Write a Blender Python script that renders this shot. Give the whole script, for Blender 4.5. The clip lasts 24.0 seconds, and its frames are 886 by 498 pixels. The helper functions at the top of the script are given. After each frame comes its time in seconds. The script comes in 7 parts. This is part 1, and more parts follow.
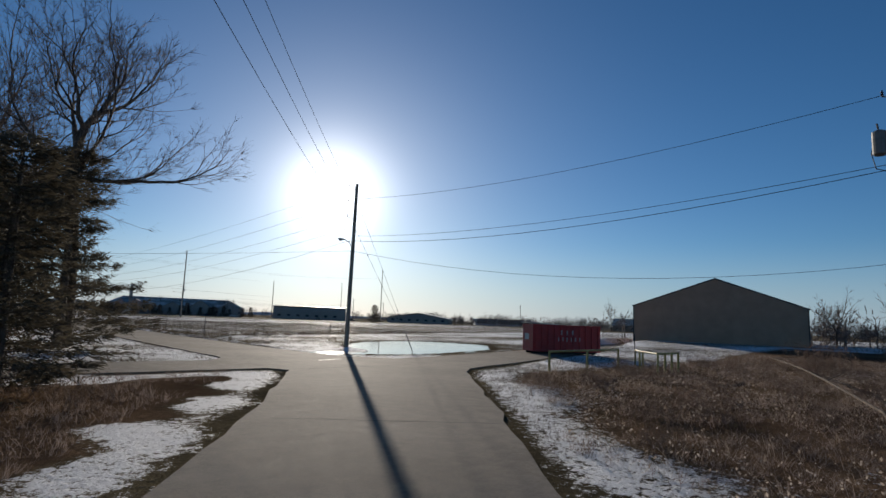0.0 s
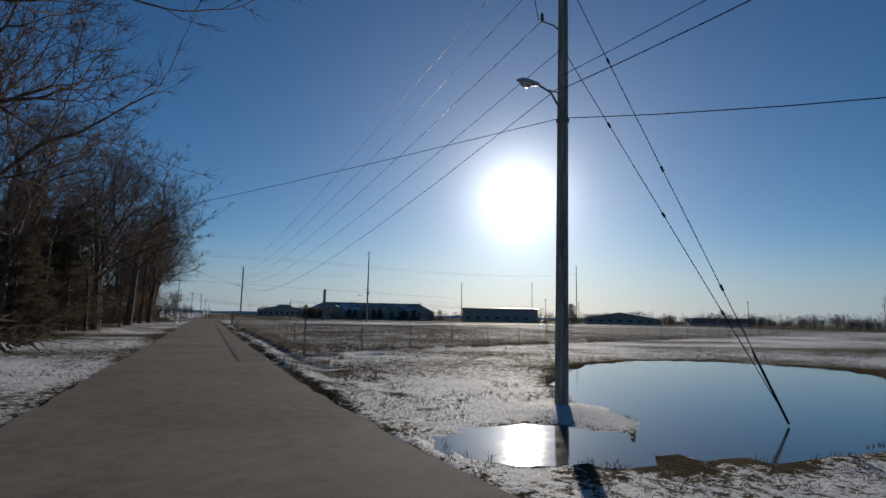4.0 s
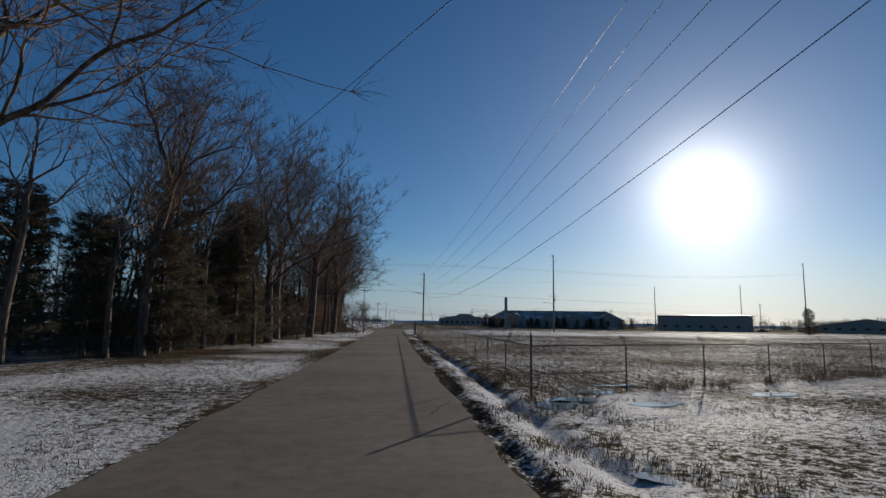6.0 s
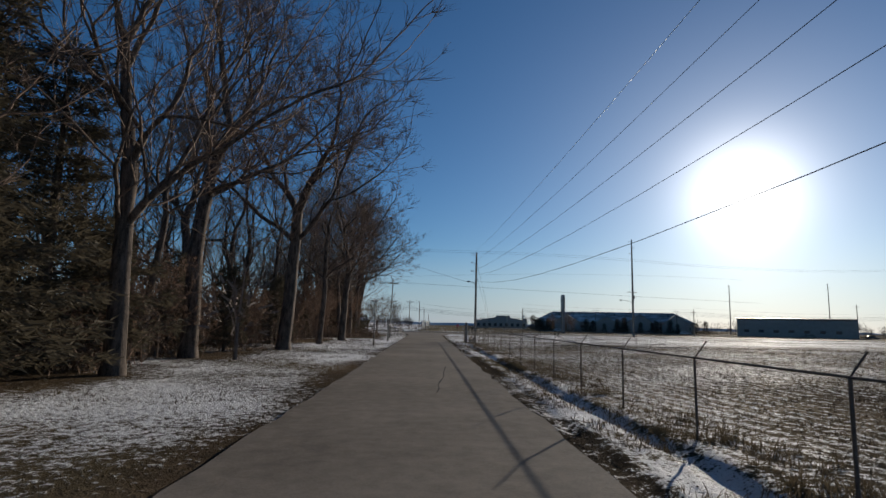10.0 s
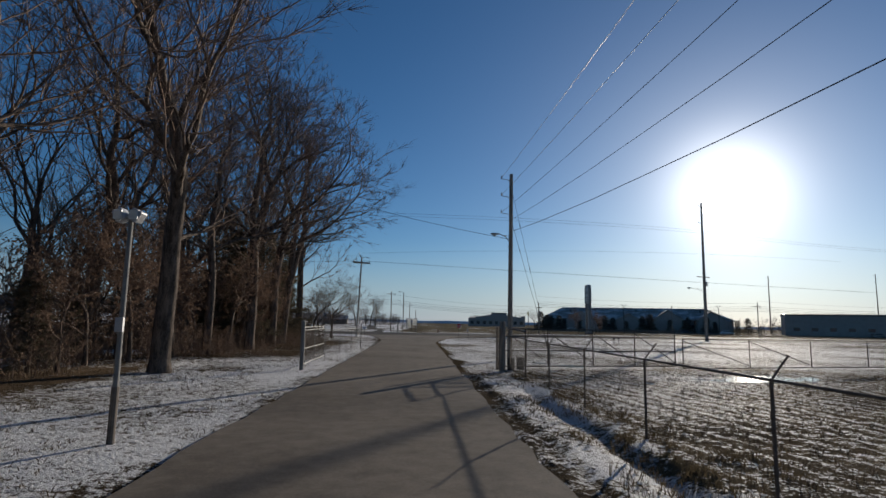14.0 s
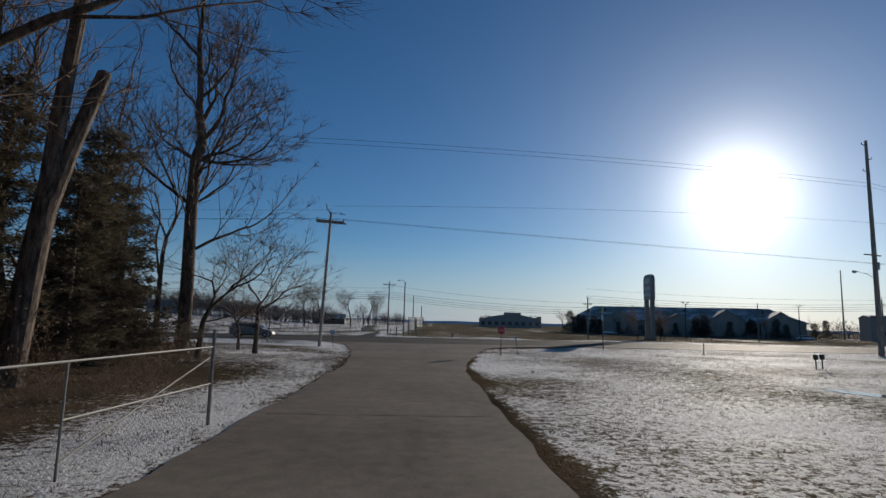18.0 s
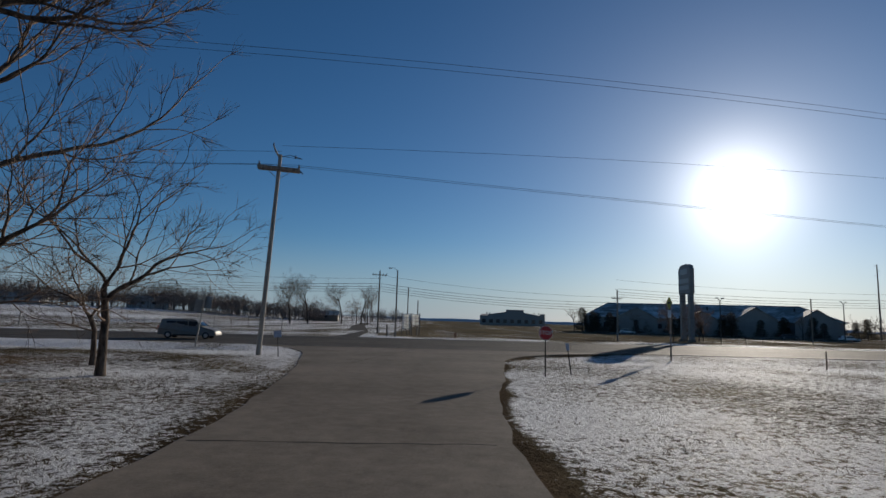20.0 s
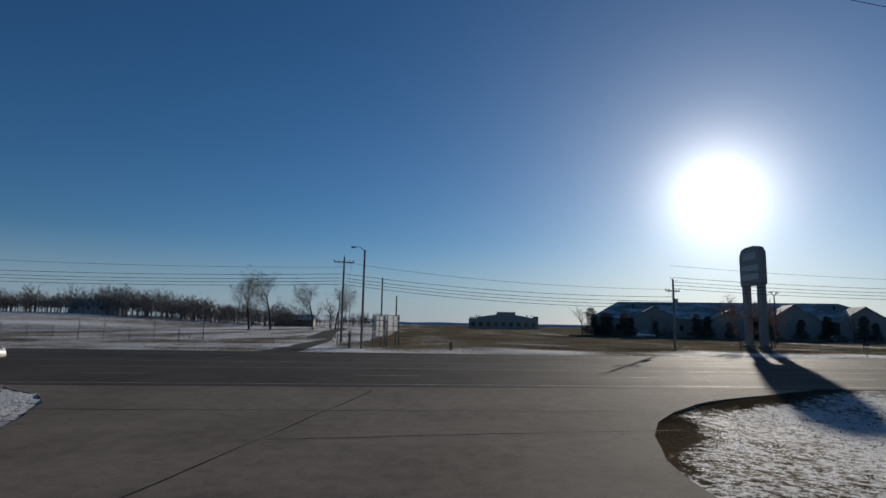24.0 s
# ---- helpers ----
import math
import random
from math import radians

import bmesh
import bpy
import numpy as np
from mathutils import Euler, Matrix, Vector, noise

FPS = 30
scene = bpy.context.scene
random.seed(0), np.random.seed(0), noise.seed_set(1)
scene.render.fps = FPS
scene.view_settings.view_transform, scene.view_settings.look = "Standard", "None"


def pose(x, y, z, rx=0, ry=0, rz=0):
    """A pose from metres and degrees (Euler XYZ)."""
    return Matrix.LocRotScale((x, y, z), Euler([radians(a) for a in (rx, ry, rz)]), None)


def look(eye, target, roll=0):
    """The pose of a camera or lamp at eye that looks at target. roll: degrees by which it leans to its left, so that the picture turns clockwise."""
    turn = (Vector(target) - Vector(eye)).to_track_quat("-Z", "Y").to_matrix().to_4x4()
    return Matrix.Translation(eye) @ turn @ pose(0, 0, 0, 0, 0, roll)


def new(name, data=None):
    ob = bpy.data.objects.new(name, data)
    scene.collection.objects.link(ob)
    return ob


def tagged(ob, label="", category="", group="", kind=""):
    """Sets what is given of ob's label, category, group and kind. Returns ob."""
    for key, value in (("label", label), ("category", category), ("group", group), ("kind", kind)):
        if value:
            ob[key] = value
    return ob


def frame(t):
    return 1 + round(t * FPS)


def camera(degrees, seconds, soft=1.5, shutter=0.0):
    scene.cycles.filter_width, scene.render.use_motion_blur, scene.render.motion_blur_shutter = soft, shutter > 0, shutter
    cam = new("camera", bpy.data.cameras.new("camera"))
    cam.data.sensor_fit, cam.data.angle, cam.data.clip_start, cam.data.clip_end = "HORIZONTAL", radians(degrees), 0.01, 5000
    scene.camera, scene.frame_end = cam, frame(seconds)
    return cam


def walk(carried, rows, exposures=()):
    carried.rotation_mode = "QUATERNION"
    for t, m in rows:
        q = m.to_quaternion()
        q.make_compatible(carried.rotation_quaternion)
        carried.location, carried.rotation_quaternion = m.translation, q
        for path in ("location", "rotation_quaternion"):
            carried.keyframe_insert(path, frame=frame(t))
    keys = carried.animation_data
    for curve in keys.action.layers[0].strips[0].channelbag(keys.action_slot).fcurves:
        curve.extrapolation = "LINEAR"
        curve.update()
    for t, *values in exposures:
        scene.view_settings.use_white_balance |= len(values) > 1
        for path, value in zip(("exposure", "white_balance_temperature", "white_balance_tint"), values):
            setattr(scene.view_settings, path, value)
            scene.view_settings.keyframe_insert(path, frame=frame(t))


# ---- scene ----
cam = camera(77.0, 24.0)
PATH = [
    (0, (-15.927, -39.682, 2.637), (-14.601, -38.207, 2.892), 2.2),
    (0.5, (-12.704, -35.905, 2.58), (-11.371, -34.435, 2.831), 2.3),
    (1, (-9.553, -32.324, 2.659), (-8.217, -30.856, 2.907), 1.9),
    (1.5, (-6.519, -28.642, 2.543), (-5.19, -27.168, 2.793), 1.1),
    (3.5, (-0.611, -17.322, 2.488), (0.309, -15.563, 2.731), 2.4),
    (4, (0.499, -12.909, 2.439), (1.265, -11.078, 2.681), 1.2),
    (4.5, (1.079, -8.917, 2.44), (1.675, -7.025, 2.695), 2.0),
    (5, (1.557, -4.362, 2.492), (1.991, -2.43, 2.775), 0.1),
    (5.5, (1.605, 0.145, 2.488), (1.883, 2.105, 2.774), 1.3),
    (6, (1.533, 4.265, 2.54), (1.7, 6.241, 2.801), 0.9),
    (6.5, (1.31, 8.486, 2.552), (1.397, 10.468, 2.809), 1.5),
    (7, (1.321, 13.232, 2.468), (1.36, 15.216, 2.723), 0.6),
    (7.5, (0.999, 18.097, 2.493), (1.01, 20.082, 2.744), 1.8),
    (8, (0.688, 23.331, 2.528), (0.704, 25.315, 2.784), 2.4),
    (8.5, (0.832, 28.633, 2.465), (0.861, 30.616, 2.728), 1.8),
    (9, (0.581, 33.652, 2.455), (0.621, 35.634, 2.72), 1.8),
    (9.5, (0.455, 38.773, 2.419), (0.508, 40.754, 2.683), 0.9),
    (10, (0.363, 44.189, 2.388), (0.417, 46.171, 2.655), 1.3),
    (10.5, (0.364, 49.529, 2.564), (0.424, 51.51, 2.826), 1.2),
    (12.5, (0.954, 73.478, 2.509), (1.058, 75.457, 2.777), 0.9),
    (13, (0.982, 79.406, 2.532), (1.08, 81.385, 2.801), 1.1),
    (13.5, (1.05, 85.004, 2.555), (1.144, 86.984, 2.821), 1.3),
    (14, (1.104, 90.489, 2.526), (1.197, 92.47, 2.787), 1.1),
    (14.5, (1.105, 95.798, 2.517), (1.194, 97.778, 2.782), 0.9),
    (15, (1.095, 100.979, 2.521), (1.179, 102.959, 2.79), 0.7),
    (15.5, (1.044, 105.505, 2.465), (1.125, 107.486, 2.732), 0.3),
    (16, (1.059, 110.437, 2.523), (1.132, 112.418, 2.786), 0.7),
    (16.5, (0.925, 115.858, 2.503), (1.003, 117.838, 2.769), 0.9),
    (17, (0.992, 120.537, 2.554), (1.065, 122.517, 2.821), 1.6),
    (17.5, (1.075, 125.02, 2.553), (1.148, 127.001, 2.815), 1.5),
    (18, (1.151, 129.463, 2.572), (1.222, 131.444, 2.833), 1.5),
    (18.5, (1.202, 134.087, 2.544), (1.271, 136.069, 2.803), 1.6),
    (20.5, (1.691, 152.425, 2.538), (1.768, 154.408, 2.79), 1.7),
    (21, (1.792, 156.629, 2.503), (1.882, 158.611, 2.758), 1.1),
    (21.5, (1.869, 160.417, 2.506), (1.967, 162.398, 2.759), 0.9),
    (22, (1.973, 163.831, 2.49), (2.081, 165.812, 2.748), 0.7),
    (22.5, (2.1, 166.717, 2.468), (2.21, 168.697, 2.73), 0.5),
    (23, (2.2, 169.45, 2.46), (2.319, 171.428, 2.73), 0.7),
    (23.5, (2.25, 172.1, 2.491), (2.379, 174.078, 2.756), 0.5),
    (24, (2.313, 174.5, 2.48), (2.44, 176.478, 2.747), 1.1),
]
walk(cam, [(t, look(eye, target, roll)) for t, eye, target, roll in PATH],
     [(0.0, 0.25, 6650, 10), (1.0, 0.05, 6560, 10), (3.5, -0.05, 6560, 10), (6.0, 0.0, 6580, 10), (9.0, 0.14, 6680, 10), (13.0, 0.18, 6680, 10), (15.0, 0.12, 6680, 10), (16.0, 0.14, 6670, 10), (18.0, 0.09, 6660, 10), (20.5, -0.05, 6560, 10), (24.0, -0.05, 6500, 10)])

# ---- world, sun, light ----
LAMP_AZ, LAMP_EL = radians(31.2), radians(11.7)
LAMP_DIR = Vector((math.sin(LAMP_AZ) * math.cos(LAMP_EL), math.cos(LAMP_AZ) * math.cos(LAMP_EL), math.sin(LAMP_EL)))
SUN_AZ, SUN_EL = radians(30.4), radians(12.4)
SUN_DIR = Vector((math.sin(SUN_AZ) * math.cos(SUN_EL), math.cos(SUN_AZ) * math.cos(SUN_EL), math.sin(SUN_EL)))
world = bpy.data.worlds.new("winter_sky")
scene.world = world
world.use_nodes = True
wn, wl = world.node_tree.nodes, world.node_tree.links
wn.clear()
w_out = wn.new("ShaderNodeOutputWorld")
w_sky = wn.new("ShaderNodeTexSky")
w_sky.sky_type = "NISHITA"
w_sky.sun_disc = False
w_sky.sun_elevation, w_sky.sun_rotation = LAMP_EL, LAMP_AZ
w_sky.air_density, w_sky.dust_density, w_sky.ozone_density, w_sky.altitude = 0.85, 0.22, 4.2, 200
w_bg = wn.new("ShaderNodeBackground")
w_bg.inputs["Strength"].default_value = 0.068
w_hue = wn.new("ShaderNodeHueSaturation")
w_hue.inputs["Saturation"].default_value = 1.11
wl.new(w_sky.outputs[0], w_hue.inputs["Color"])
# pale winter haze low over the horizon
w_pos = wn.new("ShaderNodeTexCoord")
w_sep = wn.new("ShaderNodeSeparateXYZ")
wl.new(w_pos.outputs["Generated"], w_sep.inputs[0])
w_low = wn.new("ShaderNodeMapRange")
w_low.inputs["From Min"].default_value, w_low.inputs["From Max"].default_value = 0.15, -0.02
w_low.inputs["To Max"].default_value = 0.80
w_low.interpolation_type = "SMOOTHSTEP"
wl.new(w_sep.outputs["Z"], w_low.inputs["Value"])
w_mix = wn.new("ShaderNodeMix")
w_mix.data_type = "RGBA"
wl.new(w_low.outputs[0], w_mix.inputs["Factor"])
wl.new(w_hue.outputs[0], w_mix.inputs[6])
w_mix.inputs[7].default_value = (3.9, 5.0, 6.5, 1)
w_tint = wn.new("ShaderNodeMix")
w_tint.data_type, w_tint.blend_type = "RGBA", "MULTIPLY"
w_tint.inputs[0].default_value = 1.0
w_tint.inputs[7].default_value = (0.98, 1.0, 1.0, 1)
wl.new(w_mix.outputs[2], w_tint.inputs[6])
wl.new(w_tint.outputs[2], w_bg.inputs["Color"])
# the bright haze round the low sun
w_co = wn.new("ShaderNodeTexCoord")
w_dot = wn.new("ShaderNodeVectorMath")
w_dot.operation = "DOT_PRODUCT"
w_dot.inputs[1].default_value = SUN_DIR
wl.new(w_co.outputs["Generated"], w_dot.inputs[0])


def haze(power, gain):
    a = wn.new("ShaderNodeMath")
    a.operation = "MAXIMUM"
    a.inputs[1].default_value = 0.0
    wl.new(w_dot.outputs["Value"], a.inputs[0])
    p = wn.new("ShaderNodeMath")
    p.operation = "POWER"
    p.inputs[1].default_value = power
    wl.new(a.outputs[0], p.inputs[0])
    g = wn.new("ShaderNodeMath")
    g.operation = "MULTIPLY"
    g.inputs[1].default_value = gain
    wl.new(p.outputs[0], g.inputs[0])
    return g


h_all = None
for power, gain in ((2500, 2.0), (330, 0.95), (75, 0.17), (16, 0.06)):
    h_one = haze(power, gain)
    if h_all is None:
        h_all = h_one
    else:
        h_sum = wn.new("ShaderNodeMath")
        wl.new(h_all.outputs[0], h_sum.inputs[0])
        wl.new(h_one.outputs[0], h_sum.inputs[1])
        h_all = h_sum
# forward-scattered light low under the sun
h_flat = wn.new("ShaderNodeVectorMath")
h_flat.operation = "DOT_PRODUCT"
h_flat.inputs[1].default_value = (math.sin(SUN_AZ), math.cos(SUN_AZ), 0.0)
wl.new(w_co.outputs["Generated"], h_flat.inputs[0])
for op, value in (("MAXIMUM", 0.0), ("POWER", 14.0), ("MULTIPLY", 0.20)):
    h_step = wn.new("ShaderNodeMath")
    h_step.operation = op
    h_step.inputs[1].default_value = value
    wl.new(h_flat.outputs["Value"] if op == "MAXIMUM" else h_last.outputs[0], h_step.inputs[0])
    h_last = h_step
h_low = wn.new("ShaderNodeMath")
h_low.operation = "MULTIPLY"
wl.new(h_last.outputs[0], h_low.inputs[0])
wl.new(w_low.outputs[0], h_low.inputs[1])
h_sum = wn.new("ShaderNodeMath")
wl.new(h_all.outputs[0], h_sum.inputs[0])
wl.new(h_low.outputs[0], h_sum.inputs[1])
h_all = h_sum
w_glow = wn.new("ShaderNodeBackground")
w_glow.inputs["Color"].default_value = (1.0, 0.97, 0.93, 1)
wl.new(h_all.outputs[0], w_glow.inputs["Strength"])
w_add = wn.new("ShaderNodeAddShader")
wl.new(w_bg.outputs[0], w_add.inputs[0])
wl.new(w_glow.outputs[0], w_add.inputs[1])
wl.new(w_add.outputs[0], w_out.inputs[0])

sun_data = bpy.data.lights.new("sun", "SUN")
sun_data.energy, sun_data.angle, sun_data.color = 3.9, radians(0.5), (1.0, 0.91, 0.79)
sun = new("sun", sun_data)
sun.matrix_world = look(LAMP_DIR * 200, (0, 0, 0))


# ---- materials ----
def node_mat(name):
    m = bpy.data.materials.new(name)
    m.use_nodes = True
    return m, m.node_tree.nodes, m.node_tree.links, m.node_tree.nodes["Principled BSDF"]


def noise_node(n, l, scale, detail=4.0, rough=0.6, stretch=None, obj=False):
    if obj:
        src = n.new("ShaderNodeTexCoord").outputs["Object"]
    else:
        src = n.new("ShaderNodeNewGeometry").outputs["Position"]
    if stretch:
        mp = n.new("ShaderNodeMapping")
        mp.inputs["Scale"].default_value = stretch
        l.new(src, mp.inputs[0])
        src = mp.outputs[0]
    t = n.new("ShaderNodeTexNoise")
    t.inputs["Scale"].default_value, t.inputs["Detail"].default_value, t.inputs["Roughness"].default_value = scale, detail, rough
    l.new(src, t.inputs["Vector"])
    return t.outputs["Fac"]


def ramp(n, l, fac, stops):
    r = n.new("ShaderNodeValToRGB")
    while len(r.color_ramp.elements) < len(stops):
        r.color_ramp.elements.new(0.5)
    for e, (p, c) in zip(r.color_ramp.elements, stops):
        e.position, e.color = p, (*c, 1) if len(c) == 3 else c
    l.new(fac, r.inputs[0])
    return r.outputs[0]


def mixc(n, l, fac, a, b, mode="MIX"):
    m = n.new("ShaderNodeMix")
    m.data_type, m.blend_type = "RGBA", mode
    for sock, v in ((m.inputs[0], fac), (m.inputs[6], a), (m.inputs[7], b)):
        if isinstance(v, (int, float)):
            sock.default_value = v
        elif isinstance(v, tuple):
            sock.default_value = (*v, 1)
        else:
            l.new(v, sock)
    return m.outputs[2]


def calc(n, l, op, a, b=0.0):
    m = n.new("ShaderNodeMath")
    m.operation = op
    for sock, v in ((m.inputs[0], a), (m.inputs[1], b)):
        if isinstance(v, (int, float)):
            sock.default_value = v
        else:
            l.new(v, sock)
    return m.outputs[0]


def bump(n, l, b, height, strength, distance):
    k = n.new("ShaderNodeBump")
    k.inputs["Strength"].default_value, k.inputs["Distance"].default_value = strength, distance
    l.new(height, k.inputs["Height"])
    l.new(k.outputs[0], b.inputs["Normal"])


def plain(name, dark, light, rough=0.7, metal=0.0, scale=6.0, fine=60.0, depth=0.004, stretch=None, obj=True, spec=0.5, band=(0.32, 0.68)):
    """A surface of two tones at two scales, with fine relief."""
    m, n, l, b = node_mat(name)
    big, small = noise_node(n, l, scale, 5, 0.6, stretch, obj), noise_node(n, l, fine, 3, 0.6, stretch, obj)
    both = calc(n, l, "ADD", calc(n, l, "MULTIPLY", big, 0.65), calc(n, l, "MULTIPLY", small, 0.35))
    l.new(ramp(n, l, both, [(band[0], dark), (band[1], light)]), b.inputs["Base Color"])
    rr = calc(n, l, "ADD", calc(n, l, "MULTIPLY", big, 0.25), rough - 0.12)
    l.new(rr, b.inputs["Roughness"])
    b.inputs["Metallic"].default_value = metal
    b.inputs["Specular IOR Level"].default_value = spec
    if depth:
        bump(n, l, b, both, 0.6, depth)
    return m


def attribute(n, name, out):
    a = n.new("ShaderNodeAttribute")
    a.attribute_name = name
    return a.outputs[out]


def ground_mat():
    """Thin, patchy snow over dead grass, litter, mud or stubble, as the ground's own layers tell."""
    m, n, l, b = node_mat("winter_ground")
    n1, n2, n3, n4 = noise_node(n, l, 0.22, 3), noise_node(n, l, 1.9, 5, 0.65), noise_node(n, l, 5.0, 4, 0.7), noise_node(n, l, 17.0, 4, 0.7)
    field = attribute(n, "furrow", "Fac")
    wide = calc(n, l, "ADD", calc(n, l, "MULTIPLY", calc(n, l, "SUBTRACT", n1, 0.5), 0.12), calc(n, l, "MULTIPLY", calc(n, l, "SUBTRACT", n2, 0.5), 0.20))
    f = calc(n, l, "ADD", 0.16, calc(n, l, "MULTIPLY", wide, calc(n, l, "SUBTRACT", 1.0, calc(n, l, "MULTIPLY", field, 0.55))))
    f = calc(n, l, "ADD", f, calc(n, l, "MULTIPLY", n3, 0.37))
    f = calc(n, l, "ADD", f, calc(n, l, "MULTIPLY", n4, 0.31))
    f = calc(n, l, "ADD", f, calc(n, l, "MULTIPLY", calc(n, l, "SUBTRACT", noise_node(n, l, 9.0, 4, 0.75, (1.0, 1.0, 1.0)), 0.5), calc(n, l, "MULTIPLY", field, 0.30)))
    g = n.new("ShaderNodeNewGeometry").outputs["Position"]
    mp = n.new("ShaderNodeMapping")
    mp.inputs["Rotation"].default_value = (0, 0, radians(-14))
    l.new(g, mp.inputs[0])
    wv = n.new("ShaderNodeTexWave")
    wv.inputs["Scale"].default_value, wv.inputs["Distortion"].default_value = 0.42, 2.5
    wv.inputs["Detail"].default_value = 3
    l.new(mp.outputs[0], wv.inputs["Vector"])
    row = calc(n, l, "MULTIPLY", calc(n, l, "SUBTRACT", wv.outputs["Fac"], 0.5), calc(n, l, "MULTIPLY", field, 0.05))
    f = calc(n, l, "ADD", f, row)
    f = calc(n, l, "ADD", f, calc(n, l, "MULTIPLY", calc(n, l, "SUBTRACT", attribute(n, "cover", "Fac"), 0.5), 0.40))
    mask = n.new("ShaderNodeMapRange")
    mask.inputs["From Min"].default_value, mask.inputs["From Max"].default_value = 0.478, 0.522
    mask.interpolation_type = "SMOOTHSTEP"
    l.new(f, mask.inputs["Value"])
    grain = ramp(n, l, calc(n, l, "ADD", calc(n, l, "MULTIPLY", noise_node(n, l, 30.0, 5, 0.75), 0.6), calc(n, l, "MULTIPLY", n3, 0.4)), [(0.32, (0.40, 0.40, 0.40)), (0.66, (1.65, 1.62, 1.55))])
    broad = ramp(n, l, noise_node(n, l, 0.09, 4, 0.65), [(0.36, (0.55, 0.56, 0.58)), (0.64, (1.35, 1.32, 1.25))])
    soil = mixc(n, l, 1.0, mixc(n, l, 1.0, attribute(n, "soil", "Color"), grain, "MULTIPLY"), broad, "MULTIPLY")
    tone = ramp(n, l, n4, [(0.3, (0.74, 0.74, 0.745)), (0.6, (0.90, 0.90, 0.905))])
    l.new(mixc(n, l, mask.outputs[0], soil, tone), b.inputs["Base Color"])
    wet = n.new("ShaderNodeMapRange")
    wet.inputs["From Min"].default_value, wet.inputs["From Max"].default_value = 0.35, 0.65
    wet.inputs["To Min"].default_value, wet.inputs["To Max"].default_value = 0.62, 0.85
    l.new(n2, wet.inputs["Value"])
    l.new(calc(n, l, "MAXIMUM", wet.outputs[0], calc(n, l, "MULTIPLY", mask.outputs[0], 0.8)), b.inputs["Roughness"])
    l.new(calc(n, l, "MULTIPLY", mask.outputs[0], 0.16), b.inputs["Specular IOR Level"])
    h = calc(n, l, "ADD", calc(n, l, "MULTIPLY", mask.outputs[0], 0.35), calc(n, l, "ADD", calc(n, l, "MULTIPLY", n3, 1.3), calc(n, l, "MULTIPLY", n4, 0.55)))
    bump(n, l, b, h, 1.0, 0.20)
    return m


M_GROUND = ground_mat()


def thin_leaf(m, share):
    """Lets light through a thin dry blade."""
    n, l = m.node_tree.nodes, m.node_tree.links
    b, out = n["Principled BSDF"], n["Material Output"]
    t, mx = n.new("ShaderNodeBsdfTranslucent"), n.new("ShaderNodeMixShader")
    l.new(b.inputs["Base Color"].links[0].from_socket, t.inputs["Color"])
    mx.inputs[0].default_value = share
    l.new(b.outputs[0], mx.inputs[1])
    l.new(t.outputs[0], mx.inputs[2])
    l.new(mx.outputs[0], out.inputs["Surface"])


def asphalt(name, dark, light, rough):
    m, n, l, b = node_mat(name)
    n1, n2, n3, n4 = noise_node(n, l, 0.18, 4), noise_node(n, l, 2.2, 5), noise_node(n, l, 110.0, 3, 0.8), noise_node(n, l, 28.0, 4, 0.75)
    f = calc(n, l, "ADD", calc(n, l, "MULTIPLY", n1, 0.26), calc(n, l, "ADD", calc(n, l, "MULTIPLY", n2, 0.22), calc(n, l, "MULTIPLY", n3, 0.26)))
    f = calc(n, l, "ADD", f, calc(n, l, "MULTIPLY", n4, 0.26))
    base = ramp(n, l, f, [(0.43, dark), (0.57, light)])
    # long stains of salt and wear in the wheel tracks
    tr = noise_node(n, l, 0.9, 3, 0.5, (1.3, 0.05, 1.0))
    l.new(mixc(n, l, calc(n, l, "MULTIPLY", tr, 0.30), base, tuple(min(1, 1.25 * c) for c in light)), b.inputs["Base Color"])
    l.new(calc(n, l, "ADD", rough - 0.12, calc(n, l, "MULTIPLY", n2, 0.24)), b.inputs["Roughness"])
    b.inputs["Specular IOR Level"].default_value = 0.03
    bump(n, l, b, calc(n, l, "ADD", n3, calc(n, l, "MULTIPLY", n4, 0.6)), 0.6, 0.008)
    return m


M_ROAD = asphalt("worn_road", (0.115, 0.098, 0.08), (0.25, 0.215, 0.174), 0.85)
M_HIGHWAY = asphalt("highway_asphalt", (0.045, 0.04, 0.035), (0.11, 0.098, 0.086), 0.8)
M_MUD = plain("frozen_mud", (0.04, 0.031, 0.023), (0.12, 0.092, 0.066), 0.85, scale=3.0, fine=30, depth=0.01, obj=False, spec=0.08)
M_FARWOOD = plain("distant_bare_woods", (0.14, 0.115, 0.10), (0.25, 0.21, 0.185), 0.9, depth=0, spec=0.08)
# distance haze is put into this pale blue-grey base colour
M_HAZE = plain("haze_coloured_ridge", (0.50, 0.52, 0.55), (0.60, 0.62, 0.65), 0.95, scale=0.01, fine=0.1, depth=0, obj=False, spec=0.08)
M_TAR = plain("crack_tar", (0.012, 0.012, 0.012), (0.03, 0.028, 0.026), 0.9, obj=False, spec=0.1)
M_PAINT = plain("road_paint", (0.07, 0.066, 0.06), (0.34, 0.33, 0.31), 0.75, obj=False, scale=2.0, fine=24)
M_YPAINT = plain("yellow_road_paint", (0.065, 0.056, 0.045), (0.19, 0.145, 0.07), 0.75, obj=False, scale=2.0, fine=24)
M_POLE = plain("weathered_pole_wood", (0.15, 0.125, 0.105), (0.42, 0.36, 0.295), 0.85, scale=2.0, fine=40, depth=0.015, stretch=(6, 6, 0.5), spec=0.1, band=(0.40, 0.62))
M_PALEPOLE = plain("pale_grey_pole_wood", (0.26, 0.235, 0.20), (0.46, 0.42, 0.36), 0.85, scale=2.0, fine=40, depth=0.01, stretch=(6, 6, 0.5))
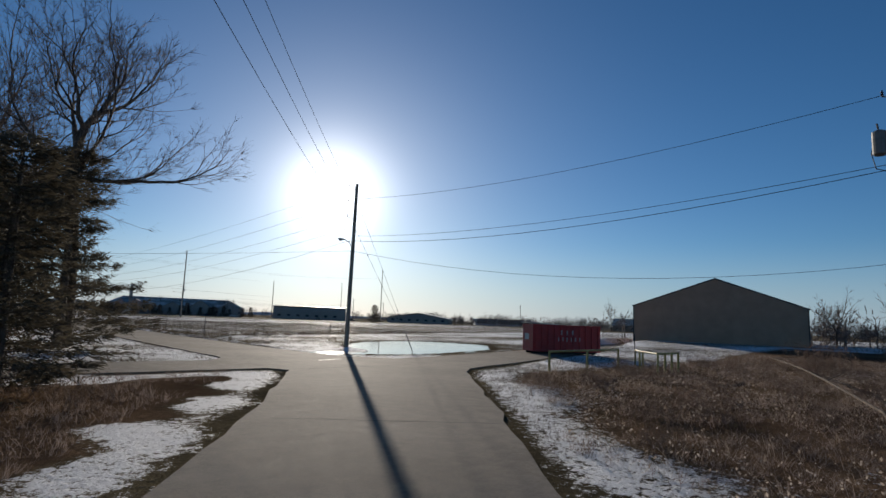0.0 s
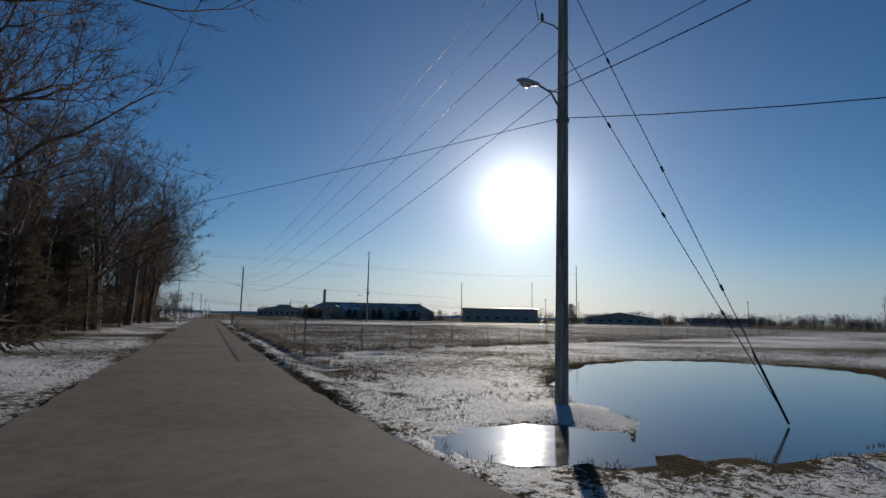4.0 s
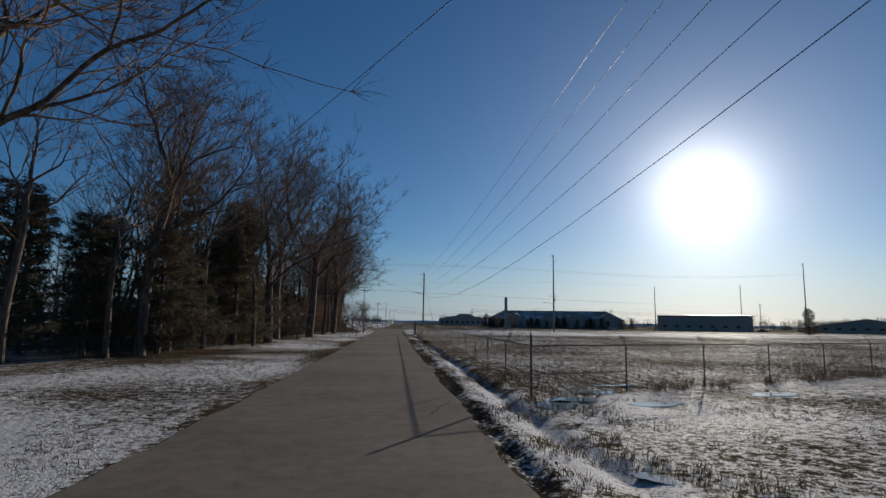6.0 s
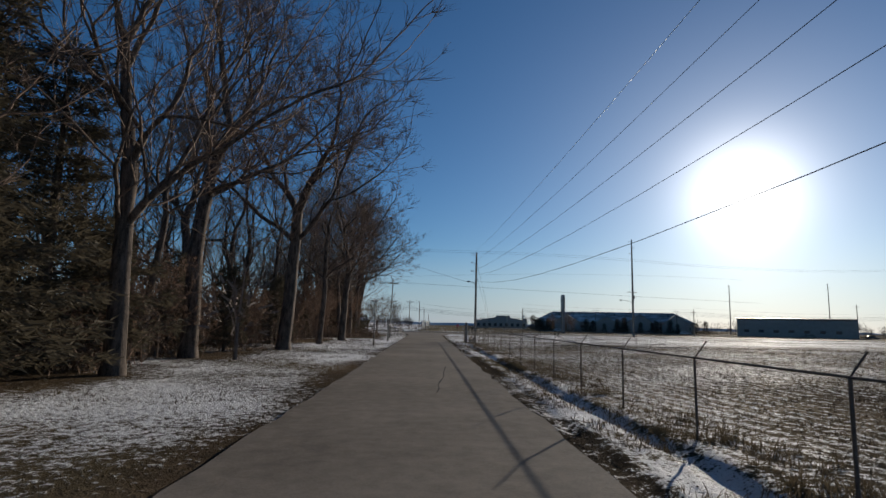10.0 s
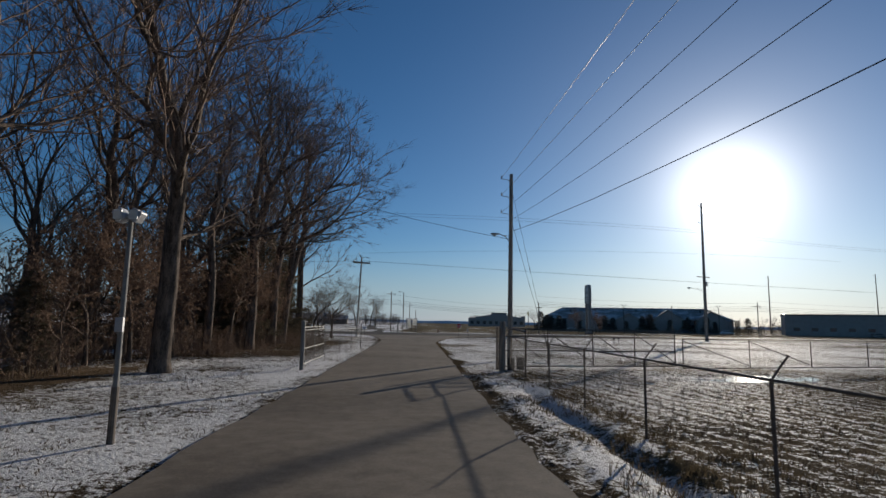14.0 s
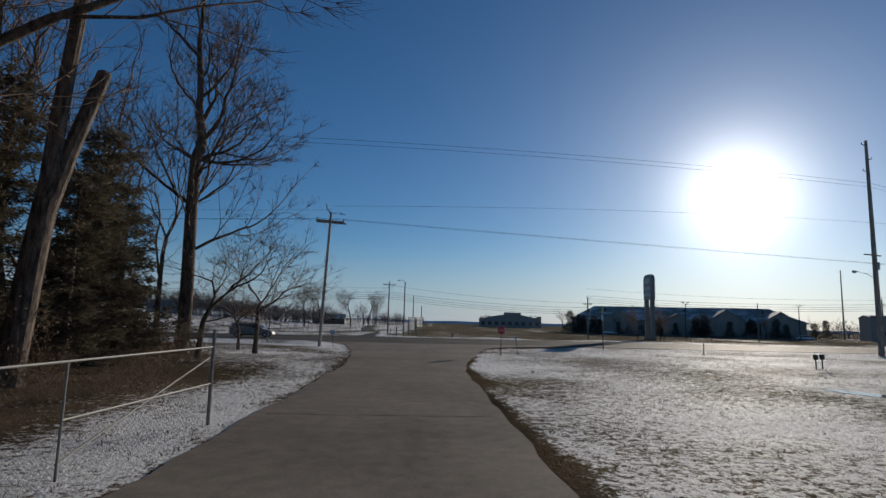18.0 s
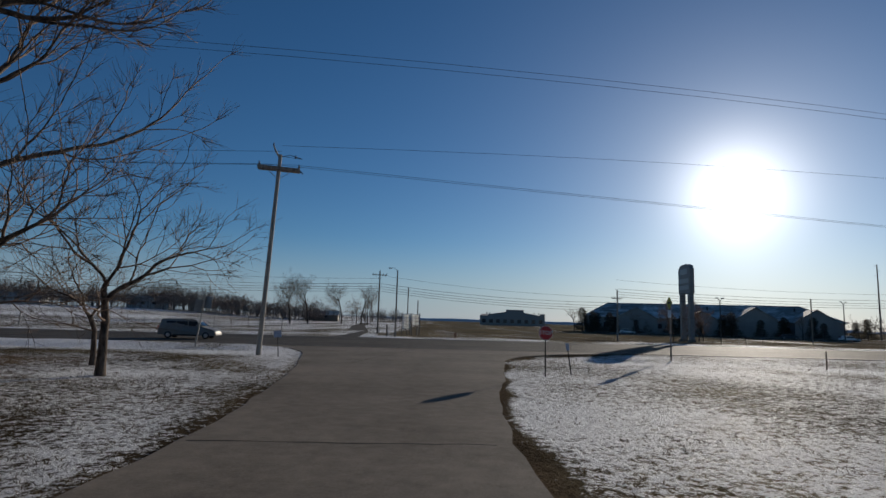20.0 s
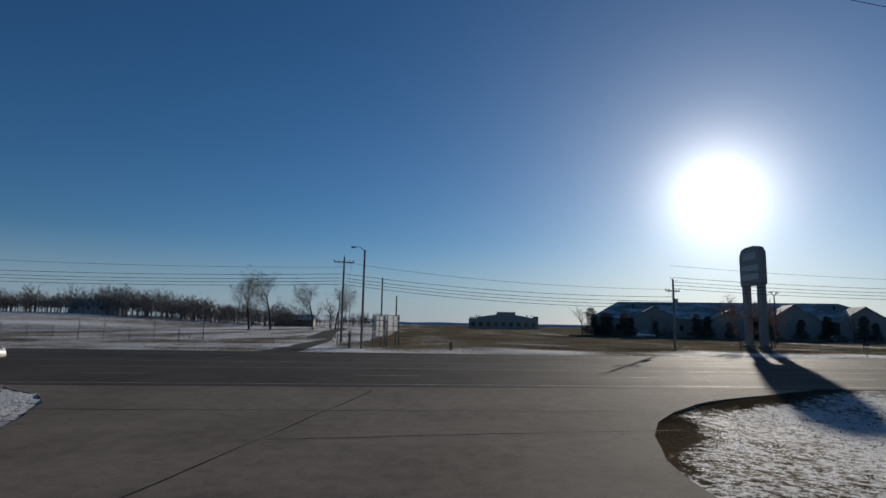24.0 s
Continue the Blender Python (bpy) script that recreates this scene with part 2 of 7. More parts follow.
M_BARK = plain("tree_bark", (0.046, 0.037, 0.031), (0.185, 0.147, 0.12), 0.9, scale=2.2, fine=16, depth=0.06, stretch=(3, 3, 0.7), spec=0.08, band=(0.40, 0.62))
M_TWIG = plain("tree_twigs", (0.12, 0.084, 0.064), (0.26, 0.19, 0.145), 0.85, depth=0, spec=0.08)
M_NEEDLE = plain("cedar_foliage", (0.058, 0.051, 0.037), (0.14, 0.118, 0.082), 0.75, scale=0.8, fine=9, depth=0, spec=0.08)
M_BRUSH = plain("dry_brush", (0.11, 0.076, 0.057), (0.27, 0.19, 0.14), 0.9, scale=0.8, fine=9, depth=0, spec=0.08)
M_DRYLEAF = plain("withered_leaves", (0.095, 0.062, 0.047), (0.235, 0.16, 0.118), 0.8, scale=2.0, fine=20, depth=0, spec=0.08)
M_SIGNPANEL = plain("white_acrylic_panel", (0.66, 0.66, 0.64), (0.82, 0.82, 0.8), 0.5, scale=3)
M_GRASS = plain("dead_grass", (0.07, 0.052, 0.03), (0.20, 0.155, 0.095), 0.85, scale=0.6, fine=7, depth=0, obj=False, spec=0.08)
M_WEED = plain("dry_weeds", (0.17, 0.125, 0.105), (0.46, 0.36, 0.30), 0.85, scale=0.7, fine=8, depth=0, obj=False, spec=0.08)
M_SEED = plain("pale_seed_heads", (0.30, 0.23, 0.17), (0.62, 0.52, 0.42), 0.85, scale=0.7, fine=8, depth=0, obj=False, spec=0.08)
M_STUBBLE = plain("cut_stalks", (0.035, 0.027, 0.019), (0.10, 0.077, 0.053), 0.8, scale=0.6, fine=7, depth=0, obj=False, spec=0.08)
for leafy, share in ((M_GRASS, 0.25), (M_WEED, 0.35), (M_SEED, 0.35), (M_STUBBLE, 0.10)):
    thin_leaf(leafy, share)
thin_leaf(M_NEEDLE, 0.3)
thin_leaf(M_DRYLEAF, 0.35)
thin_leaf(M_SIGNPANEL, 0.8)
M_GALV = plain("galvanised_steel", (0.14, 0.138, 0.13), (0.26, 0.255, 0.24), 0.68, 0.25, scale=5, fine=50, depth=0.001)
M_RUSTY = plain("dull_fence_steel", (0.075, 0.06, 0.048), (0.18, 0.15, 0.125), 0.7, 0.2, scale=5, fine=50, depth=0.001)
M_WIRE = plain("line_cable", (0.02, 0.02, 0.02), (0.05, 0.05, 0.05), 0.6, 0.3, depth=0)
M_IRON = plain("dark_iron", (0.03, 0.03, 0.03), (0.08, 0.078, 0.075), 0.55, 0.7)
M_CERAMIC = plain("insulator_glaze", (0.05, 0.045, 0.05), (0.12, 0.11, 0.12), 0.55, spec=0.15)
M_LAMP = plain("lamp_housing_grey", (0.28, 0.29, 0.30), (0.42, 0.43, 0.44), 0.45, 0.4)
M_LENS = plain("lamp_glass", (0.45, 0.45, 0.42), (0.6, 0.6, 0.56), 0.2, depth=0)
M_RED = plain("red_dumpster_paint", (0.28, 0.016, 0.016), (0.48, 0.035, 0.032), 0.5, scale=1.5, fine=25, depth=0.003)
M_YELLOW = plain("faded_yellow_paint", (0.22, 0.19, 0.06), (0.40, 0.35, 0.12), 0.6, scale=3, fine=30)
M_BROWNMETAL = plain("brown_metal_siding", (0.35, 0.21, 0.135), (0.48, 0.305, 0.205), 0.7, 0.0, scale=0.6, fine=12, depth=0.001)
M_ROOFDARK = plain("dark_metal_roof", (0.045, 0.04, 0.038), (0.085, 0.075, 0.07), 0.5, 0.2, scale=0.8, fine=15)
M_BLUEROOF = plain("snow_dusted_roof", (0.34, 0.29, 0.235), (0.66, 0.58, 0.49), 0.8, scale=0.12, fine=1.5)
M_SHINGLE = plain("shingles_with_snow_streaks", (0.24, 0.215, 0.19), (0.74, 0.71, 0.67), 0.75, scale=0.16, fine=1.2, stretch=(1, 1, 3), band=(0.47, 0.62))
M_SIDING = plain("weathered_grey_siding", (0.26, 0.235, 0.215), (0.36, 0.33, 0.30), 0.7, scale=0.5, fine=8)
M_FADED = plain("faded_lettering", (0.25, 0.13, 0.12), (0.52, 0.42, 0.41), 0.7)
M_TRIMLIGHT = plain("light_trim", (0.45, 0.45, 0.45), (0.62, 0.62, 0.62), 0.6)
M_BRICK = plain("dull_brick", (0.26, 0.235, 0.21), (0.38, 0.345, 0.31), 0.85, scale=1.2, fine=9)
M_DARKWALL = plain("dark_block_wall", (0.13, 0.11, 0.09), (0.21, 0.18, 0.15), 0.8, scale=0.6, fine=7)
M_BLOCKWALL = plain("grey_block_wall", (0.26, 0.235, 0.21), (0.37, 0.335, 0.30), 0.85, scale=0.6, fine=7)
M_WINDOW = plain("window_glass", (0.02, 0.024, 0.03), (0.05, 0.055, 0.065), 0.12, depth=0)
M_WHITE = plain("white_panel", (0.62, 0.62, 0.60), (0.8, 0.8, 0.78), 0.5, scale=3)
M_SIGNRED = plain("stop_sign_red", (0.42, 0.02, 0.02), (0.55, 0.035, 0.035), 0.4, scale=3)
M_SIGNBLUE = plain("blue_sign_face", (0.04, 0.12, 0.30), (0.07, 0.18, 0.40), 0.4, scale=3)
M_PALEBLUE = plain("pale_blue_plate", (0.30, 0.38, 0.52), (0.42, 0.50, 0.62), 0.5, scale=3)
M_SIGNYELLOW = plain("yellow_sign_face", (0.45, 0.36, 0.02), (0.6, 0.5, 0.05), 0.4, scale=3)
M_SIGNBACK = plain("sign_back_metal", (0.16, 0.16, 0.165), (0.27, 0.27, 0.275), 0.5, 0.6)
M_SIGNDARK = plain("sign_cabinet", (0.16, 0.155, 0.15), (0.26, 0.25, 0.24), 0.5, scale=2)
M_HYDRANT = plain("hydrant_paint", (0.16, 0.06, 0.03), (0.26, 0.10, 0.05), 0.5)
M_CARPAINT = plain("silver_car_paint", (0.17, 0.158, 0.14), (0.24, 0.222, 0.20), 0.4, 0.3, depth=0)
M_CARDARK = plain("dark_car_paint", (0.02, 0.022, 0.028), (0.04, 0.042, 0.05), 0.3, 0.3, depth=0)
M_TYRE = plain("tyre_rubber", (0.012, 0.012, 0.012), (0.03, 0.03, 0.03), 0.85)
M_CHROME = plain("wheel_alloy", (0.35, 0.35, 0.36), (0.5, 0.5, 0.51), 0.3, 0.9, depth=0)
M_HEAD = plain("headlight_glass", (0.5, 0.5, 0.48), (0.75, 0.75, 0.72), 0.15, depth=0)
M_TAIL = plain("tail_light_red", (0.25, 0.01, 0.01), (0.4, 0.02, 0.02), 0.25, depth=0)


def water_mat():
    m, n, l, b = node_mat("meltwater")
    b.inputs["Base Color"].default_value = (0.03, 0.035, 0.035, 1)
    b.inputs["IOR"].default_value = 1.33
    b.inputs["Specular IOR Level"].default_value = 0.8
    f = noise_node(n, l, 1.3, 4)
    l.new(calc(n, l, "ADD", 0.03, calc(n, l, "MULTIPLY", f, 0.10)), b.inputs["Roughness"])
    bump(n, l, b, noise_node(n, l, 3.0, 3), 0.25, 0.01)
    return m


M_WATER = water_mat()


# ---- building helpers ----
def mesh_from(name, verts, faces, mats, mat_index=None, smooth=False):
    me = bpy.data.meshes.new(name)
    me.from_pydata(verts, [], faces)
    for m in mats if isinstance(mats, (list, tuple)) else [mats]:
        me.materials.append(m)
    if mat_index is not None:
        me.polygons.foreach_set("material_index", np.array(mat_index, dtype=np.int32))
    if smooth:
        me.polygons.foreach_set("use_smooth", np.ones(len(me.polygons), dtype=bool))
    me.update()
    return me


def part(name, bm, material, parent, label="", smooth=False):
    """Links a bmesh as one mesh object under a thing or a part."""
    bmesh.ops.recalc_face_normals(bm, faces=bm.faces)
    me = bpy.data.meshes.new(name)
    bm.to_mesh(me)
    bm.free()
    me.materials.append(material)
    if smooth:
        for p in me.polygons:
            p.use_smooth = True
    ob = new(name, me)
    ob.parent = parent
    if label:
        tagged(ob, label)
    return ob


def mesh_part(name, me, parent, label="", kind=""):
    ob = new(name, me)
    ob.parent = parent
    if label or kind:
        tagged(ob, label, kind=kind)
    return ob


def thing(name, x, y, z, rz, label, category, group="", kind=""):
    ob = new(name)
    ob.empty_display_size = 0.2
    ob.matrix_world = pose(x, y, z, 0, 0, rz)
    return tagged(ob, label, category, group, kind)


def add_box(bm, cx, cy, cz, sx, sy, sz, bevel=0.0, rot=None):
    r = bmesh.ops.create_cube(bm, size=1)
    m = Matrix.Translation((cx, cy, cz)) @ (rot or Matrix()) @ Matrix.Diagonal((sx, sy, sz, 1))
    bmesh.ops.transform(bm, matrix=m, verts=r["verts"])
    if bevel:
        es = {e for v in r["verts"] for e in v.link_edges}
        bmesh.ops.bevel(bm, geom=list(es), offset=bevel, segments=2, affect="EDGES", profile=0.5)
    return bm


def box(cx, cy, cz, sx, sy, sz, bevel=0.0, rot=None):
    return add_box(bmesh.new(), cx, cy, cz, sx, sy, sz, bevel, rot)


def add_tube(bm, pts, radii, sides=8, cap=True):
    """A tube along points, with a radius for each."""
    pts = [Vector(p) for p in pts]
    if isinstance(radii, (int, float)):
        radii = [radii] * len(pts)
    rings = []
    for i, p in enumerate(pts):
        d = (pts[min(i + 1, len(pts) - 1)] - pts[max(i - 1, 0)]).normalized()
        q = d.to_track_quat("Z", "Y")
        rings.append([bm.verts.new(p + q @ Vector((math.cos(a) * radii[i], math.sin(a) * radii[i], 0))) for a in [2 * math.pi * k / sides for k in range(sides)]])
    for r0, r1 in zip(rings, rings[1:]):
        for k in range(sides):
            bm.faces.new((r0[k], r0[(k + 1) % sides], r1[(k + 1) % sides], r1[k]))
    if cap:
        bm.faces.new(rings[0][::-1])
        bm.faces.new(rings[-1])
    return bm


def tube(pts, radii, sides=8, cap=True):
    return add_tube(bmesh.new(), pts, radii, sides, cap)


def prism(poly, z0, z1, bm=None):
    """An upright prism over a polygon of (x, y)."""
    bm = bm or bmesh.new()
    lo = [bm.verts.new((x, y, z0)) for x, y in poly]
    hi = [bm.verts.new((x, y, z1)) for x, y in poly]
    bm.faces.new(lo[::-1])
    bm.faces.new(hi)
    for k in range(len(poly)):
        j = (k + 1) % len(poly)
        bm.faces.new((lo[k], lo[j], hi[j], hi[k]))
    return bm


def side_prism(profile, x0, x1, bm=None):
    """A prism along x over a profile of (y, z)."""
    bm = bm or bmesh.new()
    a = [bm.verts.new((x0, y, z)) for y, z in profile]
    b = [bm.verts.new((x1, y, z)) for y, z in profile]
    bm.faces.new(a)
    bm.faces.new(b[::-1])
    for k in range(len(profile)):
        j = (k + 1) % len(profile)
        bm.faces.new((a[k], b[k], b[j], a[j]))
    return bm


def inside(poly, x, y):
    hit = False
    for (x0, y0), (x1, y1) in zip(poly, poly[1:] + poly[:1]):
        if (y0 > y) != (y1 > y) and x < (x1 - x0) * (y - y0) / (y1 - y0) + x0:
            hit = not hit
    return hit


def smooth_step(a, b, v):
    k = min(1.0, max(0.0, (v - a) / (b - a)))
    return k * k * (3 - 2 * k)


# ---- ground, roads, water ----
from mathutils.geometry import tessellate_polygon

HW_S, HW_N, HW_SLOPE = 196.6, 221.5, 0.05
ROAD_OUT = [(-51, -77), (-13.3, -30.6), (-8.8, -24.1), (-3.0, -14.6), (-3.6, -13.5), (-80, -13.3), (-80, -8.3), (-4.5, -8.3), (-3.2, -6.5),
            (-3.2, 163), (-4.0, 172), (-4.6, 176.8), (-5.4, 181.6), (-6.2, 186.4), (-6.9, 189.0), (-8.0, 191.6), (-9.4, 193.6), (-11.4, 195.2), (-16, HW_S - 0.6), (20, HW_S + 1.2), (16.4, 195.6), (13.8, 194.2), (11.9, 192.7), (10.3, 191.0), (9.05, 189.3), (8.15, 187.5), (7.3, 185.1),
            (6.5, 180.2), (5.5, 173.7), (4.4, 167.4), (3.6, 160), (3.4, 60), (3.7, 8), (4.2, -2.5), (4.8, -7.2), (7.2, -9.8), (15.3, -7.5),
            (38.6, 0.2), (75, 12), (76, 7), (40, -5), (22, -11.5), (13, -15), (9.2, -16.1), (6.9, -17.0), (5.2, -18.4), (3.4, -20.5), (-1.6, -26.5), (-6.8, -32.4), (-44.6, -79)]
POND = [(8.6, -4.2), (10.6, -1.8), (11.4, 2.4), (13.4, 6.0), (16.4, 9.6), (20.4, 13.0), (26.0, 15.2), (31.0, 13.4), (33.6, 7.5), (25.5, -1.2), (14.0, -5.2), (10.5, -5.6)]
PUDDLE = [(4.9, -2.6), (6.0, -1.3), (8.3, -1.4), (9.0, -2.9), (8.2, -4.9), (6.0, -4.2)]
SOUTH_WEEDS = [(-6.8, -32.4), (-1.6, -26.5), (5.9, -17.5), (13, -15), (22, -11.5), (40, -5), (58, 0), (64, -60), (-30, -90), (-44, -79)]


def ragged(poly, step, jitter, seed):
    """The outline with a worn, slightly wavering edge."""
    rnd, out = random.Random(seed), []
    for (x0, y0), (x1, y1) in zip(poly, poly[1:] + poly[:1]):
        k = max(1, int(math.hypot(x1 - x0, y1 - y0) / step))
        for i in range(k):
            f = i / k
            j = jitter if i else jitter * 0.3
            out.append((x0 + (x1 - x0) * f + rnd.uniform(-j, j), y0 + (y1 - y0) * f + rnd.uniform(-j, j)))
    return out


def slab(name, poly, z, depth, material):
    """A sheet with an edge of its own thickness."""
    vs = [(x, y, z) for x, y in poly]
    tris = tessellate_polygon([[Vector(v) for v in vs]])
    faces = [tuple(t) for t in tris]
    n = len(vs)
    vs += [(x, y, z - depth) for x, y in poly]
    faces += [(k, (k + 1) % n, n + (k + 1) % n, n + k) for k in range(n)]
    me = mesh_from(name, vs, faces, material)
    b = bmesh.new()
    b.from_mesh(me)
    bmesh.ops.recalc_face_normals(b, faces=b.faces)
    if sum(f.normal.z * f.calc_area() for f in b.faces) < 0:
        bmesh.ops.reverse_faces(b, faces=b.faces)
    b.to_mesh(me)
    b.free()
    return new(name, me)


road_line = ragged(ROAD_OUT, 1.2, 0.09, 3)
tagged(slab("road", road_line, 0.02, 0.16, M_ROAD), "worn beige-grey asphalt side road with ragged edges and junctions", "road", kind="structure")


def hw(x, y):
    return (x, y + HW_SLOPE * x)


hw_line = [hw(x, HW_S) for x in range(-620, 621, 20)] + [hw(x, HW_N) for x in range(620, -621, -20)]
tagged(slab("highway", hw_line, 0.024, 0.18, M_HIGHWAY), "wide dark asphalt highway of five lanes", "road", kind="structure")


def fence_line_y(x):
    return 24.0 + 0.43 * (x - 6.45)


SHALLOWS = ((6.9, 22.5, 1.6), (7.7, 23.8, 1.3), (10.6, 23.0, 1.5), (9.3, 26.2, 1.5), (11.3, 28.6, 1.4), (7.7, 29.3, 0.9), (6.2, 14.1, 0.8), (16.5, 25.6, 1.9), (21.0, 153.6, 3.2), (20.6, 147.0, 3.0), (9.6, 128.2, 1.0), (10.8, 125.8, 1.5), (23.4, 146.5, 3.4), (19, 119, 4.5), (33, 120, 6.0))


CORNERS = np.array([(px + (qx - px) * k / 8, py + (qy - py) * k / 8) for (px, py), (qx, qy) in zip(ROAD_OUT, ROAD_OUT[1:]) if py > 155 and qy > 155 for k in range(8)])


def rise(x, y):
    """The far fields north-west of the highway climb a little."""
    return 4.2 * smooth_step(-38, -135, x) * smooth_step(242, 400, y)


def relief(x, y):
    """Height of the natural ground."""
    n = noise.noise(Vector((x * 0.35, y * 0.35, 0.3))) * 0.035 + noise.noise(Vector((x * 1.3, y * 1.3, 4.0))) * 0.018
    z = -0.035 + n
    z += 0.95 * smooth_step(30, 62, x) * smooth_step(40, 5, y) * smooth_step(400, 150, x) * smooth_step(-90, -40, y)
    if y < 118:
        ditch = (0.95 + 0.4 * noise.noise(Vector((x * 0.4, y * 0.45, 7.0)))) * math.exp(-((x - 5.5 - 0.22 * noise.noise(Vector((0.5, y * 0.5, 1.0)))) / 0.33) ** 2) * smooth_step(6, 24, y) * smooth_step(118, 108, y)
        bank = math.exp(-((x - 4.3) / 0.28) ** 2) * smooth_step(-8, -3, y) * (0.35 + 0.65 * smooth_step(46, 20, y))
        rut = math.exp(-((x - 3.95 - 0.12 * math.sin(y * 0.21)) / 0.16) ** 2) * smooth_step(-4, 4, y)
        z += -0.24 * ditch + (0.11 * bank - 0.08 * rut) * (0.7 + 0.8 * noise.noise(Vector((x, y * 1.2, 9.0))))
    if 3.3 < x < 4.9 and -8 < y < 122:
        z += 0.07 * noise.noise(Vector((x * 3.1, y * 1.6, 2.2)))
    z += 0.26 * math.exp(-((x - 9.5) ** 2 + (y + 0.2) ** 2) / 1.5) * (0.85 + 0.5 * noise.noise(Vector((x * 1.9, y * 1.9, 3.0))))
    if y > 150 and HW_S + HW_SLOPE * x > y:
        s = HW_S + HW_SLOPE * x - y
        z += -(0.34 * smooth_step(13.2, 11.2, s) * smooth_step(2.0, 7.5, s) if x > 0 else 0.52 * math.exp(-((s - 5.4) / 2.8) ** 2)) * smooth_step(8.6, 14.0, abs(x)) * (0.8 + 0.3 * noise.noise(Vector((x * 0.2, y * 0.2, 5.0))))
    if x > 6.6 and fence_line_y(x) < y < 121:
        z += 0.09 * noise.noise(Vector((x * 0.55, y * 0.7, 8.0))) + 0.05 * noise.noise(Vector((x * 1.4, y * 1.1, 8.8)))
    for px, py, pr in SHALLOWS:
        z -= 0.07 * math.exp(-(((x - px) ** 2 + (y - py) ** 2) / pr ** 2) ** 2)
    if y > 155 and -30 < x < 60:
        s = HW_S + HW_SLOPE * x - y
        if s > 0:
            off = min(s, float(np.min(np.hypot(x - CORNERS[:, 0], y - CORNERS[:, 1]))))
            z = min(0.008, z + 0.04 * math.exp(-(off / 1.3) ** 2))
    if x < -4:
        z += 0.12 * smooth_step(-6, -14, x) * smooth_step(-2, 10, y)
    return z


def axis(parts):
    out = []
    for a, b, s in parts:
        k = max(1, round((b - a) / s))
        out += [a + (b - a) * i / k for i in range(k)]
    return out + [parts[-1][1]]


gx = axis([(-3200, -800, 800), (-800, -200, 150), (-200, -60, 28), (-60, -26, 2), (-26, -8, 0.8), (-8, 3.2, 0.4), (3.2, 6.8, 0.18), (6.8, 12, 0.5), (12, 36, 0.6), (36, 100, 2.5), (100, 300, 25), (300, 900, 150), (900, 3300, 800)])
gy = axis([(-3200, -800, 800), (-800, -80, 120), (-80, -34, 1.5), (-34, 200, 0.6), (200, 260, 4), (260, 500, 30), (500, 3300, 560)])
road_test = [(x, y) for x, y in ROAD_OUT]
verts, faces, cover, soil, furrow = [], [], [], [], []
edges = np.array([(*a, *b) for a, b in zip(ROAD_OUT, ROAD_OUT[1:] + ROAD_OUT[:1])])


def road_gap(x, y):
    """Distance to the nearest edge of the side road."""
    dx, dy = edges[:, 2] - edges[:, 0], edges[:, 3] - edges[:, 1]
    f = np.clip(((x - edges[:, 0]) * dx + (y - edges[:, 1]) * dy) / (dx * dx + dy * dy), 0, 1)
    return float(np.min(np.hypot(x - edges[:, 0] - f * dx, y - edges[:, 1] - f * dy)))


def pond_gap(x, y):
    """Distance to the shore of the pool."""
    return min(math.hypot(x - px, y - py) for px, py in POND_SHORE)


POND_SHORE = ragged(POND, 0.8, 0.2, 8) + ragged(PUDDLE, 0.8, 0.2, 9)
GRASSY, LITTER, EARTH, STRAW, WEEDY, MUD = (0.12, 0.10, 0.066), (0.135, 0.10, 0.07), (0.105, 0.08, 0.057), (0.175, 0.145, 0.10), (0.125, 0.085, 0.058), (0.09, 0.073, 0.055)
FURROWED = (0.155, 0.125, 0.09)


